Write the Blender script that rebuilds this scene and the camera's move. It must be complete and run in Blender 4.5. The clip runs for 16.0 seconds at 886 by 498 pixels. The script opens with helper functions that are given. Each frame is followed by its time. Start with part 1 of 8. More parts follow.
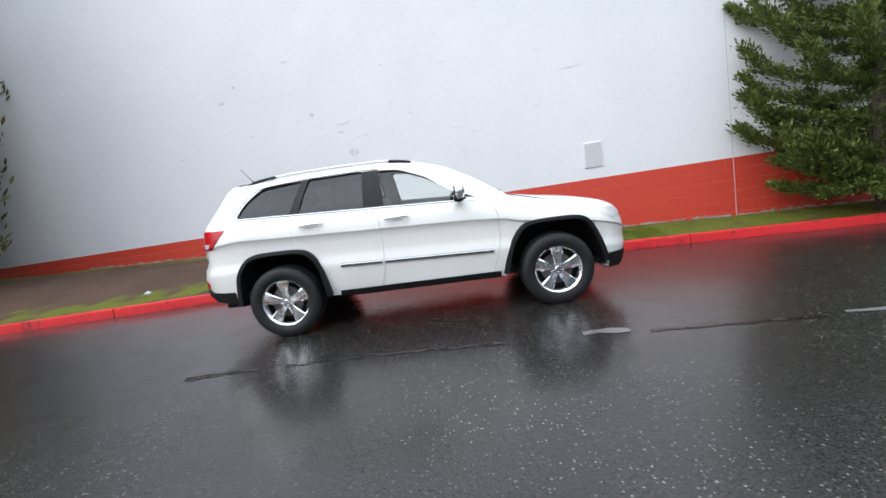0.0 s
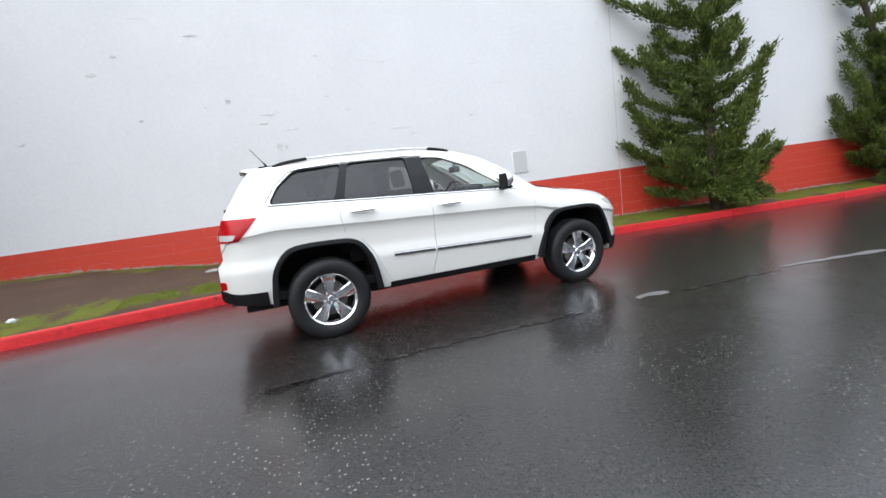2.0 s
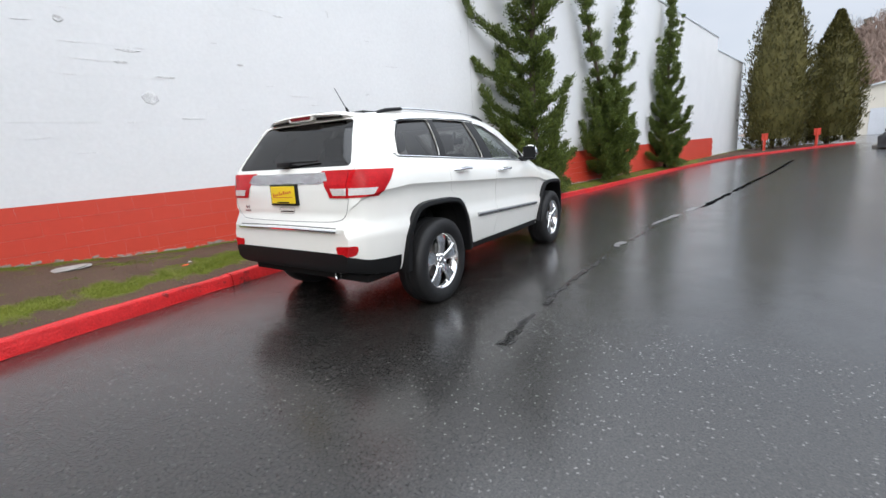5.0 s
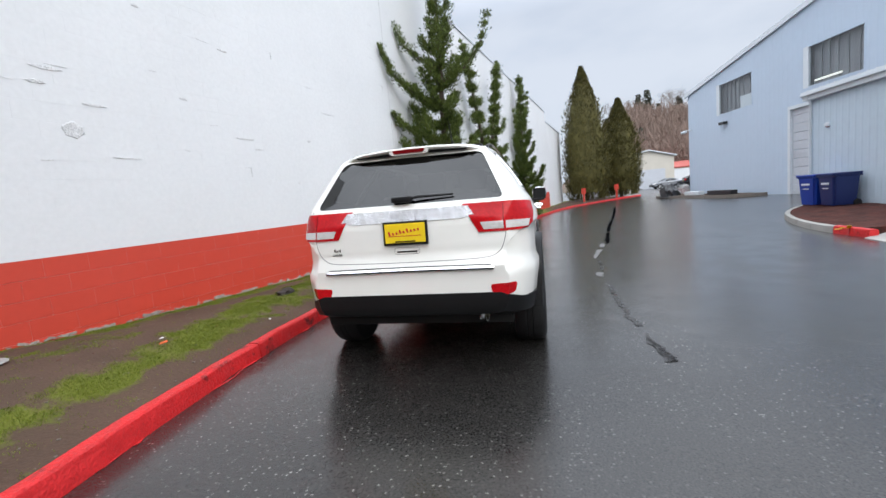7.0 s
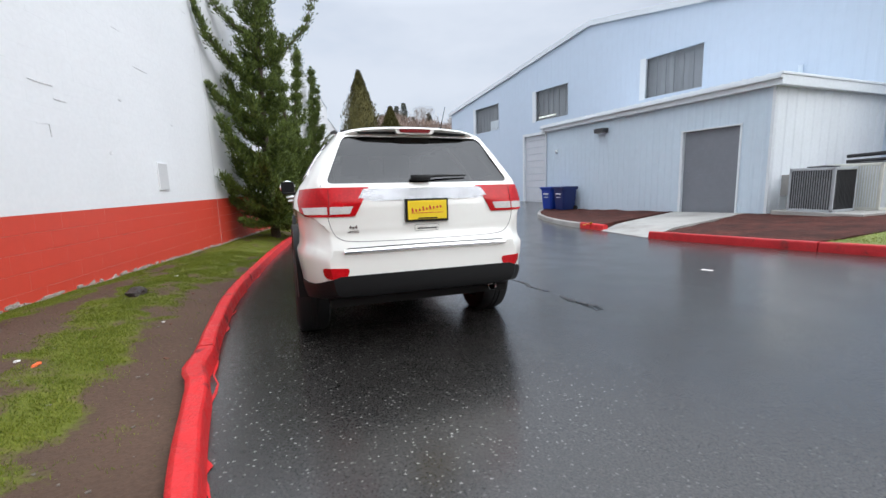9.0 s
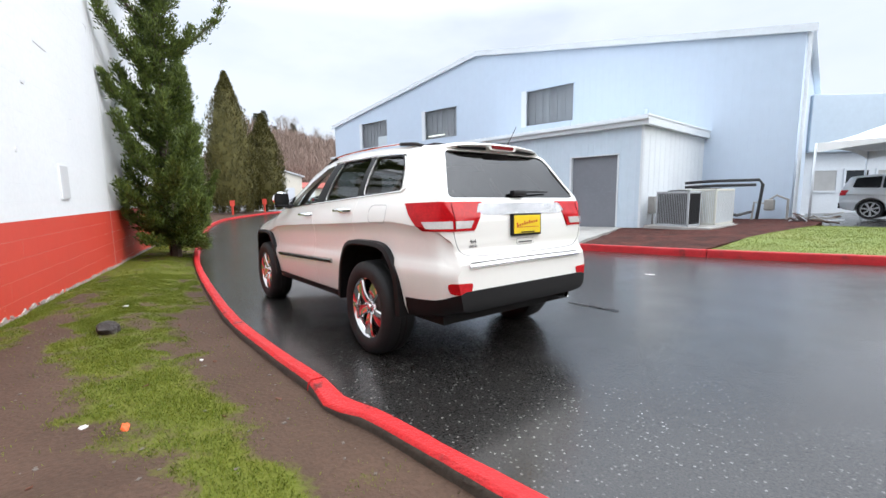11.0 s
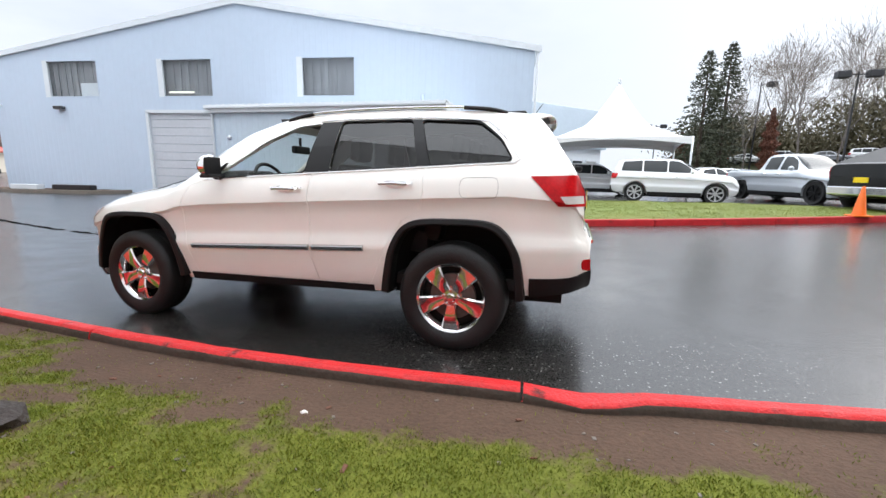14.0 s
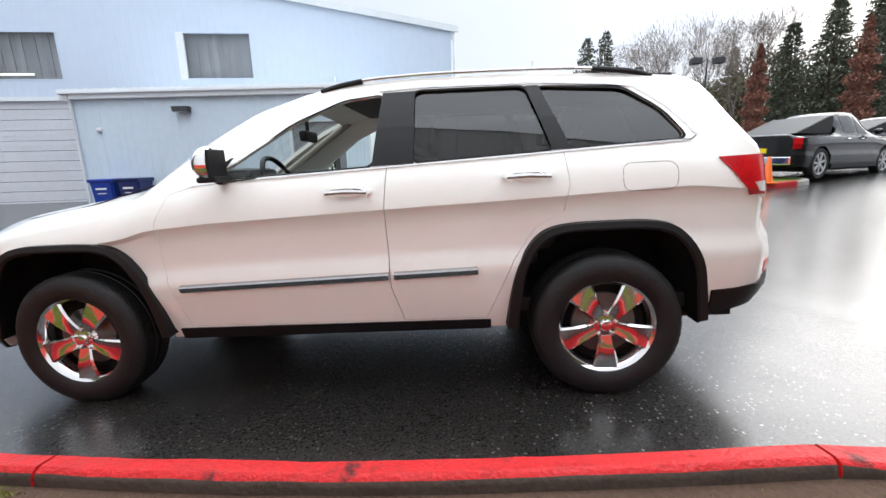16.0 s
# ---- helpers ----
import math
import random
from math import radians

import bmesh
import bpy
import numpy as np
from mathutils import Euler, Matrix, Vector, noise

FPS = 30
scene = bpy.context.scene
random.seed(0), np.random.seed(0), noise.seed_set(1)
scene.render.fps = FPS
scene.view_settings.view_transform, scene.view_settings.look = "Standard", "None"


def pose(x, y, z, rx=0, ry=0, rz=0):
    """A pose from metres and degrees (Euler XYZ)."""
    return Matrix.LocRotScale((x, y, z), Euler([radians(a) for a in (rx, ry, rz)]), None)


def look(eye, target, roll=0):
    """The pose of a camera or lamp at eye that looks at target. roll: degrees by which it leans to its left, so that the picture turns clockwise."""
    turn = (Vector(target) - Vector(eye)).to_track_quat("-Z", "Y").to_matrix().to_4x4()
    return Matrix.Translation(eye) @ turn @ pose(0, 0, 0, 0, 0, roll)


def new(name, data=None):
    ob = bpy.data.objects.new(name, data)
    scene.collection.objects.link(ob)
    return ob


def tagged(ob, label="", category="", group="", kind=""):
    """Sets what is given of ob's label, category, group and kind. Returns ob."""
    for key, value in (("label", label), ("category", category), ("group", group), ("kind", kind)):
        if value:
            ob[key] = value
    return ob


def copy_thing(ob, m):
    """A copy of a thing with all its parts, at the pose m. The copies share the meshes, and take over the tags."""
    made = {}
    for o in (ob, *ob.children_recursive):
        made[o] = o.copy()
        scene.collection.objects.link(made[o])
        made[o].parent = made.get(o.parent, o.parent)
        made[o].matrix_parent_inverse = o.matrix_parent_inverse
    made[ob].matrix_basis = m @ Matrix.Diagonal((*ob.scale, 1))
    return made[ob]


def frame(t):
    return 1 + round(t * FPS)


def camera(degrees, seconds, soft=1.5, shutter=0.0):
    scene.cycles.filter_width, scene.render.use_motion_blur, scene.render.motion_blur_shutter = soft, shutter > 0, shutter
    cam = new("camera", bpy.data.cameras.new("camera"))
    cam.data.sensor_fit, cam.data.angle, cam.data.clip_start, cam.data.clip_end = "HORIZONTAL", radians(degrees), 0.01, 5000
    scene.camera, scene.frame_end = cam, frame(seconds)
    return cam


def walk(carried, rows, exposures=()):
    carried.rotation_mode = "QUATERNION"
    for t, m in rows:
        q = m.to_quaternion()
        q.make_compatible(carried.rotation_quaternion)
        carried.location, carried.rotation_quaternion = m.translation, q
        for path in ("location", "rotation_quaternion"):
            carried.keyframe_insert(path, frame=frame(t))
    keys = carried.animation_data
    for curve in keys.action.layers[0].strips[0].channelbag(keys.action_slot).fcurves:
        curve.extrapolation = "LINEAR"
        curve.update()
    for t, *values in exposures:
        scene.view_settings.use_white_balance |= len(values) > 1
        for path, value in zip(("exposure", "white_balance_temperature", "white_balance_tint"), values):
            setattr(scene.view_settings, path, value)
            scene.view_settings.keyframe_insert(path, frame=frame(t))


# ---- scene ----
SKY, SUN = 1.3, 1.25
cam = camera(93.3, 16.0)
PATH = [
    (0, (0.419, -5.273, 1.314), (0.363, -3.257, 1.048), -8.9),
    (0.5, (-0.147, -5.209, 1.324), (-0.075, -3.187, 1.116), -6.5),
    (1, (-0.700, -5.183, 1.321), (-0.308, -3.203, 1.075), -4.9),
    (1.5, (-1.265, -5.044, 1.331), (-0.761, -3.097, 1.028), -6.1),
    (2, (-1.810, -4.939, 1.353), (-1.082, -3.064, 1.042), -7.8),
    (2.5, (-2.291, -4.692, 1.362), (-1.427, -2.880, 1.036), -9.3),
    (3, (-2.793, -4.459, 1.341), (-1.721, -2.754, 1.055), -8.6),
    (3.5, (-3.234, -4.130, 1.330), (-1.993, -2.554, 0.995), -7.6),
    (4, (-3.672, -3.800, 1.319), (-2.281, -2.350, 1.000), -5.3),
    (4.2, (-3.862, -3.665, 1.321), (-2.407, -2.292, 0.951), -4.3),
    (6.3, (-5.019, -1.657, 1.349), (-3.139, -0.946, 1.032), -8.2),
    (6.5, (-5.080, -1.459, 1.347), (-3.167, -0.818, 1.084), -8.2),
    (7, (-5.169, -0.923, 1.343), (-3.198, -0.480, 1.105), -5.5),
    (7.5, (-5.318, -0.448, 1.337), (-3.305, -0.352, 1.062), -5.0),
    (8, (-5.343, 0.024, 1.329), (-3.334, -0.081, 1.035), -4.1),
    (8.5, (-5.332, 0.477, 1.320), (-3.351, 0.091, 1.067), -3.3),
    (8.7, (-5.322, 0.653, 1.319), (-3.375, 0.133, 1.039), -2.8),
    (10.8, (-4.563, 2.324, 1.365), (-2.887, 1.204, 1.094), -0.3),
    (11, (-4.472, 2.476, 1.361), (-2.876, 1.242, 1.101), -0.7),
    (11.5, (-4.180, 2.831, 1.364), (-2.742, 1.427, 1.051), -1.9),
    (12, (-3.814, 3.091, 1.379), (-2.518, 1.560, 1.037), 0.5),
    (12.5, (-3.480, 3.337, 1.354), (-2.408, 1.631, 1.070), 1.8),
    (13, (-3.054, 3.472, 1.327), (-2.037, 1.756, 0.929), 1.8),
    (13.5, (-2.636, 3.603, 1.325), (-1.870, 1.744, 1.013), 1.5),
    (14, (-2.215, 3.633, 1.319), (-1.630, 1.719, 0.953), 1.1),
    (14.5, (-1.792, 3.542, 1.319), (-1.294, 1.602, 0.967), 0.5),
    (15, (-1.394, 3.451, 1.305), (-1.110, 1.474, 0.923), -0.4),
    (15.5, (-1.038, 3.242, 1.304), (-0.773, 1.274, 0.864), -2.2),
    (16, (-0.730, 3.013, 1.326), (-0.609, 1.028, 0.901), -1.5),
]
walk(cam, [(t, look(eye, target, roll)) for t, eye, target, roll in PATH],
     [(0.0, -0.49, 5950, 10), (4.0, -0.46, 6150, 10), (6.5, -0.48, 6100, 10), (8.5, -0.50, 6100, 10), (11.0, -0.10, 6150, 10), (12.5, -0.10, 6050, 10), (14.0, -0.12, 6250, 10), (16.0, -0.15, 6200, 10)])

# ---- world, sun ----
world = bpy.data.worlds.new("world")
scene.world = world
world.use_nodes = True
nt = world.node_tree
nt.nodes.clear()
w_out = nt.nodes.new("ShaderNodeOutputWorld")
w_bg = nt.nodes.new("ShaderNodeBackground")
w_sky = nt.nodes.new("ShaderNodeTexSky")
w_sky.sky_type, w_sky.sun_disc = "NISHITA", False
w_sky.sun_elevation, w_sky.sun_rotation = radians(30), radians(233)
w_sky.dust_density = 4.0
w_co = nt.nodes.new("ShaderNodeTexCoord")
w_sep = nt.nodes.new("ShaderNodeSeparateXYZ")
nt.links.new(w_co.outputs["Generated"], w_sep.inputs[0])
# overcast: the cloud deck brightens towards the zenith
w_ramp = nt.nodes.new("ShaderNodeValToRGB")
w_ramp.color_ramp.elements[0].position, w_ramp.color_ramp.elements[0].color = 0.0, (0.80, 0.84, 0.895, 1)
w_ramp.color_ramp.elements[1].position, w_ramp.color_ramp.elements[1].color = 0.85, (3.20, 3.27, 3.36, 1)
w_mid = w_ramp.color_ramp.elements.new(0.36)
w_mid.color = (0.79, 0.83, 0.895, 1)
nt.links.new(w_sep.outputs["Z"], w_ramp.inputs[0])
# cloud texture: thin places let the blue through
w_map = nt.nodes.new("ShaderNodeMapping")
w_map.inputs["Scale"].default_value = (1.5, 1.5, 4.0)
nt.links.new(w_co.outputs["Generated"], w_map.inputs[0])
w_noise = nt.nodes.new("ShaderNodeTexNoise")
w_noise.inputs["Scale"].default_value, w_noise.inputs["Detail"].default_value = 1.6, 6
w_noise.inputs["Roughness"].default_value = 0.55
nt.links.new(w_map.outputs[0], w_noise.inputs[0])
w_fac = nt.nodes.new("ShaderNodeMapRange")
w_fac.inputs[1].default_value, w_fac.inputs[2].default_value = 0.42, 0.68
w_fac.inputs[3].default_value, w_fac.inputs[4].default_value = 0.0, 0.22
nt.links.new(w_noise.outputs[0], w_fac.inputs[0])
w_blue = nt.nodes.new("ShaderNodeMixRGB")
w_blue.blend_type = "MULTIPLY"
w_blue.inputs["Color2"].default_value = (0.15, 0.15, 0.15, 1)
w_blue.inputs["Fac"].default_value = 1.0
nt.links.new(w_sky.outputs[0], w_blue.inputs["Color1"])
w_mix = nt.nodes.new("ShaderNodeMixRGB")
nt.links.new(w_fac.outputs[0], w_mix.inputs["Fac"])
nt.links.new(w_ramp.outputs[0], w_mix.inputs["Color1"])
nt.links.new(w_blue.outputs[0], w_mix.inputs["Color2"])
# the clouds glow round the hidden sun
w_dot = nt.nodes.new("ShaderNodeVectorMath")
w_dot.operation = "DOT_PRODUCT"
w_dot.inputs[1].default_value = (-0.693, -0.520, 0.5)
nt.links.new(w_co.outputs["Generated"], w_dot.inputs[0])
w_glow = nt.nodes.new("ShaderNodeMapRange")
w_glow.interpolation_type = "SMOOTHSTEP"
w_glow.inputs[1].default_value, w_glow.inputs[2].default_value, w_glow.inputs[3].default_value, w_glow.inputs[4].default_value = 0.62, 1.0, 1.0, 1.25
nt.links.new(w_dot.outputs["Value"], w_glow.inputs[0])
w_lit = nt.nodes.new("ShaderNodeVectorMath")
w_lit.operation = "SCALE"
nt.links.new(w_mix.outputs[0], w_lit.inputs[0])
nt.links.new(w_glow.outputs[0], w_lit.inputs["Scale"])
nt.links.new(w_lit.outputs[0], w_bg.inputs["Color"])
w_bg.inputs["Strength"].default_value = SKY
nt.links.new(w_bg.outputs[0], w_out.inputs[0])

sun = new("sun", bpy.data.lights.new("sun", "SUN"))
sun.data.energy, sun.data.angle, sun.data.color = SUN, radians(40), (1.0, 0.955, 0.89)
sun.matrix_world = look((0, 0, 40), (55.4, 41.6, 0))

# ---- materials ----
def material(name, color, rough=0.6, metal=0.0, vary=0.12, scale=3.0, fine=40.0, bump=0.0, spec=0.5, coat=0.0, second=None, cover=0.5,
             island=0.0, trans=0.0, rough_vary=0.0, sharp=0.12, emit=0.0):
    """A procedural surface: a base colour that wanders at two scales, an optional second colour in patches, and fine relief."""
    m = bpy.data.materials.new(name)
    m.use_nodes = True
    n, l = m.node_tree.nodes, m.node_tree.links
    b = n["Principled BSDF"]
    b.inputs["Roughness"].default_value, b.inputs["Metallic"].default_value = rough, metal
    b.inputs["Specular IOR Level"].default_value = spec
    b.inputs["Coat Weight"].default_value, b.inputs["Coat Roughness"].default_value = coat, 0.04
    b.inputs["Transmission Weight"].default_value = trans
    geo = n.new("ShaderNodeNewGeometry")
    big = n.new("ShaderNodeTexNoise")
    big.inputs["Scale"].default_value, big.inputs["Detail"].default_value = scale, 5
    small = n.new("ShaderNodeTexNoise")
    small.inputs["Scale"].default_value, small.inputs["Detail"].default_value = fine, 4
    l.new(geo.outputs["Position"], big.inputs["Vector"])
    l.new(geo.outputs["Position"], small.inputs["Vector"])
    add = n.new("ShaderNodeMath")
    add.operation = "ADD"
    l.new(big.outputs[0], add.inputs[0])
    l.new(small.outputs[0], add.inputs[1])
    value = add.outputs[0]
    if island:
        isl = n.new("ShaderNodeMath")
        isl.operation, isl.inputs[1].default_value = "MULTIPLY_ADD", island
        l.new(geo.outputs["Random Per Island"], isl.inputs[0])
        l.new(value, isl.inputs[2])
        value = isl.outputs[0]
    rng = n.new("ShaderNodeMapRange")
    rng.inputs[1].default_value, rng.inputs[2].default_value = 0.6, 1.4 + island
    rng.inputs[3].default_value, rng.inputs[4].default_value = 1 - vary, 1 + vary
    l.new(value, rng.inputs[0])
    mul = n.new("ShaderNodeVectorMath")
    mul.operation = "SCALE"
    mul.inputs[0].default_value = color
    l.new(rng.outputs[0], mul.inputs["Scale"])
    out = mul.outputs[0]
    if second:
        pick = n.new("ShaderNodeTexNoise")
        pick.inputs["Scale"].default_value, pick.inputs["Detail"].default_value = scale * 0.45, 7
        pick.inputs["Roughness"].default_value = 0.62
        l.new(geo.outputs["Position"], pick.inputs["Vector"])
        pr = n.new("ShaderNodeMapRange")
        pr.inputs[1].default_value, pr.inputs[2].default_value = 1 - cover - sharp, 1 - cover + sharp
        l.new(pick.outputs[0], pr.inputs[0])
        mx = n.new("ShaderNodeMix")
        mx.data_type = "RGBA"
        mx.inputs["B"].default_value = (*second, 1)
        l.new(pr.outputs[0], mx.inputs["Factor"])
        l.new(out, mx.inputs["A"])
        out = mx.outputs["Result"]
    l.new(out, b.inputs["Base Color"])
    if emit:
        l.new(out, b.inputs["Emission Color"])
        b.inputs["Emission Strength"].default_value = emit
    if rough_vary:
        rr = n.new("ShaderNodeMapRange")
        rr.inputs[1].default_value, rr.inputs[2].default_value = 0.35, 0.65
        rr.inputs[3].default_value, rr.inputs[4].default_value = max(0.02, rough - rough_vary), min(1, rough + rough_vary)
        l.new(big.outputs[0], rr.inputs[0])
        l.new(rr.outputs[0], b.inputs["Roughness"])
    if bump:
        bp = n.new("ShaderNodeBump")
        bp.inputs["Strength"].default_value, bp.inputs["Distance"].default_value = min(1, bump), 0.02
        l.new(add.outputs[0], bp.inputs["Height"])
        l.new(bp.outputs[0], b.inputs["Normal"])
    return m


def asphalt_material():
    """Wet old asphalt: dark binder, pale chips, puddled places that shine."""
    m = bpy.data.materials.new("wet_asphalt")
    m.use_nodes = True
    n, l = m.node_tree.nodes, m.node_tree.links
    b = n["Principled BSDF"]
    geo = n.new("ShaderNodeNewGeometry")
    big = n.new("ShaderNodeTexNoise")
    big.inputs["Scale"].default_value, big.inputs["Detail"].default_value = 0.35, 6
    mid = n.new("ShaderNodeTexNoise")
    mid.inputs["Scale"].default_value, mid.inputs["Detail"].default_value = 2.2, 5
    grain = n.new("ShaderNodeTexNoise")
    grain.inputs["Scale"].default_value, grain.inputs["Detail"].default_value = 90, 3
    chips = n.new("ShaderNodeTexVoronoi")
    chips.inputs["Scale"].default_value = 44
    for t in (big, mid, grain):
        l.new(geo.outputs["Position"], t.inputs["Vector"])
    # broken outlines for the stones
    ragged = n.new("ShaderNodeTexNoise")
    ragged.inputs["Scale"].default_value, ragged.inputs["Detail"].default_value = 120, 3
    l.new(geo.outputs["Position"], ragged.inputs["Vector"])
    shove = n.new("ShaderNodeVectorMath")
    shove.operation = "MULTIPLY_ADD"
    shove.inputs[1].default_value = (0.022, 0.022, 0.022)
    l.new(ragged.outputs["Color"], shove.inputs[0])
    l.new(geo.outputs["Position"], shove.inputs[2])
    l.new(shove.outputs[0], chips.inputs["Vector"])
    base = n.new("ShaderNodeValToRGB")
    base.color_ramp.elements[0].position, base.color_ramp.elements[0].color = 0.35, (0.004, 0.0037, 0.0034, 1)
    base.color_ramp.elements[1].position, base.color_ramp.elements[1].color = 0.70, (0.034, 0.031, 0.028, 1)
    l.new(grain.outputs[0], base.inputs[0])
    # a few of the stones are pale
    near = n.new("ShaderNodeMapRange")
    near.inputs[1].default_value, near.inputs[2].default_value, near.inputs[3].default_value, near.inputs[4].default_value = 0.20, 0.34, 1, 0
    l.new(chips.outputs["Distance"], near.inputs[0])
    lot = n.new("ShaderNodeSeparateColor")
    l.new(chips.outputs["Color"], lot.inputs[0])
    few = n.new("ShaderNodeMapRange")
    few.inputs[1].default_value, few.inputs[2].default_value = 0.66, 0.97
    few.inputs[4].default_value = 0.95
    l.new(lot.outputs[0], few.inputs[0])
    both = n.new("ShaderNodeMath")
    both.operation = "MULTIPLY"
    l.new(near.outputs[0], both.inputs[0])
    l.new(few.outputs[0], both.inputs[1])
    # the wearing course is smoother and less stony in patches
    worn = n.new("ShaderNodeMapRange")
    worn.inputs[1].default_value, worn.inputs[2].default_value, worn.inputs[3].default_value = 0.40, 0.62, 0.15
    l.new(big.outputs[0], worn.inputs[0])
    both2 = n.new("ShaderNodeMath")
    both2.operation = "MULTIPLY"
    l.new(both.outputs[0], both2.inputs[0])
    l.new(worn.outputs[0], both2.inputs[1])
    mx = n.new("ShaderNodeMix")
    mx.data_type = "RGBA"
    mx.inputs["B"].default_value = (0.33, 0.32, 0.305, 1)
    l.new(both2.outputs[0], mx.inputs["Factor"])
    l.new(base.outputs[0], mx.inputs["A"])
    l.new(mx.outputs["Result"], b.inputs["Base Color"])
    rr = n.new("ShaderNodeMapRange")
    rr.inputs[1].default_value, rr.inputs[2].default_value, rr.inputs[3].default_value, rr.inputs[4].default_value = 0.36, 0.62, 0.42, 0.50
    l.new(mid.outputs[0], rr.inputs[0])
    l.new(rr.outputs[0], b.inputs["Roughness"])
    hsum = n.new("ShaderNodeMath")
    hsum.operation = "MULTIPLY_ADD"
    hsum.inputs[1].default_value = 0.6
    l.new(both.outputs[0], hsum.inputs[0])
    l.new(grain.outputs[0], hsum.inputs[2])
    bp = n.new("ShaderNodeBump")
    bp.inputs["Strength"].default_value, bp.inputs["Distance"].default_value = 0.25, 0.006
    l.new(hsum.outputs[0], bp.inputs["Height"])
    l.new(bp.outputs[0], b.inputs["Normal"])
    b.inputs["Specular IOR Level"].default_value = 0.12
    # water film
    b.inputs["Coat Weight"].default_value, b.inputs["Coat IOR"].default_value = 1.0, 1.58
    film = n.new("ShaderNodeMapRange")
    film.inputs[1].default_value, film.inputs[2].default_value, film.inputs[3].default_value, film.inputs[4].default_value = 0.36, 0.62, 0.20, 0.24
    l.new(mid.outputs[0], film.inputs[0])
    l.new(film.outputs[0], b.inputs["Coat Roughness"])
    return m


def paint_wall_material(name, color, dirt, rough=0.55):
    """Thick masonry paint with faint streaks, stains and worn places."""
    m = material(name, color, rough, vary=0.05, scale=0.7, fine=18, bump=0.06, second=dirt, cover=0.22, sharp=0.3)
    return m


M_ASPHALT = asphalt_material()
M_WHITE_WALL = paint_wall_material("white_masonry_paint", (0.80, 0.805, 0.81), (0.745, 0.755, 0.765))
M_RED_WALL = paint_wall_material("red_masonry_paint", (0.62, 0.058, 0.03), (0.54, 0.075, 0.05))
M_RED_KERB = material("red_kerb_paint", (0.58, 0.022, 0.024), 0.45, spec=0.3, vary=0.22, scale=11, fine=60, bump=0.5, second=(0.10, 0.016, 0.015), cover=0.365, sharp=0.045, rough_vary=0.1)
M_CONCRETE = material("grey_concrete", (0.33, 0.32, 0.30), 0.6, vary=0.2, scale=2, fine=50, bump=0.3, second=(0.2, 0.19, 0.17), cover=0.4)
# earth-coloured kerb back, its tone also carrying the shadow on the soil side
M_KERB_BACK = material("earth_stained_shaded_concrete", (0.062, 0.050, 0.038), 0.85, vary=0.35, scale=4, fine=40, bump=0.4)
M_STEM = material("bare_kerb_concrete", (0.14, 0.12, 0.10), 0.7, vary=0.3, scale=4, fine=40, bump=0.4)
M_DIRT = material("wet_brown_soil", (0.092, 0.062, 0.046), 0.9, spec=0.2, vary=0.35, scale=1.3, fine=45, bump=0.6, second=(0.078, 0.050, 0.035), cover=0.42, sharp=0.10)


def moss_over(m, low, high):
    """Lets short moss and grass cover a soil material where the sheet's turf value is high, broken up by fine noise."""
    n, l = m.node_tree.nodes, m.node_tree.links
    b = n["Principled BSDF"]
    soil = b.inputs["Base Color"].links[0].from_socket
    at = n.new("ShaderNodeAttribute")
    at.attribute_name = "turf"
    geo = n.new("ShaderNodeNewGeometry")
    fine, broad = n.new("ShaderNodeTexNoise"), n.new("ShaderNodeTexNoise")
    fine.inputs["Scale"].default_value, fine.inputs["Detail"].default_value = 28, 5
    broad.inputs["Scale"].default_value, broad.inputs["Detail"].default_value = 3.5, 4
    l.new(geo.outputs["Position"], fine.inputs["Vector"])
    l.new(geo.outputs["Position"], broad.inputs["Vector"])
    add = n.new("ShaderNodeMath")
    l.new(at.outputs["Fac"], add.inputs[0])
    l.new(fine.outputs[0], add.inputs[1])
    cover = n.new("ShaderNodeMapRange")
    cover.inputs[1].default_value, cover.inputs[2].default_value, cover.inputs[4].default_value = 0.72, 1.15, 0.85
    l.new(add.outputs[0], cover.inputs[0])
    tone = n.new("ShaderNodeMix")
    tone.data_type = "RGBA"
    tone.inputs["A"].default_value, tone.inputs["B"].default_value = (*low, 1), (*high, 1)
    l.new(broad.outputs[0], tone.inputs["Factor"])
    mix = n.new("ShaderNodeMix")
    mix.data_type = "RGBA"
    l.new(cover.outputs[0], mix.inputs["Factor"])
    l.new(soil, mix.inputs["A"])
    l.new(tone.outputs["Result"], mix.inputs["B"])
    l.new(mix.outputs["Result"], b.inputs["Base Color"])
    return m


M_STRIP = moss_over(material("soil_with_turf", (0.090, 0.056, 0.039), 0.9, spec=0.2, vary=0.35, scale=1.3, fine=45, bump=0.6, second=(0.078, 0.050, 0.035), cover=0.42, sharp=0.10), (0.072, 0.108, 0.009), (0.175, 0.185, 0.021))
M_MULCH = material("red_bark_mulch", (0.085, 0.027, 0.020), 0.9, spec=0.2, vary=0.5, scale=6, fine=60, bump=1.0, second=(0.040, 0.016, 0.012), cover=0.5)
M_LAWN = material("mown_lawn", (0.15, 0.19, 0.04), 0.85, vary=0.3, scale=1.2, fine=60, bump=0.5, second=(0.21, 0.21, 0.06), cover=0.4)
M_BLUE_METAL = material("pale_blue_painted_steel", (0.51, 0.60, 0.715), 0.5, vary=0.05, scale=0.25, fine=3, second=(0.54, 0.62, 0.725), cover=0.4, sharp=0.3)
M_SHED = material("pale_blue_ribbed_steel", (0.54, 0.63, 0.71), 0.45, vary=0.05, scale=0.5, fine=5)
M_TRIM = material("off_white_trim", (0.68, 0.715, 0.745), 0.5, vary=0.06, scale=1, fine=12)
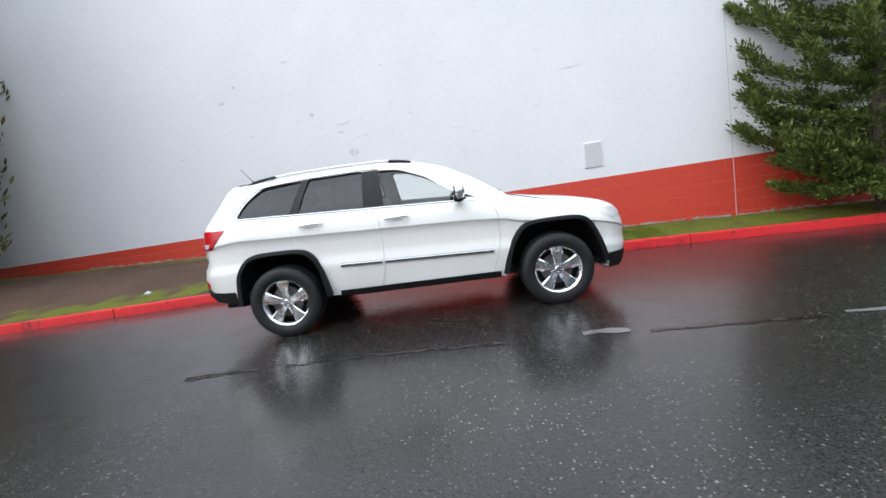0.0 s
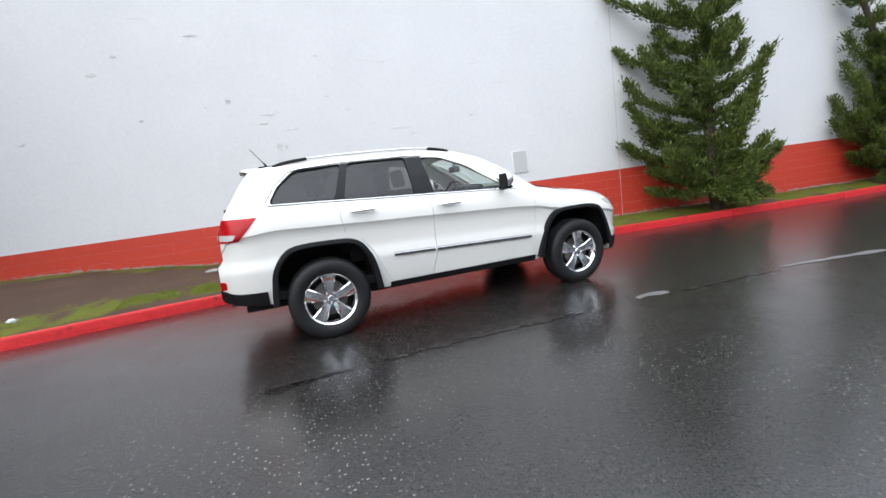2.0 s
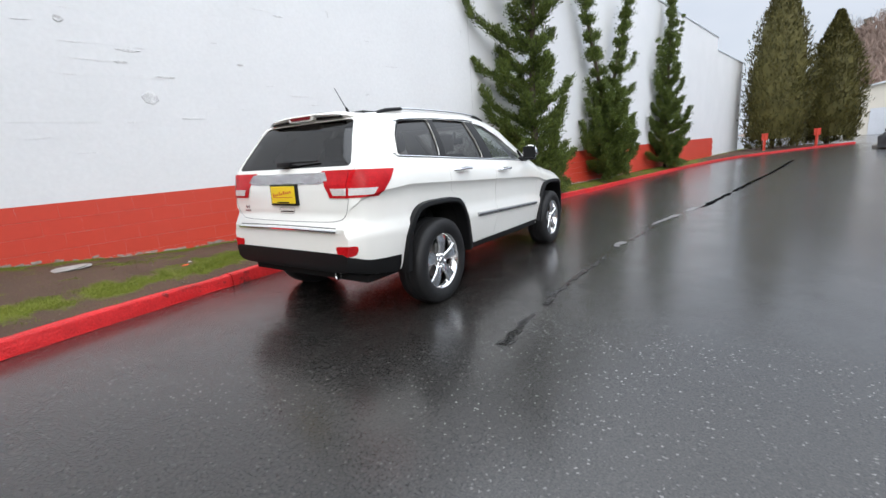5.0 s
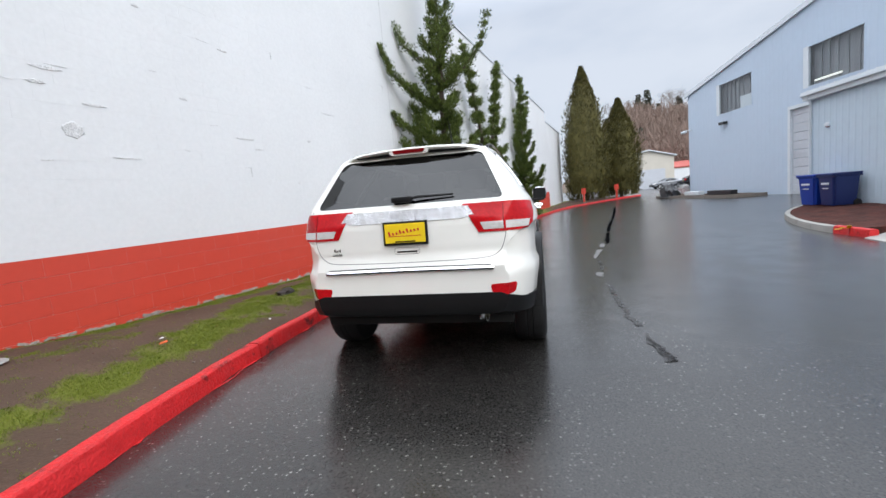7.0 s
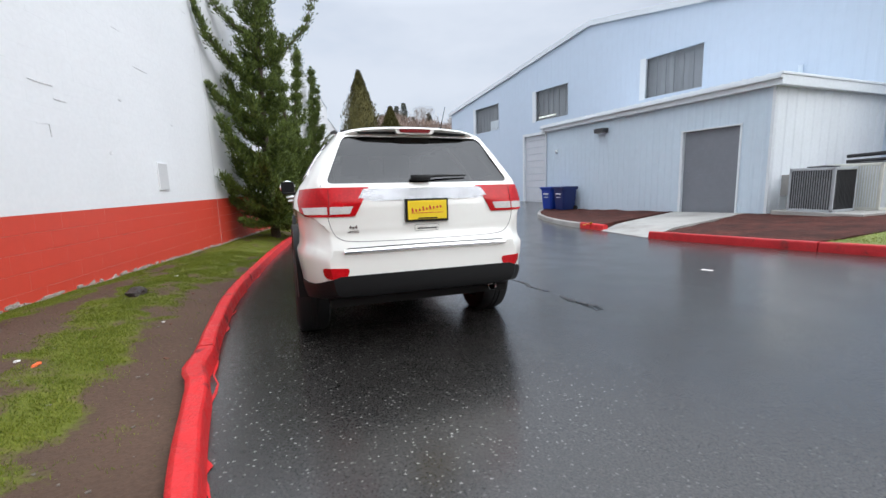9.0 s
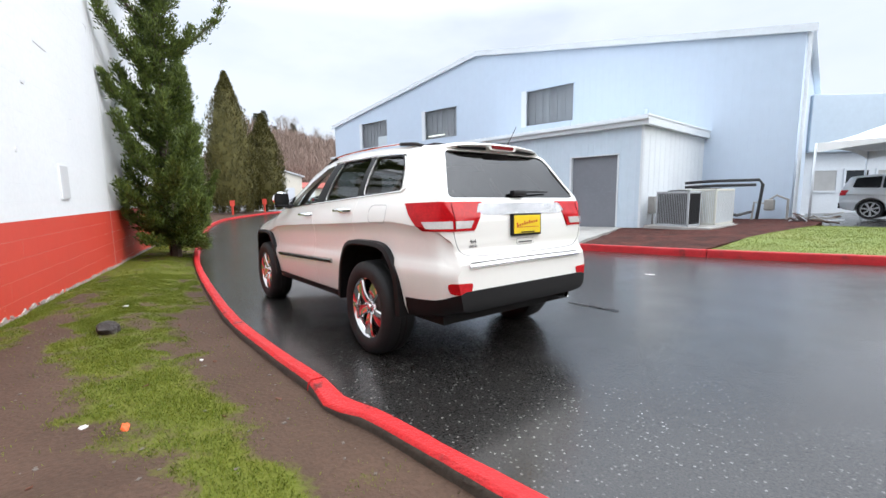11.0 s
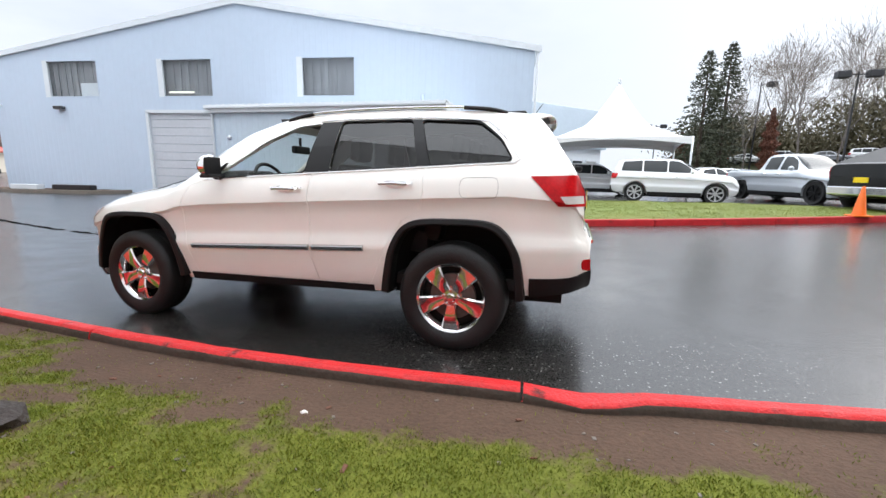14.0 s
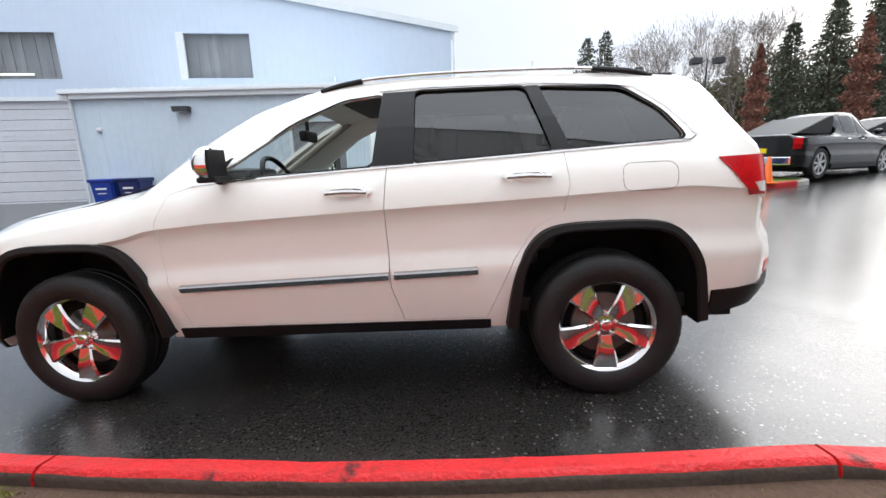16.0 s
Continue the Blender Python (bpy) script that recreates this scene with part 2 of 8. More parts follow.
M_GREY_DOOR = material("grey_roller_door", (0.185, 0.195, 0.22), 0.5, vary=0.06, scale=1, fine=8)
M_PALE_DOOR = material("pale_sectional_door", (0.56, 0.58, 0.62), 0.45, vary=0.06, scale=1, fine=8)
M_DARK = material("black_plastic", (0.006, 0.006, 0.0065), 0.5, spec=0.3, vary=0.15, scale=8, fine=60)
# near-black base stands in for shade under bodies, in wheel wells and gaps
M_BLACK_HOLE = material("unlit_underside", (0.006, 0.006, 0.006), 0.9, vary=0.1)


# ---- mesh helpers ----
def part(name, bm, mat, parent=None, label="", smooth=False):
    """Links a bmesh as one mesh object, under a thing or a part if one is given."""
    me = bpy.data.meshes.new(name)
    bm.normal_update()
    if smooth:
        for e in bm.edges:
            e.smooth = len(e.link_faces) != 2 or e.calc_face_angle(0) < 0.6
    bm.to_mesh(me)
    bm.free()
    for one in (mat if isinstance(mat, (list, tuple)) else [mat]):
        me.materials.append(one)
    if smooth:
        me.polygons.foreach_set("use_smooth", [True] * len(me.polygons))
    ob = new(name, me)
    if parent:
        ob.parent = parent
    if label:
        ob["label"] = label
    return ob


def thing(name, m, label, category, group="", kind=""):
    ob = new(name)
    ob.matrix_world = m
    return tagged(ob, label, category, group, kind)


def box(bm, x0, y0, z0, x1, y1, z1, bevel=0.0, m=None):
    r = bmesh.ops.create_cube(bm, size=1.0, matrix=Matrix.Translation(((x0 + x1) / 2, (y0 + y1) / 2, (z0 + z1) / 2)) @ Matrix.Diagonal((abs(x1 - x0), abs(y1 - y0), abs(z1 - z0), 1)))
    vs = r["verts"]
    if bevel:
        es = list({e for v in vs for e in v.link_edges})
        got = bmesh.ops.bevel(bm, geom=es, offset=bevel, segments=2, affect="EDGES", profile=0.6)
        vs = list({v for f in got["faces"] for v in f.verts} | {v for v in vs if v.is_valid})
    if m is not None:
        bmesh.ops.transform(bm, matrix=m, verts=vs)
    return bm


def tube(bm, pts, radius, sides=8, radius_end=None):
    """A round bar along points."""
    pts = [Vector(p) for p in pts]
    rings = []
    for i, p in enumerate(pts):
        d = (pts[min(i + 1, len(pts) - 1)] - pts[max(i - 1, 0)]).normalized()
        side = d.orthogonal().normalized()
        up = d.cross(side)
        r = radius if radius_end is None else radius + (radius_end - radius) * i / (len(pts) - 1)
        rings.append([bm.verts.new(p + r * (math.cos(2 * math.pi * k / sides) * side + math.sin(2 * math.pi * k / sides) * up)) for k in range(sides)])
    for a, b in zip(rings, rings[1:]):
        # match the turn of neighbouring rings
        shift = min(range(sides), key=lambda s: sum((a[k].co - b[(k + s) % sides].co).length for k in range(sides)))
        for k in range(sides):
            bm.faces.new((a[k], a[(k + 1) % sides], b[(k + 1 + shift) % sides], b[(k + shift) % sides]))
    bm.faces.new(rings[0][::-1])
    bm.faces.new(rings[-1])
    return bm


def lathe(bm, profile, sides=32, m=None):
    """Turns (radius, height) points round the local z axis."""
    rings = [[bm.verts.new((r * math.cos(2 * math.pi * k / sides), r * math.sin(2 * math.pi * k / sides), z)) for k in range(sides)] for r, z in profile]
    for a, b in zip(rings, rings[1:]):
        for k in range(sides):
            bm.faces.new((a[k], a[(k + 1) % sides], b[(k + 1) % sides], b[k]))
    if m is not None:
        bmesh.ops.transform(bm, matrix=m, verts=[v for r in rings for v in r])
    return bm


def prism(bm, outline, depth0, depth1, m=None):
    """An outline of (x, z) points extruded from y = depth0 to depth1."""
    a = [bm.verts.new((x, depth0, z)) for x, z in outline]
    b = [bm.verts.new((x, depth1, z)) for x, z in outline]
    k = len(outline)
    bm.faces.new(a)
    bm.faces.new(b[::-1])
    for i in range(k):
        bm.faces.new((a[i], b[i], b[(i + 1) % k], a[(i + 1) % k]))
    bmesh.ops.recalc_face_normals(bm, faces=bm.faces)
    if m is not None:
        bmesh.ops.transform(bm, matrix=m, verts=a + b)
    return bm


def smoothstep(a, b, x):
    t = max(0.0, min(1.0, (x - a) / (b - a)))
    return t * t * (3 - 2 * t)


def lerp_curve(points, x):
    """Height of a polyline of (x, value) at x."""
    for (xa, va), (xb, vb) in zip(points, points[1:]):
        if x <= xb:
            return va + (vb - va) * max(0.0, (x - xa)) / (xb - xa)
    return points[-1][1]


def spline(points, steps):
    """A smooth curve through points."""
    ps = [Vector(p) for p in points]
    out = []
    for i in range(len(ps) - 1):
        p0, p1, p2, p3 = ps[max(i - 1, 0)], ps[i], ps[i + 1], ps[min(i + 2, len(ps) - 1)]
        for s in range(steps):
            t = s / steps
            out.append(0.5 * ((2 * p1) + (p2 - p0) * t + (2 * p0 - 5 * p1 + 4 * p2 - p3) * t * t + (3 * p1 - p0 - 3 * p2 + p3) * t ** 3))
    out.append(ps[-1])
    return out


# ---- ground ----
def grade(x, y):
    """Height of the road: it falls gently along the wall and rises again towards the sheds."""
    z = lerp_curve([(-60, 1.65), (6, -0.132), (10, -0.215), (16, -0.25), (60, -0.30)], x)
    return z + 0.015 * max(-2.0, min(2.0, y)) + 0.22 * smoothstep(-4, -14, y) if y > -400 and x > -60 else z + 0.19


def axis_steps(stops):
    out = []
    for a, b, d in stops:
        k = max(1, round((b - a) / d))
        out += [a + (b - a) * i / k for i in range(k)]
    return out + [stops[-1][1]]


gx = axis_steps([(-2500, -300, 550), (-300, -60, 40), (-60, -14, 4), (-14, 20, 1), (20, 60, 4), (60, 300, 40), (300, 2500, 550)])
gy = axis_steps([(-2500, -300, 550), (-300, -60, 40), (-60, -16, 4), (-16, 6, 1), (6, 60, 6), (60, 300, 60), (300, 2500, 550)])
bm = bmesh.new()
grid = [[bm.verts.new((x, y, grade(max(-60, min(60, x)), max(-60, min(60, y))))) for y in gy] for x in gx]
for i in range(len(gx) - 1):
    for j in range(len(gy) - 1):
        bm.faces.new((grid[i][j], grid[i + 1][j], grid[i + 1][j + 1], grid[i][j + 1]))
ground = tagged(part("ground", bm, M_ASPHALT, smooth=True), "wet dark asphalt drive with pale stone chips", "road", kind="structure")

# kerb line along the wall: road edge of the kerb
KERB = spline([(-46, -11.5), (-30, -5.6), (-18, -1.9), (-11, 0.0), (-6.7, 0.86), (-4.4, 1.19), (-3.6, 1.32), (-3.0, 1.41), (-1.9, 1.53), (-1.1, 1.575), (-0.3, 1.60), (0.5, 1.58), (1.2, 1.54), (2.4, 1.46), (4.4, 1.30), (6.7, 1.05), (9.5, 0.66),
               (14, -0.05), (20, -1.15), (26, -2.6), (31, -4.4), (35.5, -7.4), (39, -11.2)], 8)


def wall_y(x):
    return 3.66 - 0.187 * x

# ---- red kerb along the planting strip ----
def kerb_run(name, pts, mat, label, h=0.135, w=0.145, inward=1, joint=3.0, breaks=()):
    """A cast kerb along points of its road edge: sloping face, rounded top, joints between lengths."""
    ob = thing(name, Matrix.Identity(4), label, "kerb", kind="structure")
    profile = [(0.0, -0.03), (0.012, 0.80 * h), (0.017, h - 0.012), (0.028, h), (w - 0.034, h + 0.003), (w - 0.008, h - 0.012), (w, h - 0.035), (w + 0.008, -0.03)]
    length, run, lengths = 0.0, [], []
    for i, p in enumerate(pts):
        if i:
            length += (p - pts[i - 1]).length
        run.append((p, i))
        if length > joint and i < len(pts) - 1:
            lengths.append(run)
            run, length = [(p, i)], 0.0
    lengths.append(run)
    for run in lengths:
        bm = bmesh.new()
        rings = []
        for k, (p, i) in enumerate(run):
            d = (pts[min(i + 1, len(pts) - 1)] - pts[max(i - 1, 0)]).normalized()
            n = Vector((-d.y, d.x)) * inward
            q = p + d * (0.008 if k == 0 else -0.008 if k == len(run) - 1 else 0)
            ring = []
            for a, z in profile:
                sag = 0.0
                for bx, by, br in breaks:
                    sag = max(sag, 1 - (Vector((bx, by)) - q).length / br)
                jit = (0.006 + 0.022 * max(0, sag)) * noise.noise((q.x * 3, q.y * 3, a * 30))
                heave = max(0, sag) * (0.075 if a > 0.06 else 0.045) * (1 + 0.7 * noise.noise((q.x * 9, q.y * 9, 2)))
                e = q + n * (a + jit + heave)
                ring.append(bm.verts.new((e.x, e.y, grade(e.x, e.y) + z * (1 - (0.30 if a > 0.06 else 0.16) * max(0, sag)) + 0.005 * noise.noise((q.x * 4, q.y * 4, 7 + a)) + 0.004 * noise.noise((q.x * 13, q.y * 13, 5 + 9 * a)))))
            rings.append(ring)
        for a, b in zip(rings, rings[1:]):
            for k in range(len(profile) - 1):
                f = bm.faces.new((a[k], b[k], b[k + 1], a[k + 1]))
                f.material_index = 1 if k >= len(profile) - 3 else 0
                f.smooth = True
            for k in (2, 3, 4):
                bm.edges.get((a[k], b[k])).smooth = False
        bm.faces.new(rings[0])
        bm.faces.new(rings[-1][::-1])
        bmesh.ops.recalc_face_normals(bm, faces=bm.faces)
        part("kerb_length", bm, [mat, M_KERB_BACK], ob)
    return ob


fine_kerb = []
for a, b in zip(KERB, KERB[1:]):
    k = max(1, int((b - a).length / 0.15))
    fine_kerb += [a.lerp(b, i / k) for i in range(k)]
fine_kerb.append(KERB[-1])
kerb_run("kerb", fine_kerb, M_RED_KERB, "weathered red-painted concrete kerb with chipped joints", w=0.130, breaks=((-2.33, 1.60, 0.36),))

# planting strip between kerb and wall: worn lawn on brown soil
bm = bmesh.new()
rows = []
for p, i in zip(fine_kerb, range(len(fine_kerb))):
    d = (fine_kerb[min(i + 1, len(fine_kerb) - 1)] - fine_kerb[max(i - 1, 0)]).normalized()
    n = Vector((-d.y, d.x))
    e = p + n * 0.122
    far = Vector((e.x, wall_y(e.x) + 0.3)) if e.x < 32 else e + n * (5.5 + 0.5 * (e.x - 32))
    row = []
    for k in range(25):
        f = k / 24
        q = e.lerp(far, f)
        mound = 0.07 * math.sin(math.pi * min(1, f * 1.0)) + 0.06 * f + 0.35 * smoothstep(-1, -6, q.x) * f
        mound += 0.022 * noise.noise((q.x * 1.7, q.y * 1.7, 3)) + 0.010 * noise.noise((q.x * 6, q.y * 6, 5))
        row.append(bm.verts.new((q.x, q.y, grade(q.x, q.y) + 0.070 + mound * min(1, 3 * f + 0.1))))
    rows.append(row)
for a, b in zip(rows, rows[1:]):
    for k in range(24):
        bm.faces.new((a[k], b[k], b[k + 1], a[k + 1]))
strip = tagged(part("planting_strip", bm, M_STRIP, smooth=True), "bare wet soil strip with thin patchy grass", "soil", kind="structure")


KERB_XY = [(p.x, p.y) for p in KERB]


def kerb_y(x):
    return lerp_curve(KERB_XY, x)


def turf(x, y):
    """How grassy the strip is at a place, 0 to 1: trodden bare beside the kerb, a green ribbon down its middle and another at the wall's foot."""
    edge, gap = wall_y(x) - y, y - kerb_y(x)
    middle = lerp_curve([(-3.8, 2.15), (-3.2, 2.20), (-2.6, 2.27), (-2.1, 2.42), (-1.4, 2.48), (-0.5, 2.55), (0.35, 2.50), (1.5, 2.42), (3.5, 2.1), (5.0, 1.9), (8.0, 1.4), (20, -0.6)], x)
    half = lerp_curve([(-3.8, 0.20), (-3.2, 0.28), (-2.6, 0.24), (-2.1, 0.40), (-1.4, 0.38), (-0.5, 0.42), (0.35, 0.54), (1.5, 0.70), (3.5, 1.05), (5.0, 1.9)], x)
    v = min(0.75, 1.5 * (1 - abs(y - middle) / half)) if x > -4.2 else -1
    v -= 0.9 * smoothstep(0.22, 0.05, math.hypot(x + 0.55, y - 2.32))
    v = max(v, 1.15 - edge / 0.40, 0.8 - math.hypot((x + 2.3) / 0.6, (y - 3.25) / 0.4))
    if x < -3:
        v = max(v, smoothstep(-3.0, -4.2, x) * (0.80 - abs(gap - 0.65) / 0.65))
    v += noise.noise((x * 1.1, y * 1.6, 11)) * 0.55 + noise.noise((x * 2.9, y * 3.1, 4)) * 0.75 + noise.noise((x * 7, y * 7, 8)) * 0.55
    return smoothstep(0.0, 1.1, v)


turf_values = strip.data.attributes.new("turf", "FLOAT", "POINT")
turf_values.data.foreach_set("value", [turf(v.co.x, v.co.y) for v in strip.data.vertices])


def strip_height(x, y):
    ok, place, normal, index = strip.closest_point_on_mesh((x, y, grade(x, y) + 0.1))
    return place.z


# ---- the white block wall ----
WALL_X0, WALL_X1, RED_END, WALL_TOP, RED_TOP, LOW_TOP = -30.0, 41.0, 32.0, 7.74, 1.14, 6.94
WALL_M = Matrix.Translation((0, 3.66, 0)) @ Matrix.Rotation(math.atan(-0.187), 4, "Z")
stretch = math.sqrt(1 + 0.187 ** 2)
U0, U1, UR = WALL_X0 * stretch, WALL_X1 * stretch, RED_END * stretch
wall = thing("wall_1", WALL_M, "tall white-painted block wall with a red band along its foot", "wall", kind="structure")
bm = bmesh.new()
box(bm, U0, 0.0030, -0.8, UR, 0.5, WALL_TOP)
part("wall_core", bm, M_WHITE_WALL, wall)
bm = bmesh.new()
box(bm, UR, 0.0030, -0.8, U1, 0.5, LOW_TOP)
part("low_wall_core", bm, M_WHITE_WALL, wall)
bm = bmesh.new()
box(bm, U0 - 0.1, -0.05, WALL_TOP, UR + 0.1, 0.55, WALL_TOP + 0.07, 0.01)
part("coping", bm, M_TRIM, wall)
bm = bmesh.new()
box(bm, UR + 0.1, -0.05, LOW_TOP, U1 + 0.1, 0.55, LOW_TOP + 0.07, 0.01)
part("low_coping", bm, M_TRIM, wall)
bm = bmesh.new()
box(bm, U0, 0.5, -0.8, U0 + 0.4, 30, WALL_TOP)
box(bm, U1 - 0.4, 0.5, -0.8, U1, 30, LOW_TOP)
part("return_wall", bm, M_WHITE_WALL, wall)


def block_mesh(name, mat, w=0.3992, h=0.1985):
    bm = bmesh.new()
    e = 0.0025
    a = [bm.verts.new(v) for v in ((0, 0.0008, 0), (w, 0.0008, 0), (w, 0.0008, h), (0, 0.0008, h))]
    b = [bm.verts.new(v) for v in ((e, 0, e), (w - e, 0, e), (w - e, 0, h - e), (e, 0, h - e))]
    bm.faces.new(b)
    for k in range(4):
        bm.faces.new((a[k], a[(k + 1) % 4], b[(k + 1) % 4], b[k]))
    bmesh.ops.recalc_face_normals(bm, faces=bm.faces)
    me = bpy.data.meshes.new(name)
    bm.to_mesh(me)
    bm.free()
    me.materials.append(mat)
    return me


def wall_blocks(rng):
    """Courses of painted blocks; those of the red band beside the car are blocks of their own."""
    verts, faces, mats = [], [], []
    red_mesh = block_mesh("block", M_RED_WALL)
    single = []
    z = RED_TOP - 0.2 * 8
    course = 0
    while z < WALL_TOP - 0.02:
        h = min(0.1985, WALL_TOP - z)
        u = U0 + (0.2 if course % 2 else 0.0)
        while u < (U1 if z + h <= LOW_TOP else UR) - 0.2:
            dy = rng.uniform(-0.00015, 0.00015)
            red = z + 0.1 < RED_TOP and u < UR - 0.2
            if red and -6.4 < u < 6.0 and z > -0.2:
                single.append((u, dy, z))
            else:
                e, w = (0.0025, 0.3992) if red else (0.0016, 0.3996)
                d = 0.0008 if red else 0.0005
                k = len(verts)
                verts += [(u, d, z), (u + w, d, z), (u + w, d, z + h), (u, d, z + h),
                          (u + e, dy, z + e), (u + w - e, dy, z + e), (u + w - e, dy, z + h - e), (u + e, dy, z + h - e)]
                faces += [(k + 4, k + 5, k + 6, k + 7)] + [(k + j, k + (j + 1) % 4, k + 4 + (j + 1) % 4, k + 4 + j) for j in range(4)]
                mats += [1 if red else 0] * 5
            u += 0.4
        z += 0.2
        course += 1
    me = bpy.data.meshes.new("blockwork")
    me.from_pydata(verts, [], faces)
    me.materials.append(M_WHITE_WALL)
    me.materials.append(M_RED_WALL)
    me.polygons.foreach_set("material_index", mats)
    ob = tagged(new("blockwork", me), kind="stuff")
    ob.parent = wall
    for u, dy, z in single:
        o = new("block", red_mesh)
        o.parent = wall
        o.location = (u, dy, z)


# ---- blue steel shed across the drive ----
SHED_DIR = radians(9.93)
BM = Matrix.Translation((-0.1, -17.06, 0)) @ Matrix.Rotation(SHED_DIR, 4, "Z")
LEN, EAVE, PEAK, DEEP = 29.02, 6.93, 9.36, 45.0
WINS = [(8.52, 11.5), (16.0, 19.05), (22.5, 25.75)]
WZ0, WZ1 = 4.9, 6.76
DOOR = (15.58, 19.93, -0.4, 4.2)
building = thing("warehouse", BM, "pale blue corrugated steel warehouse with a low gabled front", "building")


def roof_z(u):
    return EAVE + (PEAK - EAVE) * (1 - abs(u - LEN / 2) / (LEN / 2))


def ribbed_wall(u0, u1, z0, z1, holes, top, pitch=0.2, y=0.0, rib=0.012):
    """A profiled sheet wall facing -y... seen from its +y side; holes are (u0, u1, z0, z1)."""
    bm = bmesh.new()
    us = []
    u = u0
    while u < u1 - 1e-6:
        for f, o in ((0, 0), (0.62, 0), (0.72, rib), (0.90, rib)):
            if u + f * pitch < u1:
                us.append((u + f * pitch, o))
        u += pitch
    us.append((u1, 0))
    for h in holes:
        us += [(h[0], 0), (h[1], 0)]
    us = sorted({round(a, 4): b for a, b in us}.items())
    for (a, oa), (b, ob_) in zip(us, us[1:]):
        mid = (a + b) / 2
        cuts = sorted((h[2], h[3]) for h in holes if h[0] - 1e-4 < mid < h[1] + 1e-4)
        segs, low = [], z0
        for c0, c1 in cuts:
            if c0 > low:
                segs.append((low, c0))
            low = c1
        for s0, s1 in segs:
            bm.faces.new([bm.verts.new(v) for v in ((a, y + oa, s0), (b, y + ob_, s0), (b, y + ob_, s1), (a, y + oa, s1))])
        bm.faces.new([bm.verts.new(v) for v in ((a, y + oa, low), (b, y + ob_, low), (b, y + ob_, top(b)), (a, y + oa, top(a)))])
    bmesh.ops.remove_doubles(bm, verts=bm.verts, dist=0.001)
    return bm


holes = [(a, b, WZ0, WZ1) for a, b in WINS] + [DOOR]
part("wall", ribbed_wall(0, LEN, -0.6, EAVE, holes, roof_z, pitch=0.3, rib=0.005), M_BLUE_METAL, building)
for a, b, c, d in ((0, -DEEP, 0.15, -0.02), (LEN - 0.15, -DEEP, LEN, -0.02), (0.15, -DEEP, LEN - 0.15, -DEEP + 0.15)):
    bm = bmesh.new()
    box(bm, a, b, -0.6, c, d, EAVE)
    part("side_wall", bm, M_BLUE_METAL, building)
bm = bmesh.new()
box(bm, 0.15, -DEEP, -0.35, LEN - 0.15, -0.02, -0.3)
part("shop_floor", bm, M_CONCRETE, building)
bm = bmesh.new()
prism(bm, [(-0.25, EAVE - 0.02), (LEN / 2, PEAK - 0.02), (LEN + 0.25, EAVE - 0.02), (LEN + 0.25, EAVE + 0.1), (LEN / 2, PEAK + 0.1), (-0.25, EAVE + 0.1)], -DEEP - 0.2, 0.05)
part("roof", bm, M_TRIM, building)
bm = bmesh.new()
for a, b in ((0, 1), (1, 0)):
    pts = [(-0.3, EAVE - 0.14), (LEN / 2, PEAK - 0.14), (LEN / 2, PEAK + 0.12), (-0.3, EAVE + 0.12)]
    if b:
        prism(bm, pts, 0.05, 0.13)
    else:
        prism(bm, [(LEN - x, z) for x, z in pts], 0.05, 0.13)
part("rake_trim", bm, M_TRIM, building)
bm = bmesh.new()
tube(bm, [(-0.12, 0.0, EAVE - 0.1), (-0.12, 0.05, 4.2), (-0.12, 0.05, 0.2)], 0.06, 8)
part("downpipe", bm, M_TRIM, building, smooth=True)

# ---- the white sport utility car ----
from mathutils.bvhtree import BVHTree

M_PAINT = material("warm_white_car_paint", (0.85, 0.84, 0.79), 0.30, vary=0.012, scale=1.5, fine=12, coat=1.0, spec=0.5)
M_CHROME = material("bright_chrome", (0.86, 0.86, 0.87), 0.06, metal=1.0, vary=0.02, fine=10)
M_RIM = material("polished_alloy", (0.80, 0.80, 0.80), 0.10, metal=1.0, vary=0.03, fine=10)
M_TYRE = material("black_tyre_rubber", (0.007, 0.007, 0.0075), 0.62, vary=0.2, scale=6, fine=70, bump=0.2)
M_TAIL = material("red_lamp_lens", (0.46, 0.006, 0.010), 0.22, vary=0.30, scale=9, fine=60, spec=0.25)
M_LAMP_DARK = material("dark_red_lens", (0.16, 0.006, 0.008), 0.2, vary=0.1, spec=0.3)
M_GAP = material("shaded_panel_gap", (0.20, 0.19, 0.18), 0.7, vary=0.1)
M_CLEAR = material("clear_lamp_lens", (0.62, 0.60, 0.58), 0.08, vary=0.15, scale=10, fine=80, coat=1.0)
M_MOULD = material("brushed_dark_chrome", (0.42, 0.42, 0.42), 0.14, metal=1.0, vary=0.05)
M_WET_CHROME = material("rain_beaded_chrome", (0.50, 0.50, 0.51), 0.15, metal=1.0, vary=0.25, scale=14, fine=120, bump=0.6)
M_PLATE = material("yellow_plate", (0.86, 0.62, 0.015), 0.35, vary=0.04)
M_PLATE_RED = material("red_plate_print", (0.55, 0.03, 0.03), 0.4, vary=0.04)
M_CABIN = material("dark_cabin_trim", (0.022, 0.022, 0.024), 0.7, vary=0.2, scale=5)
M_LEATHER = material("light_grey_leather", (0.34, 0.31, 0.27), 0.5, vary=0.1, scale=6)
M_DISC = material("grey_brake_iron", (0.16, 0.15, 0.145), 0.4, metal=0.8, vary=0.2)


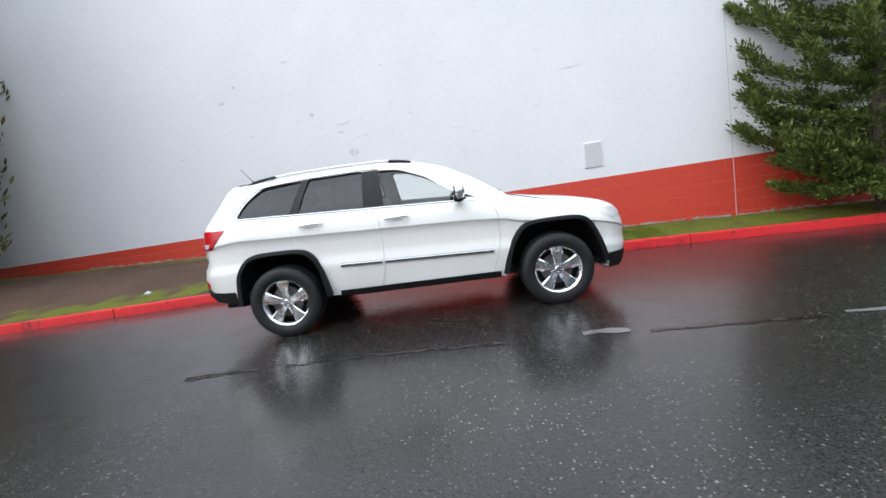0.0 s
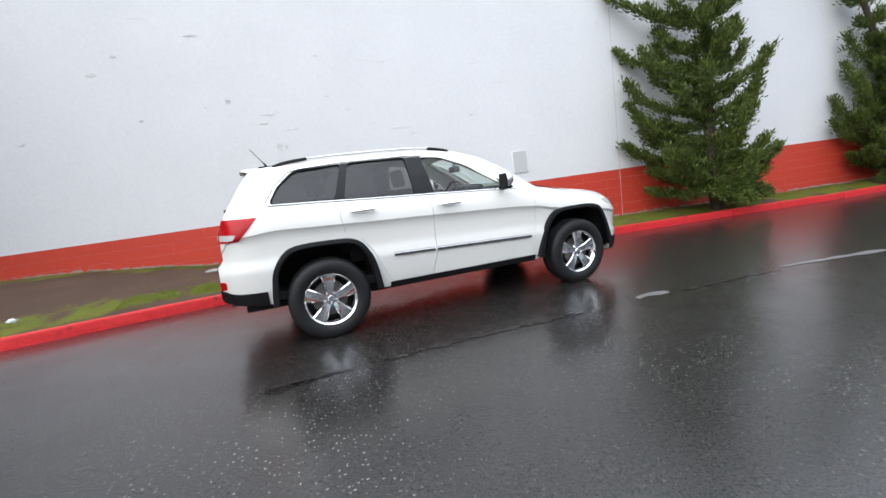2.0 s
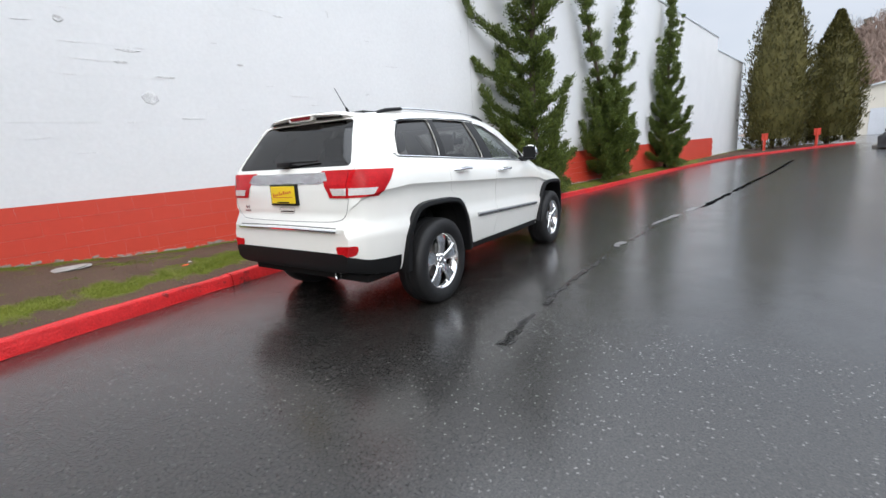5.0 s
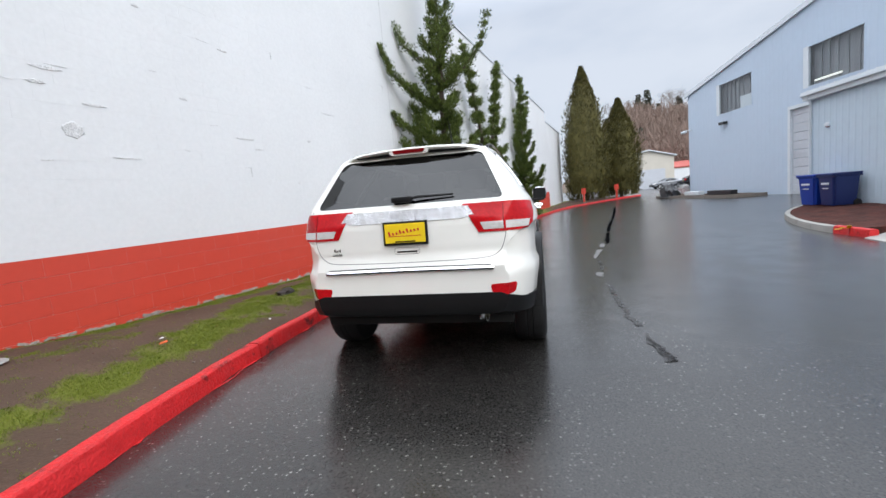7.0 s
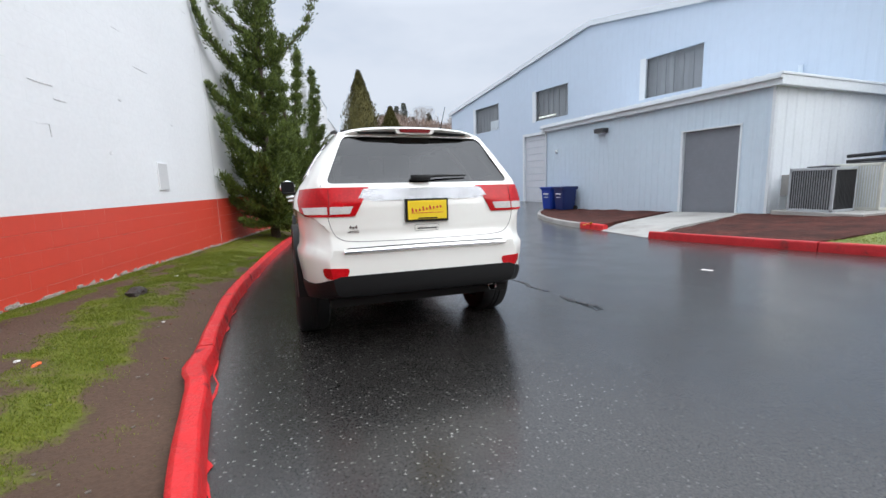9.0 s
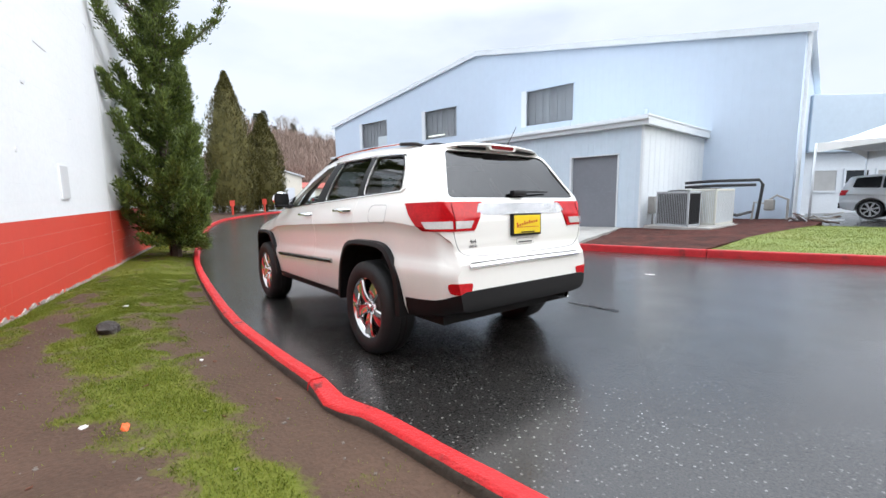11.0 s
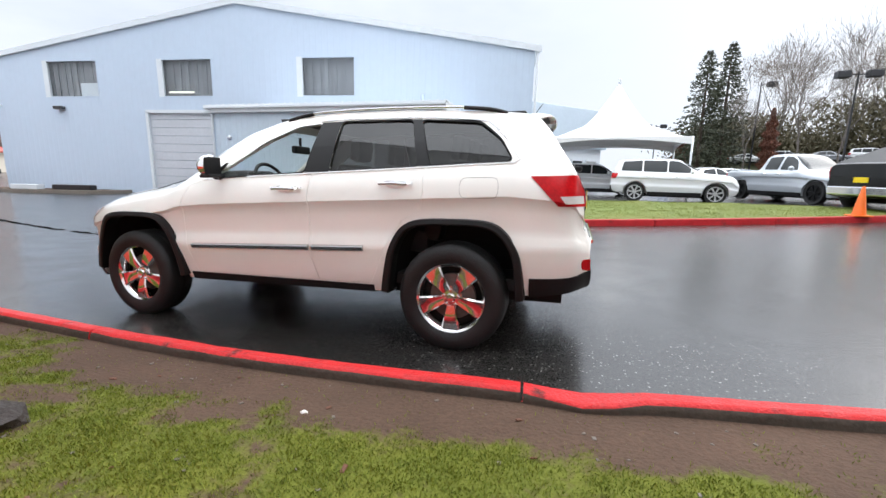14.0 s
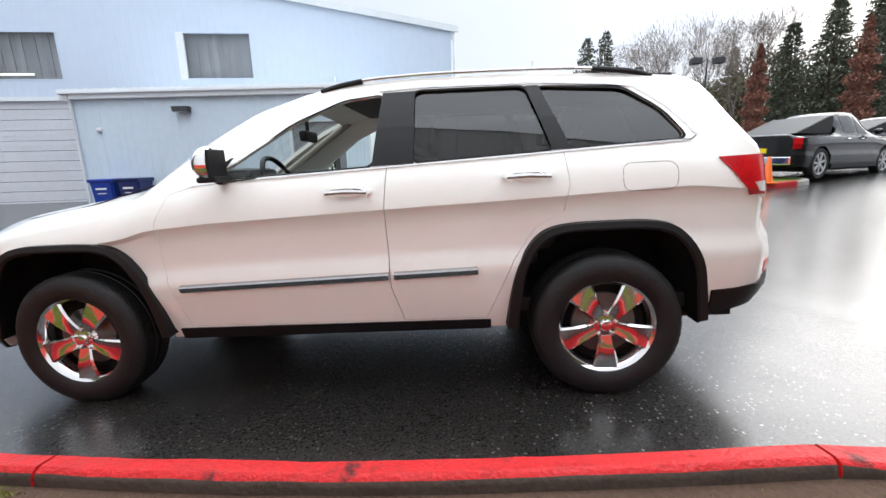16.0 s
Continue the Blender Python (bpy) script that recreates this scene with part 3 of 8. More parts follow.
def glass_material(name, tint, rough=0.0, mirror=0.06):
    """Thin tinted pane: part mirror by angle, part see-through."""
    m = bpy.data.materials.new(name)
    m.use_nodes = True
    n, l = m.node_tree.nodes, m.node_tree.links
    n.clear()
    out = n.new("ShaderNodeOutputMaterial")
    see = n.new("ShaderNodeBsdfTransparent")
    see.inputs[0].default_value = (*tint, 1)
    gl = n.new("ShaderNodeBsdfGlossy")
    gl.inputs["Roughness"].default_value = rough
    lw = n.new("ShaderNodeLayerWeight")
    lw.inputs[0].default_value = 0.5
    power = n.new("ShaderNodeMath")
    power.operation, power.inputs[1].default_value = "POWER", 5
    l.new(lw.outputs["Facing"], power.inputs[0])
    fr = n.new("ShaderNodeMath")
    fr.operation, fr.inputs[1].default_value, fr.inputs[2].default_value = "MULTIPLY_ADD", 1 - mirror, mirror
    l.new(power.outputs[0], fr.inputs[0])
    mix = n.new("ShaderNodeMixShader")
    l.new(fr.outputs[0], mix.inputs[0])
    l.new(see.outputs[0], mix.inputs[1])
    l.new(gl.outputs[0], mix.inputs[2])
    l.new(mix.outputs[0], out.inputs[0])
    return m


M_TINT = glass_material("privacy_glass", (0.13, 0.125, 0.12), 0.0, 0.06)
M_REAR_TINT = glass_material("tailgate_privacy_glass", (0.05, 0.052, 0.056), 0.0, 0.085)
M_GLASS = glass_material("green_tinted_glass", (0.84, 0.90, 0.87), 0.0, 0.045)

CAR_TOP = [(-2.365, 1.06), (-2.36, 1.12), (-2.345, 1.18), (-2.31, 1.235), (-2.16, 1.46), (-2.04, 1.635), (-1.96, 1.68), (-1.6, 1.72), (-1.0, 1.752), (-0.45, 1.758), (-0.10, 1.745),
           (0.10, 1.715), (0.40, 1.622), (0.72, 1.442), (0.97, 1.270), (1.06, 1.200), (1.4, 1.145), (1.8, 1.09), (2.05, 1.035), (2.2, 0.975), (2.30, 0.885), (2.36, 0.76), (2.385, 0.66)]
CAR_LOW = [(-2.365, 0.46), (-2.34, 0.44), (-2.28, 0.42), (-2.0, 0.39), (-0.9, 0.35), (0.9, 0.34), (1.9, 0.30), (2.2, 0.29), (2.31, 0.36), (2.36, 0.46), (2.385, 0.56)]
CAR_HALF = [(-2.365, 0.69), (-2.355, 0.735), (-2.33, 0.785), (-2.28, 0.835), (-2.15, 0.893), (-1.9, 0.932), (-1.2, 0.945), (0.0, 0.945), (1.3, 0.945), (1.8, 0.93), (2.05, 0.885), (2.2, 0.795), (2.30, 0.675), (2.36, 0.54), (2.385, 0.42)]
CAR_BELT = [(-2.365, 1.02), (-2.36, 1.08), (-2.345, 1.14), (-2.31, 1.20), (-2.16, 1.25), (-1.85, 1.295), (-0.5, 1.25), (0.6, 1.205), (0.97, 1.17), (1.06, 1.13), (1.4, 1.075), (1.8, 1.02), (2.05, 0.96), (2.2, 0.90), (2.30, 0.82), (2.36, 0.72), (2.385, 0.63)]
CAR_BELT_IN = [(-2.365, 0.03), (-2.30, 0.045), (-2.1, 0.08), (-1.8, 0.095), (-0.5, 0.075), (0.6, 0.075), (1.0, 0.10), (1.5, 0.11), (2.0, 0.11), (2.2, 0.08), (2.385, 0.03)]
CAR_ROOF_HALF = [(-2.365, 0.74), (-2.345, 0.78), (-2.31, 0.79), (-2.16, 0.70), (-2.0, 0.625), (-1.6, 0.61), (-0.5, 0.63), (0.1, 0.62), (0.42, 0.66), (0.72, 0.705), (0.97, 0.74), (1.06, 0.745), (1.5, 0.745), (2.0, 0.70), (2.2, 0.66), (2.30, 0.60), (2.36, 0.52), (2.385, 0.42)]


def soft_curve(points):
    xs = [p[0] for p in points]

    def at(x):
        s = 0.0
        for k in (-1, 0, 1):
            s += lerp_curve(points, min(xs[-1], max(xs[0], x + k * 0.03)))
        return s / 3
    return at


def use_hull(top, low, half, belt, belt_in, roof_half, bumper):
    """Sets the curves from which the hull functions draw."""
    global C_TOP, C_LOW, C_HALF, C_BELT, C_BIN, C_ROOF, HULL_X, BUMPER
    C_TOP, C_LOW, C_HALF, C_BELT, C_BIN, C_ROOF = (soft_curve(c) for c in (top, low, half, belt, belt_in, roof_half))
    HULL_X, BUMPER = (top[0][0], top[-1][0]), bumper


# short overhangs
CAR_TOP, CAR_LOW, CAR_HALF, CAR_BELT, CAR_BELT_IN, CAR_ROOF_HALF = ([(x if abs(x) < 1.9 else math.copysign(1.9 + (abs(x) - 1.9) * 0.91, x), v) for x, v in curve] for curve in (CAR_TOP, CAR_LOW, CAR_HALF, CAR_BELT, CAR_BELT_IN, CAR_ROOF_HALF))
use_hull(CAR_TOP, CAR_LOW, CAR_HALF, CAR_BELT, CAR_BELT_IN, CAR_ROOF_HALF, 1.0)


def car_section(x, inset):
    top, low, w, belt = C_TOP(x) - inset, C_LOW(x) + inset, C_HALF(x) - inset, C_BELT(x) - 0.4 * inset
    wb, wr = w - C_BIN(x), C_ROOF(x) - 0.8 * inset
    wr = min(wr, wb - 0.01)
    if belt > top - 0.02:
        belt = top - 0.02
    h = belt - low
    tall = min(1.0, (top - belt) / 0.42)
    edge = top - (0.095 * tall + 0.02 * (1 - tall))
    pts = [(0, low), (0.45 * w, low), (0.80 * w, low), (w - 0.055, low + 0.03 * h), (w - 0.034, low + 0.10 * h), (w - 0.018, low + 0.24 * h), (w - 0.003, low + 0.36 * h), (w - 0.002, low + 0.425 * h), (w - 0.024, low + 0.475 * h), (w - 0.028, low + 0.54 * h),
           (w - 0.026, low + 0.66 * h), (w - 0.021, low + 0.738 * h), (w - 0.001, low + 0.768 * h), (w - 0.010, low + 0.85 * h), (w - 0.018 - 0.45 * (w - 0.018 - wb), low + 0.945 * h), (wb, belt)]
    for f in (0.25, 0.5, 0.75):
        bow = 0.018 * math.sin(math.pi * f) * tall
        pts.append((wb + (wr - wb) * f + bow, belt + (edge - belt) * f))
    pts += [(wr, edge), (wr - 0.05, edge + 0.62 * (top - edge)), (wr * 0.72, top - 0.18 * (top - edge)), (wr * 0.36, top - 0.04 * (top - edge)), (0, top)]
    return pts


def car_solid(inset, stations=74):
    """The closed hull of the car, drawn in by inset."""
    bm = bmesh.new()
    a, b = HULL_X[0] + 0.9 * inset, HULL_X[1] - 0.9 * inset
    xs = [a, a + 0.012, a + 0.03, a + 0.055, a + 0.09] + [a + 0.13 + (b - a - 0.26) * i / stations for i in range(stations + 1)] + [b - 0.09, b - 0.055, b - 0.03, b - 0.012, b]
    rings = []
    for x in xs:
        half = car_section(x, inset)
        ring = [(y, z) for y, z in half] + [(-y, z) for y, z in half[-2:0:-1]]
        rings.append([bm.verts.new((x, y, z)) for y, z in ring])
    # the rear bumper stands proud below the tailgate
    for ring in rings:
        for v in ring:
            v.co.x -= BUMPER * 0.070 * smoothstep(0.83, 0.785, v.co.z) * smoothstep(0.40, 0.50, v.co.z) * smoothstep(-2.16, -2.34, v.co.x) * (1 - 0.5 * smoothstep(0.5, 0.9, abs(v.co.y)))
            v.co.y *= 1 + 0.004 * BUMPER * smoothstep(0.82, 0.76, v.co.z) * smoothstep(-1.95, -2.25, v.co.x)
    k = len(rings[0])
    for p, q in zip(rings, rings[1:]):
        for i in range(k):
            bm.faces.new((p[i], p[(i + 1) % k], q[(i + 1) % k], q[i]))
    # end caps as strips across the car, so that they follow the same bulge
    for ring, flip in ((rings[0], False), (rings[-1], True)):
        n = k // 2
        left, right = ring[0:n + 1], [ring[0]] + ring[:n - 1:-1]
        for i in range(n):
            quad = [left[i], left[i + 1], right[i + 1], right[i]]
            seen = []
            for v in quad:
                if v not in seen:
                    seen.append(v)
            if len(seen) > 2:
                bm.faces.new(seen)
    bmesh.ops.recalc_face_normals(bm, faces=bm.faces)
    return bm


def car_shell(outer, inner):
    """Hollow hull between two insets."""
    bm = car_solid(outer)
    me = bpy.data.meshes.new("inner")
    b2 = car_solid(inner)
    bmesh.ops.reverse_faces(b2, faces=b2.faces)
    b2.to_mesh(me)
    b2.free()
    bm.from_mesh(me)
    bpy.data.meshes.remove(me)
    return bm


def carve(bm, cuts, op="DIFFERENCE"):
    """The bmesh cut by (or met with) other bmeshes, one after another."""
    me = bpy.data.meshes.new("carve")
    bm.to_mesh(me)
    bm.free()
    ob = new("carve", me)
    tools = []
    for k, c in enumerate(cuts):
        cm = bpy.data.meshes.new("cut")
        bmesh.ops.recalc_face_normals(c, faces=c.faces)
        c.to_mesh(cm)
        c.free()
        tool = new("cut", cm)
        tools.append(tool)
        mod = ob.modifiers.new("cut", "BOOLEAN")
        mod.operation, mod.object, mod.solver = op, tool, "EXACT"
    bpy.context.view_layer.update()
    got = bpy.data.meshes.new_from_object(ob.evaluated_get(bpy.context.evaluated_depsgraph_get()))
    out = bmesh.new()
    out.from_mesh(got)
    for o in [ob] + tools:
        d = o.data
        bpy.data.objects.remove(o)
        bpy.data.meshes.remove(d)
    bpy.data.meshes.remove(got)
    return out


def sheet(bm, outward):
    """Keeps the outer skin of a carved pane."""
    bm.normal_update()
    d = Vector(outward)
    bmesh.ops.delete(bm, geom=[f for f in bm.faces if f.normal.dot(d) < 0.35], context="FACES")
    return bm


def side_prism(outline, side, y0=0.3, y1=1.3):
    return prism(bmesh.new(), outline, side * y0, side * y1)


def soften(outline, steps=5):
    """A closed outline with its corners rounded."""
    out, n = [], len(outline)
    for i in range(n):
        a, b, c = Vector(outline[i - 1]), Vector(outline[i]), Vector(outline[(i + 1) % n])
        r = min(0.05, (a - b).length * 0.4, (c - b).length * 0.4)
        p, q = b + (a - b).normalized() * r, b + (c - b).normalized() * r
        for s in range(steps + 1):
            t = s / steps
            out.append(tuple((1 - t) ** 2 * p + 2 * t * (1 - t) * b + t * t * q))
    return out


def grown(outline, d):
    """An outline moved outwards from its middle by d."""
    c = sum((Vector(p) for p in outline), Vector((0, 0))) / len(outline)
    return [tuple(Vector(p) + (Vector(p) - c).normalized() * d) for p in outline]


WIN_FRONT = soften([(0.60, 1.222), (-0.285, 1.254), (-0.325, 1.635), (-0.10, 1.612), (0.17, 1.502)])
WIN_REAR = soften([(-0.485, 1.262), (-1.205, 1.287), (-1.095, 1.635), (-0.49, 1.645)])
WIN_QUARTER = soften([(-1.28, 1.290), (-1.86, 1.315), (-1.76, 1.47), (-1.60, 1.598), (-1.15, 1.632)])
ARCH_OUT = [(0.565, 0.40), (0.522, 0.56), (0.455, 0.725), (0.365, 0.865), (0.24, 0.922), (0.0, 0.932), (-0.24, 0.922), (-0.365, 0.865), (-0.465, 0.725), (-0.53, 0.56), (-0.57, 0.40)]
ARCH_IN = [(0.505, 0.38), (0.465, 0.55), (0.408, 0.70), (0.33, 0.825), (0.216, 0.876), (0.0, 0.885), (-0.216, 0.876), (-0.33, 0.825), (-0.418, 0.70), (-0.475, 0.55), (-0.512, 0.38)]
AXLES = (1.4575, -1.4575)
DOOR_FRONT = [(0.895, 0.80), (0.85, 0.60), (0.79, 0.435), (-0.40, 0.435), (-0.345, 0.62), (-0.335, 1.0), (-0.355, 1.245), (0.70, 1.198), (0.83, 1.16), (0.89, 1.02)]
DOOR_REAR = [(-0.399, 0.435), (-0.84, 0.435), (-0.90, 0.56), (-0.985, 0.745), (-1.10, 0.91), (-1.24, 0.985), (-1.265, 1.12), (-1.25, 1.278), (-0.354, 1.247), (-0.334, 1.0), (-0.344, 0.62)]


def arch_for(ax, outline):
    """The rear arches are a little narrower towards their feet."""
    return [(x - (0.045 if x > 0 else -0.06) * smoothstep(0.75, 0.40, z), z) for x, z in outline] if ax < 0 else outline


def make_car():
    car = new("sport_utility_car")
    cuts = []
    for s in (1, -1):
        for o in (WIN_FRONT, WIN_REAR, WIN_QUARTER):
            cuts.append(side_prism(o, s))
        for ax in AXLES:
            cuts.append(side_prism([(ax + (a[0] + b[0]) / 2, (a[1] + b[1]) / 2) for a, b in zip(arch_for(ax, ARCH_IN), arch_for(ax, ARCH_OUT))] + [(ax - 0.56, 0.1), (ax + 0.56, 0.1)], s, 0.5, 1.3))
        for o in (DOOR_FRONT, DOOR_REAR):
            cuts.append(side_prism(o, s, 0.6, 1.3))
    screen = bmesh.new()
    prism(screen, soften([(0.965, -0.66), (0.25, -0.53), (0.25, 0.53), (0.965, 0.66)]), 1.15, 2.0, Matrix(((1, 0, 0, 0), (0, 0, 1, 0), (0, 1, 0, 0), (0, 0, 0, 1))))
    rear = bmesh.new()
    prism(rear, soften([(-0.71, 1.245), (0.71, 1.245), (0.55, 1.605), (-0.55, 1.605)]), -2.7, -1.85, Matrix(((0, 1, 0, 0), (1, 0, 0, 0), (0, 0, 1, 0), (0, 0, 0, 1))))
    cuts += [screen, rear]
    body = carve(car_shell(0.0, 0.035), cuts)
    part("body", body, M_PAINT, car, "warm white painted body shell", smooth=True)

    # doors
    for s in (1, -1):
        for o, nm in ((DOOR_FRONT, "front_door"), (DOOR_REAR, "rear_door")):
            bm = carve(car_shell(0.0, 0.035), [side_prism(grown(o, -0.003), s, 0.6, 1.3)], "INTERSECT")
            door = part(nm, bm, M_PAINT, car, smooth=True)
            hx, hz = (-0.16, 1.130) if nm == "front_door" else (-1.06, 1.165)
            y = s * (C_HALF(hx) + 0.006)
            bm = bmesh.new()
            tube(bm, [(hx - 0.115, y - s * 0.03, hz), (hx - 0.10, y + s * 0.025, hz), (hx, y + s * 0.034, hz + 0.006), (hx + 0.10, y + s * 0.025, hz + 0.004), (hx + 0.115, y - s * 0.03, hz + 0.004)], 0.015, 8)
            part("door_handle", bm, M_CHROME, door, "chrome grip handle", smooth=True)
            bm = bmesh.new()
            lathe(bm, [(0.001, 0.006), (0.05, 0.004), (0.055, -0.004)], 20, Matrix.Translation((hx, y - s * 0.012, hz)) @ Matrix.Rotation(-s * math.pi / 2, 4, "X") @ Matrix.Diagonal((1.5, 0.5, 1, 1)))
            part("handle_cup", bm, M_PAINT, door, smooth=True)
            a, b = ((0.80, -0.338) if nm == "front_door" else (-0.365, -0.80))
            za, zb = 0.635 + (0.92 - a) * 0.028, 0.635 + (0.92 - b) * 0.028
            bm = bmesh.new()
            k = 10
            for h0, h1, d0, d1 in ((0.0, 0.036, 0.0, 0.0),):
                rows = []
                for i in range(k + 1):
                    x, z = a + (b - a) * i / k, za + (zb - za) * i / k
                    yy = s * (C_HALF(x) - 0.012)
                    rows.append([bm.verts.new(v) for v in ((x, yy, z - 0.008), (x, yy + s * 0.021, z), (x, yy + s * 0.034, z + 0.027), (x, yy + s * 0.029, z + 0.035), (x, yy, z + 0.042))])
                for p, q in zip(rows, rows[1:]):
                    for i in range(4):
                        bm.faces.new((p[i], q[i], q[i + 1], p[i + 1]))
                bm.faces.new(rows[0])
                bm.faces.new(rows[-1][::-1])
            bmesh.ops.recalc_face_normals(bm, faces=bm.faces)
            part("side_moulding", bm, M_MOULD, door, "dark chrome side moulding")

    # panes
    for s in (1, -1):
        for o, mat, nm in ((WIN_FRONT, M_GLASS, "front_window"), (WIN_REAR, M_TINT, "rear_window"), (WIN_QUARTER, M_TINT, "quarter_window")):
            bm = sheet(carve(car_shell(0.010, 0.014), [side_prism(grown(o, 0.006), s)], "INTERSECT"), (0, s, 0))
            if mat is M_GLASS and s == 1:
                # the driver's window is wound down: only a finger's width of glass shows
                bmesh.ops.bisect_plane(bm, geom=bm.verts[:] + bm.edges[:] + bm.faces[:], plane_co=(0, 0, 1.262), plane_no=(0, 0, 1), clear_outer=True)
            pane = part(nm, bm, mat, car, "dark privacy glass" if mat is M_TINT else "clear green-tinted glass", smooth=True)
            # bright surround below and black seal round the pane
            bm = bmesh.new()
            for band, out in ((grown(o, 0.020), 0),):
                loop_o, loop_i = grown(o, 0.011), grown(o, -0.004)
                outer, inner = [], []
                for (xo, zo), (xi, zi) in zip(loop_o, loop_i):
                    outer.append(bm.verts.new((xo, s * (side_y(xo, zo) + 0.003), zo)))
                    inner.append(bm.verts.new((xi, s * (side_y(xi, zi) + 0.001), zi)))
                for i in range(len(outer)):
                    j = (i + 1) % len(outer)
                    bm.faces.new((outer[i], outer[j], inner[j], inner[i]))
            bmesh.ops.solidify(bm, geom=bm.faces[:], thickness=0.012)
            part("window_seal", bm, M_DARK, pane, "black rubber seal")
        # chrome strip along the belt line
        bm = bmesh.new()
        belt = [(0.70, 1.200), (0.3, 1.222), (-0.2, 1.240), (-0.7, 1.258), (-1.1, 1.273), (-1.5, 1.290), (-1.87, 1.303), (-1.905, 1.325), (-1.80, 1.475), (-1.66, 1.598), (-1.55, 1.618), (-1.15, 1.650), (-0.5, 1.662), (-0.3, 1.655)]
        tube(bm, [(x, s * (side_y(x, z) + 0.004), z) for x, z in belt], 0.0075, 6)
        part("window_strip", bm, M_CHROME, car, "bright strip round the side windows", smooth=True)
        # black pillar covers between the windows
        for (x0a, x0b, la, lb), (z0, z1) in (((-0.28, -0.49, -0.045, -0.005), (1.255, 1.645)), ((-1.20, -1.285, 0.108, 0.13), (1.288, 1.637))):
            bm = bmesh.new()
            rows = []
            for i in range(7):
                f = i / 6
                z = z0 + (z1 - z0) * f
                xa, xb = x0a + la * f + 0.004, x0b + lb * f - 0.004
                rows.append([bm.verts.new((x, s * (side_y(x, z) + 0.005), z)) for x in (xa, (xa + xb) / 2, xb)])
            for p, q in zip(rows, rows[1:]):
                for i in range(2):
                    bm.faces.new((p[i], q[i], q[i + 1], p[i + 1]))
            bmesh.ops.recalc_face_normals(bm, faces=bm.faces)
            part("pillar_cover", bm, M_DARK, car, "gloss black pillar cover")
    bm = bmesh.new()
    prism(bm, soften([(0.985, -0.68), (0.235, -0.55), (0.235, 0.55), (0.985, 0.68)]), 1.15, 2.0, Matrix(((1, 0, 0, 0), (0, 0, 1, 0), (0, 1, 0, 0), (0, 0, 0, 1))))
    part("windscreen", sheet(carve(car_shell(0.010, 0.014), [bm], "INTERSECT"), (0.5, 0, 0.86)), M_GLASS, car, "clear windscreen", smooth=True)
    bm = bmesh.new()
    prism(bm, soften([(-0.73, 1.235), (0.73, 1.235), (0.57, 1.615), (-0.57, 1.615)]), -2.7, -1.85, Matrix(((0, 1, 0, 0), (1, 0, 0, 0), (0, 0, 1, 0), (0, 0, 0, 1))))
    part("tailgate_glass", sheet(carve(car_shell(0.010, 0.014), [bm], "INTERSECT"), (-0.85, 0, 0.5)), M_REAR_TINT, car, "dark tinted tailgate glass", smooth=True)

    # black lower trim: sills and bumpers, skin-tight over the hull
    def skin(name, x0, y0, z0, x1, y1, z1, out, mat, label, parent=car):
        cut = bmesh.new()
        box(cut, x0, y0, z0, x1, y1, z1)
        return part(name, carve(car_shell(-out, 0.02), [cut], "INTERSECT"), mat, parent, label, smooth=True)
    for s in (1, -1):
        skin("sill_trim", -0.86, s * 0.6, 0.2, 0.86, s * 1.2, 0.425, 0.008, M_DARK, "matt black sill trim")
    cut = bmesh.new()
    prism(cut, [(-1.0, 0.30), (-1.0, 0.535), (-0.82, 0.545), (-0.66, 0.60), (0.66, 0.60), (0.82, 0.545), (1.0, 0.535), (1.0, 0.30)], -2.7, -1.99, Matrix(((0, 1, 0, 0), (1, 0, 0, 0), (0, 0, 1, 0), (0, 0, 0, 1))))
    part("rear_bumper_skirt", carve(car_shell(-0.010, 0.02), [cut], "INTERSECT"), M_DARK, car, "matt black lower bumper", smooth=True)
    skin("front_bumper_skirt", 2.02, -1.2, 0.2, 2.6, 1.2, 0.47, 0.010, M_DARK, "matt black lower bumper")
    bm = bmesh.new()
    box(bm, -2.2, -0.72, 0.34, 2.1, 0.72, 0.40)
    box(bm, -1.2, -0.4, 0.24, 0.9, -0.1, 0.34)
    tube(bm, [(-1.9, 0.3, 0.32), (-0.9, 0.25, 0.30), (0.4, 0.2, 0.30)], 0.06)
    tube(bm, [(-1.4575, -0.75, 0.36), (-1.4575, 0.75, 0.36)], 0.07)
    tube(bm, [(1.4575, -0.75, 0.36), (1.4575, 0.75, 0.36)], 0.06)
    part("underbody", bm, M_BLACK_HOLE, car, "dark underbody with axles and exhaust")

    # flares, wheel wells, wheels
    for ax in AXLES:
        for s in (1, -1):
            bm = bmesh.new()
            rows = []
            for (xo, zo), (xi, zi) in zip(spline(arch_for(ax, ARCH_OUT), 4), spline(arch_for(ax, ARCH_IN), 4)):
                wv = C_HALF(ax + xo) - 0.03
                rows.append([bm.verts.new(v) for v in ((ax + xo, s * (wv - 0.02), zo), (ax + xo * 0.99, s * (wv + 0.046), zo - 0.006), (ax + xi * 1.02, s * (wv + 0.054), zi + 0.012), (ax + xi, s * (wv + 0.046), zi), (ax + xi, s * (wv - 0.06), zi))])
            for p, q in zip(rows, rows[1:]):
                for i in range(4):
                    bm.faces.new((p[i], q[i], q[i + 1], p[i + 1]))
            bmesh.ops.recalc_face_normals(bm, faces=bm.faces)
            part("wheel_arch_flare", bm, M_DARK, car, "matt black wheel arch flare", smooth=True)
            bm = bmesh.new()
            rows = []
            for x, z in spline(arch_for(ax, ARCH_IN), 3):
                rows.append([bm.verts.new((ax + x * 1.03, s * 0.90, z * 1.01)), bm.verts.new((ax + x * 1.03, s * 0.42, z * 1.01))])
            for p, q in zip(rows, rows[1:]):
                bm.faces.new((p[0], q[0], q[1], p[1]))
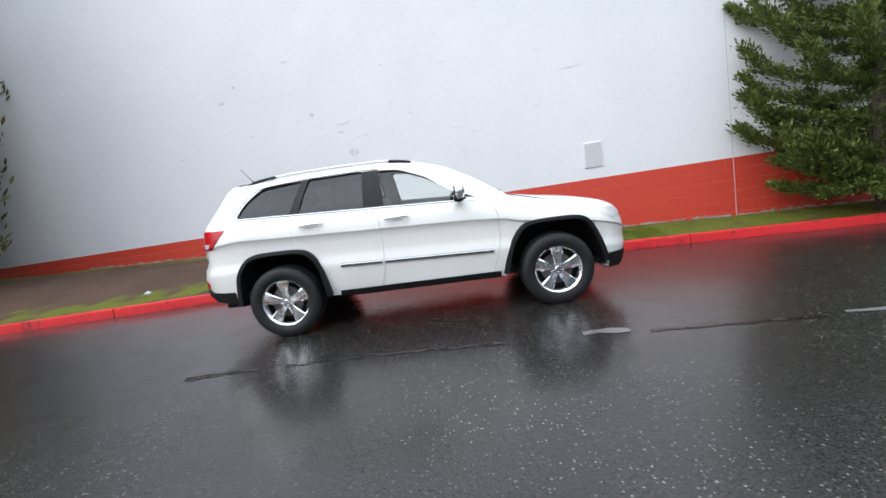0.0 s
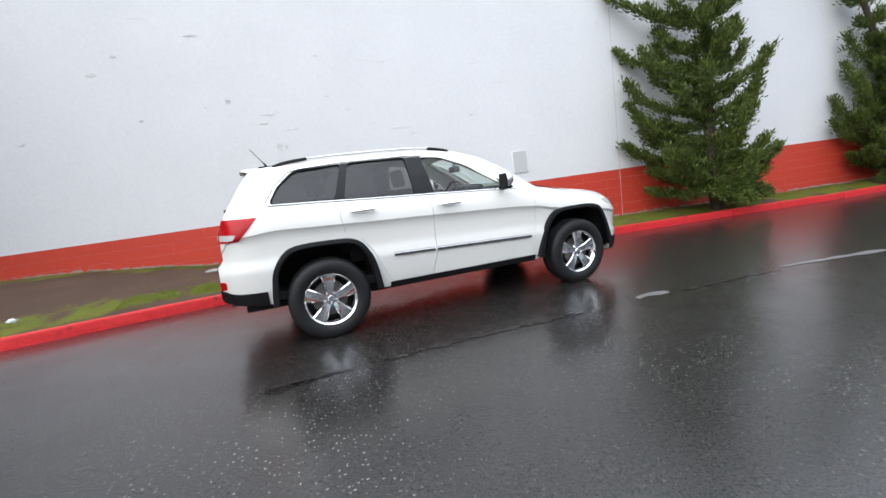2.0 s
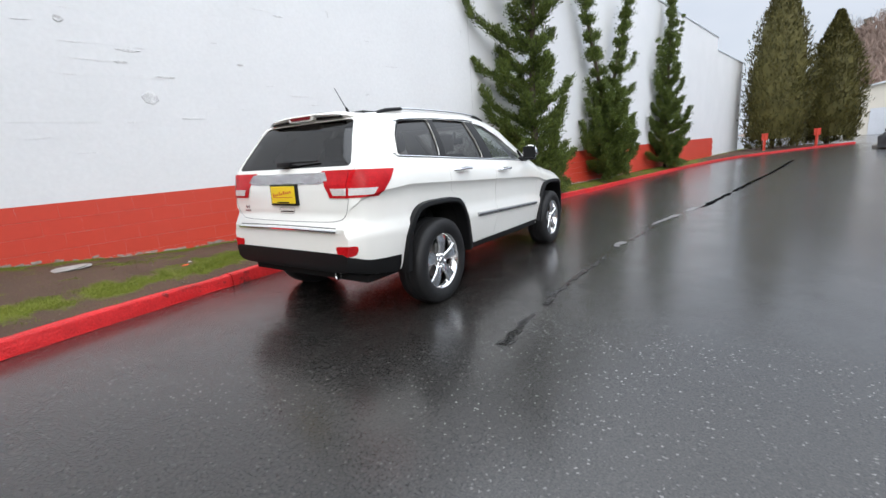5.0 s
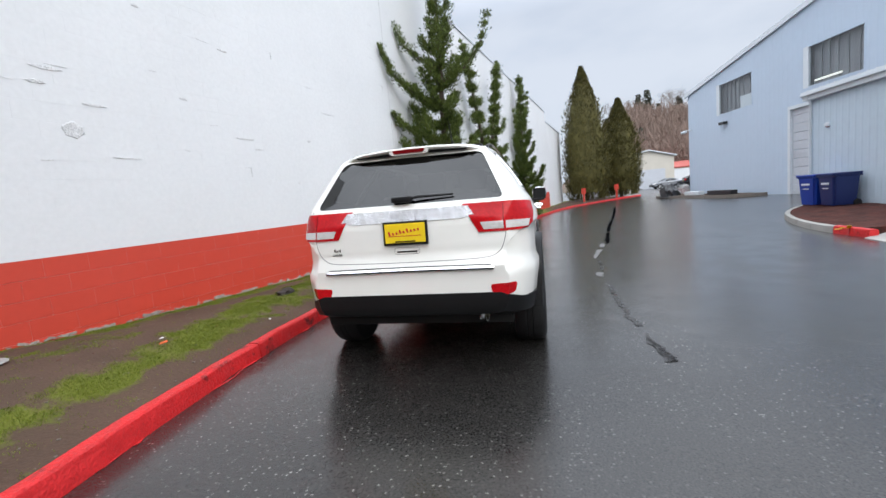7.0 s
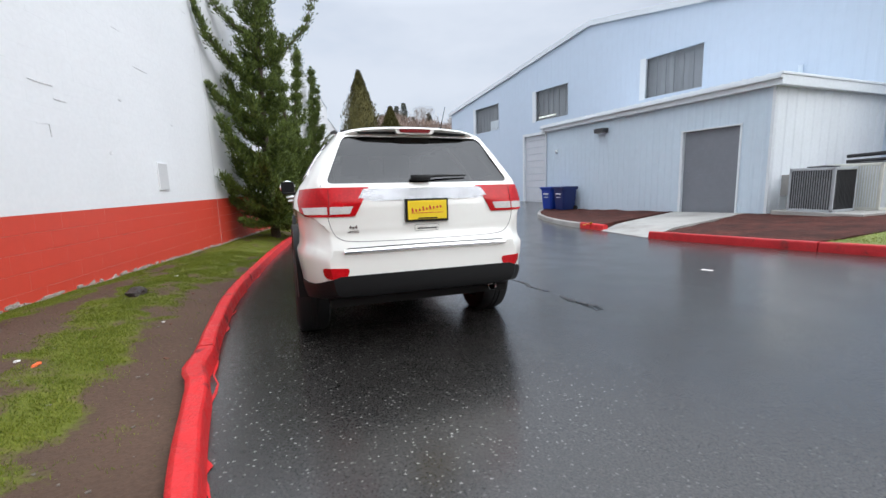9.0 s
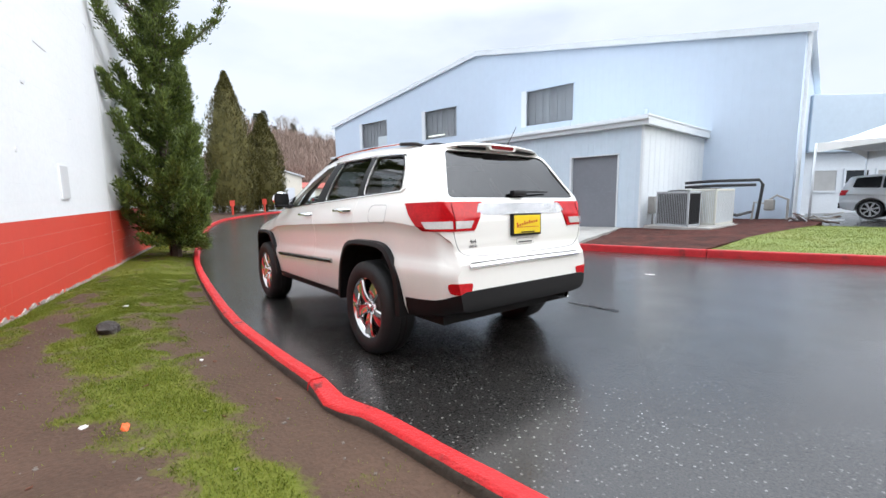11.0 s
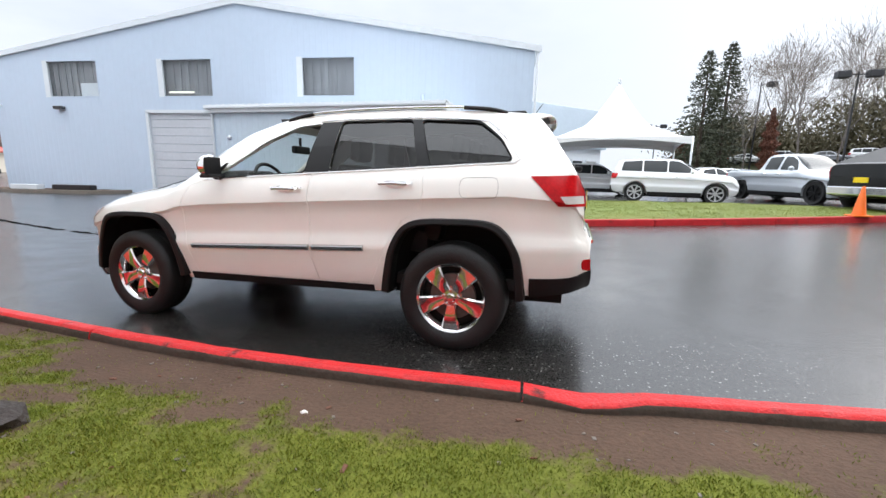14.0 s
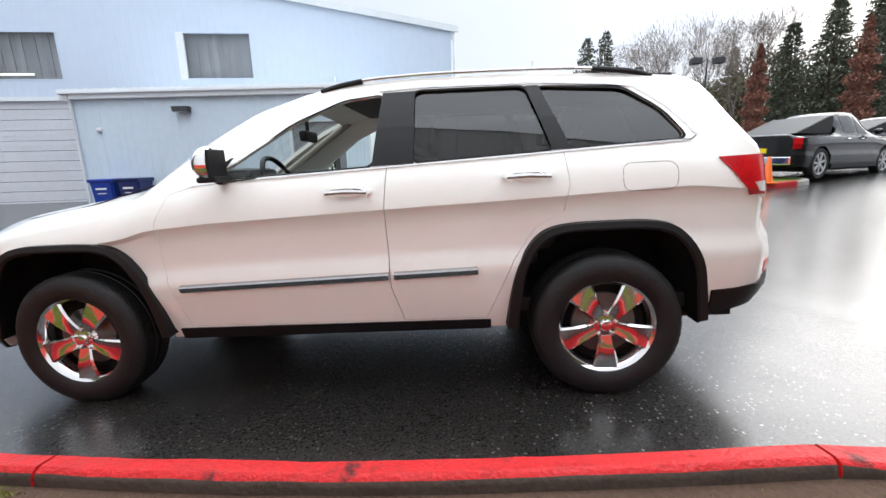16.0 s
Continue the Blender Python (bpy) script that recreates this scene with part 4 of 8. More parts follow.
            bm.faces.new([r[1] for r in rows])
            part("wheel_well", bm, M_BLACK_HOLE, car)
            make_wheel(car, (ax, s * 0.828, 0.373), s)
    rear_details(car)
    cabin(car)
    return car


HULL = BVHTree.FromBMesh(car_solid(0.0))
REAR_FACE = Matrix(((0, 1, 0, 0), (1, 0, 0, 0), (0, 0, 1, 0), (0, 0, 0, 1)))


def rear_x(y, z):
    """Where the hull's tail lies at a point of its rear view."""
    hit = HULL.ray_cast(Vector((-4, y, z)), Vector((1, 0, 0)))[0]
    return hit.x if hit else -2.36


def rear_line(points, radius, lift, name, mat, parent, label="", steps=4):
    bm = bmesh.new()
    tube(bm, [(rear_x(p.x, p.y) - lift, p.x, p.y) for p in spline(points, steps)], radius, 6)
    return part(name, bm, mat, parent, label, smooth=True)


def rear_patch(outline, out, depth=0.02):
    cut = prism(bmesh.new(), outline, -2.8, -1.9, REAR_FACE)
    return carve(car_shell(-out, depth), [cut], "INTERSECT")


def rear_details(car):
    for s in (1, -1):
        side = prism(bmesh.new(), [(-1.985, 1.212), (-2.7, 1.225), (-2.7, 1.005), (-2.16, 1.018)], s * 0.3, s * 1.2)
        back = prism(bmesh.new(), [(s * 0.41, 1.225), (s * 0.53, 1.01), (s * 0.60, 0.995), (s * 1.2, 0.995), (s * 1.2, 1.235)], -2.8, -1.8, REAR_FACE)
        lamp = part("tail_lamp", carve(car_shell(-0.008, 0.02), [side, back], "INTERSECT"), M_TAIL, car, "red and clear wrap-round tail lamp", smooth=True)
        side = prism(bmesh.new(), [(-2.17, 1.082), (-2.7, 1.088), (-2.7, 1.028), (-2.205, 1.034)], s * 0.3, s * 1.2)
        back = prism(bmesh.new(), [(s * 0.535, 1.09), (s * 0.565, 1.03), (s * 0.70, 1.03), (s * 0.70, 1.09)], -2.8, -1.8, REAR_FACE)
        part("reversing_lens", carve(car_shell(-0.011, 0.02), [side, back], "INTERSECT"), M_CLEAR, lamp, "clear reversing lens", smooth=True)
        side = prism(bmesh.new(), [(-2.17, 1.082), (-2.7, 1.088), (-2.7, 1.028), (-2.205, 1.034)], s * 0.715, s * 1.2)
        part("signal_lens", carve(car_shell(-0.011, 0.02), [side], "INTERSECT"), M_CLEAR, lamp, "clear signal lens", smooth=True)
        bm = bmesh.new()
        prism(bm, soften([(s * 0.585, 0.655), (s * 0.775, 0.665), (s * 0.755, 0.585), (s * 0.61, 0.582)]), -2.8, -1.9, REAR_FACE)
        part("bumper_reflector", carve(car_shell(-0.006, 0.02), [bm], "INTERSECT"), M_TAIL, car, "red bumper reflector", smooth=True)
        # gap between tailgate and body
        rear_line([(s * 0.745, 1.235), (s * 0.725, 1.10), (s * 0.70, 0.95), (s * 0.655, 0.87), (s * 0.56, 0.838), (s * 0.3, 0.830), (0, 0.828)], 0.0028, -0.0006, "tailgate_gap", M_GAP, car)
        rear_line([(s * 0.70, 1.205), (s * 0.70, 1.02)], 0.0025, 0.008, "lamp_gap", M_LAMP_DARK, car)
    part("tailgate_strip", rear_patch([(-0.455, 1.205), (0.455, 1.205), (0.50, 1.135), (0.40, 1.118), (-0.40, 1.118), (-0.50, 1.135)], 0.014), M_WET_CHROME, car, "broad chrome strip across the tailgate", smooth=True)
    rear_line([(-0.62, 0.770), (-0.3, 0.772), (0, 0.774), (0.3, 0.772), (0.62, 0.770)], 0.014, 0.006, "bumper_strip", M_CHROME, car, "chrome bumper strip")
    rear_line([(-0.60, 0.792), (0, 0.796), (0.60, 0.792)], 0.004, 0.0, "bumper_tread", M_DARK, car, "black ribbed bumper tread")
    bm = bmesh.new()
    px = rear_x(0, 1.04) - 0.012
    box(bm, px - 0.012, -0.165, 0.955, px + 0.03, 0.165, 1.125, 0.006)
    plate = part("number_plate_frame", bm, M_DARK, car, "black plate surround")
    bm = bmesh.new()
    box(bm, px - 0.017, -0.150, 0.972, px - 0.010, 0.150, 1.110, 0.003)
    part("number_plate", bm, M_PLATE, plate, "yellow dealer plate with red script-like marks")
    # slanting run of red strokes in place of the wording
    bm = bmesh.new()
    for k in range(9):
        y = 0.115 - 0.027 * k
        z = 1.035 + 0.0035 * k
        h = 0.030 if k in (0, 3, 5) else 0.018
        box(bm, -0.001, -0.006, -h / 2, 0.001, 0.006, h / 2, 0, Matrix.Translation((px - 0.0185, y, z + (h - 0.018) / 2)) @ Matrix.Rotation(radians(-14), 4, "X"))
    box(bm, px - 0.0195, -0.12, 1.019, px - 0.0175, 0.125, 1.023)
    part("plate_print", bm, M_PLATE_RED, plate, "red print strokes")
    bm = bmesh.new()
    box(bm, px - 0.0195, -0.075, 0.977, px - 0.0175, 0.075, 0.986)
    part("plate_small_print", bm, M_DARK, plate)
    # badge and latch
    bx = rear_x(0.55, 0.93) - 0.002
    for text, z, size in (("4x4", 0.925, 0.040), ("LIMITED", 0.897, 0.022)):
        font = bpy.data.curves.new("badge", "FONT")
        font.body, font.size, font.extrude, font.align_x = text, size, 0.002, "CENTER"
        ob = new("badge", font)
        ob.parent = car
        ob.matrix_local = Matrix.Translation((rear_x(0.545, z) - 0.003, 0.545, z)) @ Matrix(((0, 0, -1, 0), (-1, 0, 0, 0), (0, 1, 0, 0), (0, 0, 0, 1)))
        font.materials.append(M_MOULD)
        ob["label"] = "chrome badge lettering " + text
    rear_line([(-0.075, 0.905), (0.075, 0.905)], 0.006, 0.0, "latch_recess", M_MOULD, car)
    rear_line(soften([(-0.095, 0.888), (0.095, 0.888), (0.095, 0.935), (-0.095, 0.935)]) + [(-0.06, 0.888)], 0.0016, 0.0, "latch_cover_gap", M_GAP, car, steps=1)
    # exhaust
    bm = bmesh.new()
    lathe(bm, [(0.030, -0.16), (0.034, 0.0), (0.036, 0.004), (0.034, 0.006), (0.029, 0.0), (0.027, -0.10), (0.001, -0.10)], 20, Matrix.Translation((-2.325, -0.53, 0.415)) @ Matrix.Rotation(-math.pi / 2, 4, "Y"))
    part("exhaust_tip", bm, M_MOULD, car, "round chrome exhaust tip", smooth=True)
    # roof spoiler with brake lamp
    bm = bmesh.new()
    rows = []
    for f in (-1, -0.96, -0.9, -0.8, -0.65, -0.35, 0, 0.35, 0.65, 0.8, 0.9, 0.96, 1):
        y = 0.592 * f
        sweep = 0.03 * f * f + 0.13 * f ** 6
        drop = 0.030 * f * f + 0.030 * f ** 6
        thin = 1 - 0.6 * f ** 6
        rows.append([bm.verts.new(v) for v in ((-1.88, y, 1.668 - drop), (-1.92, y, 1.689 - drop), (-2.02 + 0.5 * sweep, y, 1.689 - drop), (-2.085 + sweep, y, 1.675 - drop), (-2.094 + sweep, y, 1.664 - drop), (-2.082 + sweep, y, 1.664 - 0.012 * thin - drop), (-1.98 + 0.4 * sweep, y, 1.664 - 0.026 * thin - drop))])
    for p, q in zip(rows, rows[1:]):
        for i in range(7):
            bm.faces.new((p[i], q[i], q[(i + 1) % 7], p[(i + 1) % 7]))
    bm.faces.new(rows[0])
    bm.faces.new(rows[-1][::-1])
    bmesh.ops.recalc_face_normals(bm, faces=bm.faces)
    spoiler = part("roof_spoiler", bm, M_PAINT, car, "white roof spoiler", smooth=True)
    bm = bmesh.new()
    prism(bm, soften([(-0.165, 1.668), (0.165, 1.668), (0.145, 1.624), (-0.145, 1.624)]), -2.086, -2.0, REAR_FACE)
    part("lamp_housing", bm, M_PAINT, spoiler)
    bm = bmesh.new()
    prism(bm, soften([(-0.130, 1.660), (0.130, 1.660), (0.115, 1.633), (-0.115, 1.633)]), -2.092, -2.05, REAR_FACE)
    part("brake_lamp", bm, M_LAMP_DARK, spoiler, "narrow dark red high brake lamp")
    bm = bmesh.new()
    box(bm, -2.05, -0.44, 1.628, -1.98, 0.44, 1.645, 0.006)
    part("spoiler_underside", bm, M_DARK, spoiler)
    # rear wiper
    bm = bmesh.new()
    tube(bm, [(rear_x(0.03, 1.275) - 0.035, 0.03, 1.278), (rear_x(-0.1, 1.290) - 0.03, -0.10, 1.292), (rear_x(-0.35, 1.295) - 0.018, -0.35, 1.293)], 0.013, 8, 0.006)
    box(bm, rear_x(0.06, 1.27) - 0.055, -0.05, 1.258, rear_x(0.06, 1.27), 0.10, 1.30, 0.015)
    part("rear_wiper", bm, M_DARK, car, "black rear wiper", smooth=True)
    # roof rails and aerial
    for s in (1, -1):
        bm = bmesh.new()
        pts = spline([(-1.72, s * 0.565, 1.672), (-1.62, s * 0.567, 1.700), (-1.3, s * 0.575, 1.724), (-0.7, s * 0.585, 1.738), (-0.30, s * 0.585, 1.733), (-0.10, s * 0.58, 1.716), (0.02, s * 0.575, 1.690)], 4)
        tube(bm, pts, 0.010, 8)
        rail = part("roof_rail", bm, M_CHROME, car, "chrome roof rail with black feet", smooth=True)
        for pts in ([(-1.78, s * 0.562, 1.658), (-1.66, s * 0.566, 1.690), (-1.46, s * 0.572, 1.713)], [(-0.20, s * 0.583, 1.724), (-0.08, s * 0.578, 1.709), (0.04, s * 0.572, 1.684)]):
            bm = bmesh.new()
            tube(bm, spline(pts, 4), 0.015, 8)
            part("rail_foot", bm, M_DARK, rail, smooth=True)
    bm = bmesh.new()
    tube(bm, [(-1.83, -0.30, 1.69), (-1.85, -0.30, 1.725)], 0.014, 8, 0.008)
    tube(bm, [(-1.85, -0.30, 1.72), (-1.96, -0.30, 1.865)], 0.004, 6, 0.0025)
    part("aerial", bm, M_DARK, car, "thin black roof aerial")
    # door mirrors
    for s in (1, -1):
        bm = bmesh.new()
        got = bmesh.ops.create_uvsphere(bm, u_segments=20, v_segments=12, radius=1.0)
        bmesh.ops.transform(bm, matrix=Matrix.Translation((0.500, s * 0.990, 1.305)) @ Matrix.Rotation(s * radians(-8), 4, "Z") @ Matrix.Diagonal((0.078, 0.095, 0.088, 1)), verts=bm.verts)
        for v in bm.verts:
            v.co.x = max(v.co.x, 0.475)
            v.co.z = max(v.co.z, 1.218)
        mirror = part("door_mirror", bm, M_CHROME, car, "chrome-capped door mirror", smooth=True)
        bm = bmesh.new()
        box(bm, 0.450, s * 0.915, 1.214, 0.55, s * 1.05, 1.243, 0.012)
        tube(bm, [(0.52, s * 0.84, 1.225), (0.50, s * 0.94, 1.228)], 0.028, 8)
        box(bm, 0.462, s * 0.912, 1.236, 0.476, s * 1.068, 1.374, 0.008)
        part("mirror_base", bm, M_DARK, mirror, "black mirror base")
        bm = bmesh.new()
        prism(bm, [(0.72, 1.205), (0.60, 1.212), (0.47, 1.335)], s * (side_y(0.6, 1.25) - 0.02), s * (side_y(0.6, 1.25) + 0.006))
        part("mirror_sail", bm, M_DARK, mirror)
        # headlamp, front side lamp
        side = prism(bmesh.new(), [(1.90, 0.955), (2.6, 0.93), (2.6, 0.80), (2.08, 0.835), (1.96, 0.90)], s * 0.3, s * 1.2)
        part("headlamp", carve(car_shell(-0.006, 0.02), [side], "INTERSECT"), M_CLEAR, car, "clear headlamp", smooth=True)
        # bonnet shut line
        bm = bmesh.new()
        pts = [(1.02, s * 0.70, 1.3), (1.4, s * 0.735, 1.3), (1.8, s * 0.715, 1.3), (2.1, s * 0.66, 1.3)]
        tube(bm, [HULL.ray_cast(Vector(p), Vector((0, 0, -1)))[0] for p in pts], 0.004, 6)
        part("bonnet_gap", bm, M_BLACK_HOLE, car)
    # fuel flap outline on the kerb side
    bm = bmesh.new()
    o = soften([(-1.52, 1.07), (-1.78, 1.07), (-1.78, 1.205), (-1.52, 1.205)], 4)
    tube(bm, [(x, side_y(x, z) + 0.0005, z) for x, z in o + [o[0]]], 0.0014, 6)
    part("fuel_flap_gap", bm, M_GAP, car, "rounded fuel flap outline")
    bm = bmesh.new()
    tube(bm, [(0.99, -0.45, 1.255), (1.0, 0.0, 1.262), (0.99, 0.45, 1.255)], 0.012, 6)
    part("front_wiper", bm, M_DARK, car, "black windscreen wipers")


def cabin(car):
    """What shows through the panes: seats, dash, wheel, roof lining."""
    bm = bmesh.new()
    box(bm, -2.2, -0.78, 0.42, 1.0, 0.78, 0.50)
    part("cabin_floor", bm, M_CABIN, car)
    bm = bmesh.new()
    box(bm, 0.56, -0.74, 0.55, 1.02, 0.74, 1.19, 0.06)
    box(bm, 0.52, 0.18, 1.02, 0.86, 0.56, 1.285, 0.05)
    part("dashboard", bm, M_CABIN, car, "dark dashboard with instrument hood")
    bm = bmesh.new()
    ring = [(0.42 + 0.08 * math.sin(a), 0.37 + 0.190 * math.cos(a), 1.175 + 0.17 * math.sin(a)) for a in [2 * math.pi * k / 24 for k in range(25)]]
    tube(bm, ring, 0.016, 8)
    box(bm, 0.42, 0.29, 1.11, 0.49, 0.45, 1.22, 0.02)
    tube(bm, [(0.42, 0.19, 1.175), (0.44, 0.37, 1.165), (0.42, 0.55, 1.175)], 0.014, 6)
    part("steering_wheel", bm, M_DARK, car, "black steering wheel", smooth=True)
    for x, ys in ((-0.28, (0.37, -0.37)), (-1.15, (0.38, 0.0, -0.38))):
        for y in ys:
            bm = bmesh.new()
            half = 0.25 if x > -1 else 0.185
            box(bm, x - 0.02, y - half, 0.62, x + 0.50, y + half, 0.80, 0.05)
            box(bm, -0.075, -half, 0.0, 0.075, half, 0.62, 0.06, Matrix.Translation((x - 0.03, y, 0.72)) @ Matrix.Rotation(radians(-16), 4, "Y"))
            seat = part("seat", bm, M_LEATHER if x > -1 else M_CABIN, car, "leather seat", smooth=True)
            bm = bmesh.new()
            box(bm, -0.05, -0.13, 0.0, 0.05, 0.13, 0.19, 0.045, Matrix.Translation((x - 0.215, y, 1.345)) @ Matrix.Rotation(radians(-10), 4, "Y"))
            part("headrest", bm, M_LEATHER if x > -1 else M_CABIN, seat, smooth=True)
    bm = bmesh.new()
    box(bm, -1.9, -0.54, 1.655, 0.02, 0.54, 1.675, 0.005)
    part("roof_lining", bm, M_CABIN, car)
    bm = bmesh.new()
    box(bm, 0.33, -0.125, 1.455, 0.38, 0.125, 1.53, 0.02)
    tube(bm, [(0.36, 0, 1.52), (0.36, 0, 1.61)], 0.014, 6)
    part("inside_mirror", bm, M_DARK, car, "black inside mirror")
    for s in (1, -1):
        bm = bmesh.new()
        tube(bm, [(0.90, s * 0.64, 1.20), (0.55, s * 0.60, 1.42), (0.20, s * 0.53, 1.63)], 0.03, 8)
        part("pillar_lining", bm, M_LEATHER, car, smooth=True)


def side_y(x, z):
    """Half width of the hull at a side point."""
    pts = car_section(x, 0.0)
    best = 0
    for (ya, za), (yb, zb) in zip(pts[3:19], pts[4:20]):
        if za <= z <= zb and zb > za:
            best = ya + (yb - ya) * (z - za) / (zb - za)
    return best if best else pts[19][0]


def make_wheel(car, at, s):
    """A tyre on a five-spoke polished rim with bolts and a cap; s: the side on which its face looks out."""
    turn = Matrix.Translation(at) @ Matrix.Rotation(-s * math.pi / 2, 4, "X")
    tag = Matrix.Identity(4)
    R, r0 = 0.385, 0.243
    bm = bmesh.new()
    lathe(bm, [(r0 - 0.004, -0.11), (r0, 0.108), (r0 + 0.012, 0.122), (r0 + 0.05, 0.134), (R - 0.06, 0.136), (R - 0.028, 0.124), (R - 0.008, 0.108), (R, 0.085), (R + 0.001, 0.03), (R - 0.004, 0.026), (R - 0.004, 0.018), (R + 0.001, 0.014), (R + 0.001, -0.014), (R - 0.004, -0.018),
               (R - 0.004, -0.026), (R + 0.001, -0.03), (R, -0.085), (R - 0.02, -0.118), (R - 0.06, -0.13), (r0, -0.12)], 96)
    # grooved shoulders
    for v in bm.verts:
        if abs(v.co.z) > 0.08 and math.hypot(v.co.x, v.co.y) > R - 0.03:
            v.co.xy *= 1 - 0.008 * (round(math.atan2(v.co.y, v.co.x) / (2 * math.pi / 96)) % 2)
    bmesh.ops.transform(bm, matrix=turn, verts=bm.verts)
    wheel = part("tyre", bm, M_TYRE, car, "black all-season tyre", smooth=True)
    bm = bmesh.new()
    lathe(bm, [(r0 - 0.002, -0.10), (r0 - 0.03, -0.06), (r0 - 0.03, 0.06), (r0 - 0.016, 0.092), (r0 - 0.006, 0.104), (r0 + 0.004, 0.113), (r0 + 0.004, 0.100)], 64)
    bmesh.ops.transform(bm, matrix=turn, verts=bm.verts)
    rim = part("rim", bm, M_RIM, wheel, "polished alloy rim", smooth=True)
    for k in range(5):
        bm = bmesh.new()
        a = math.pi / 2 + 2 * math.pi * k / 5
        # wide at the rim, narrow at the hub, raised along both edges
        rows = []
        for f in (0.0, 0.25, 0.5, 0.75, 1.0):
            r = 0.050 + (r0 - 0.066) * f + 0.006
            half = 0.033 + 0.038 * f ** 1.1
            z = 0.098 - 0.014 * (1 - f) + 0.012 * math.sin(math.pi * f)
            rows.append([(r, -half, z - 0.04), (r, -half, z - 0.004), (r, -half * 0.82, z + 0.005), (r, -half * 0.30, z + 0.001), (r, half * 0.30, z + 0.001), (r, half * 0.82, z + 0.005), (r, half, z - 0.004), (r, half, z - 0.04)])
        rows = [[bm.verts.new(v) for v in row] for row in rows]
        for p, q in zip(rows, rows[1:]):
            for i in range(7):
                bm.faces.new((p[i], p[i + 1], q[i + 1], q[i]))
        bm.faces.new(rows[0][::-1])
        bm.faces.new(rows[-1])
        bmesh.ops.recalc_face_normals(bm, faces=bm.faces)
        bmesh.ops.transform(bm, matrix=turn @ Matrix.Rotation(a, 4, "Z"), verts=bm.verts)
        part("spoke", bm, M_RIM, wheel, smooth=True)
    bm = bmesh.new()
    lathe(bm, [(0.001, 0.100), (0.026, 0.099), (0.031, 0.094), (0.033, 0.085), (0.070, 0.082), (0.080, 0.070), (0.080, 0.03)], 32)
    bmesh.ops.transform(bm, matrix=turn, verts=bm.verts)
    part("hub_cap", bm, M_RIM, wheel, "polished hub with a round cap", smooth=True)
    for k in range(5):
        bm = bmesh.new()
        a = math.pi / 2 + 2 * math.pi * (k + 0.5) / 5
        lathe(bm, [(0.001, 0.102), (0.008, 0.101), (0.0105, 0.095), (0.0105, 0.07)], 8, Matrix.Translation((0.056 * math.cos(a), 0.056 * math.sin(a), 0)))
        bmesh.ops.transform(bm, matrix=turn, verts=bm.verts)
        part("wheel_bolt", bm, M_CHROME, wheel, smooth=True)
    bm = bmesh.new()
    lathe(bm, [(0.001, 0.045), (0.09, 0.045), (0.165, 0.042), (0.168, 0.02), (0.001, 0.018)], 40)
    bmesh.ops.transform(bm, matrix=turn, verts=bm.verts)
    part("brake_disc", bm, M_DISC, wheel, "grey brake disc", smooth=True)
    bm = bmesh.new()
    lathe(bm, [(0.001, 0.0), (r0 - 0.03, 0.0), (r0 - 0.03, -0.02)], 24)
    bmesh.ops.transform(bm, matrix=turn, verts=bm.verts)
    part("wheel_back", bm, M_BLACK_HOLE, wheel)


car = make_car()
tagged(car, "warm white five-door sport utility car parked beside the kerb", "car")
CAR_POSE = Matrix.Translation((0, 0, 0.028)) @ Matrix.Rotation(radians(1.55), 4, "Y") @ Matrix.Rotation(radians(0.86), 4, "X")
car.matrix_world = CAR_POSE

# ---- warehouse details ----
M_PANE = glass_material("wired_glass", (0.90, 0.93, 0.94), 0.02, 0.06)
M_CURTAIN = material("grey_strip_curtain", (0.25, 0.25, 0.26), 0.6, vary=0.4, scale=1.2, fine=6, island=0.5)
M_BLACK_METAL = material("black_pipe_steel", (0.02, 0.02, 0.022), 0.45, vary=0.2)
M_AC_GREY = material("grey_coil_fins", (0.36, 0.38, 0.40), 0.5, vary=0.2, scale=5)
M_AC_WHITE = material("cream_unit_casing", (0.62, 0.62, 0.56), 0.5, vary=0.08, scale=3)
M_BLUE_BIN = material("blue_plastic_bin", (0.008, 0.040, 0.30), 0.45, vary=0.12, scale=3)
M_DARK_BLUE_BIN = material("dark_blue_plastic_bin", (0.008, 0.020, 0.11), 0.45, vary=0.12, scale=3)
M_LAMP_BLACK = material("dark_lamp_housing", (0.03, 0.03, 0.032), 0.5, vary=0.1)
M_LENS = material("dull_lamp_lens", (0.45, 0.47, 0.48), 0.2, vary=0.05)
M_RUSTY = material("brown_weathered_bits", (0.10, 0.07, 0.05), 0.8, vary=0.4, scale=9, fine=40)

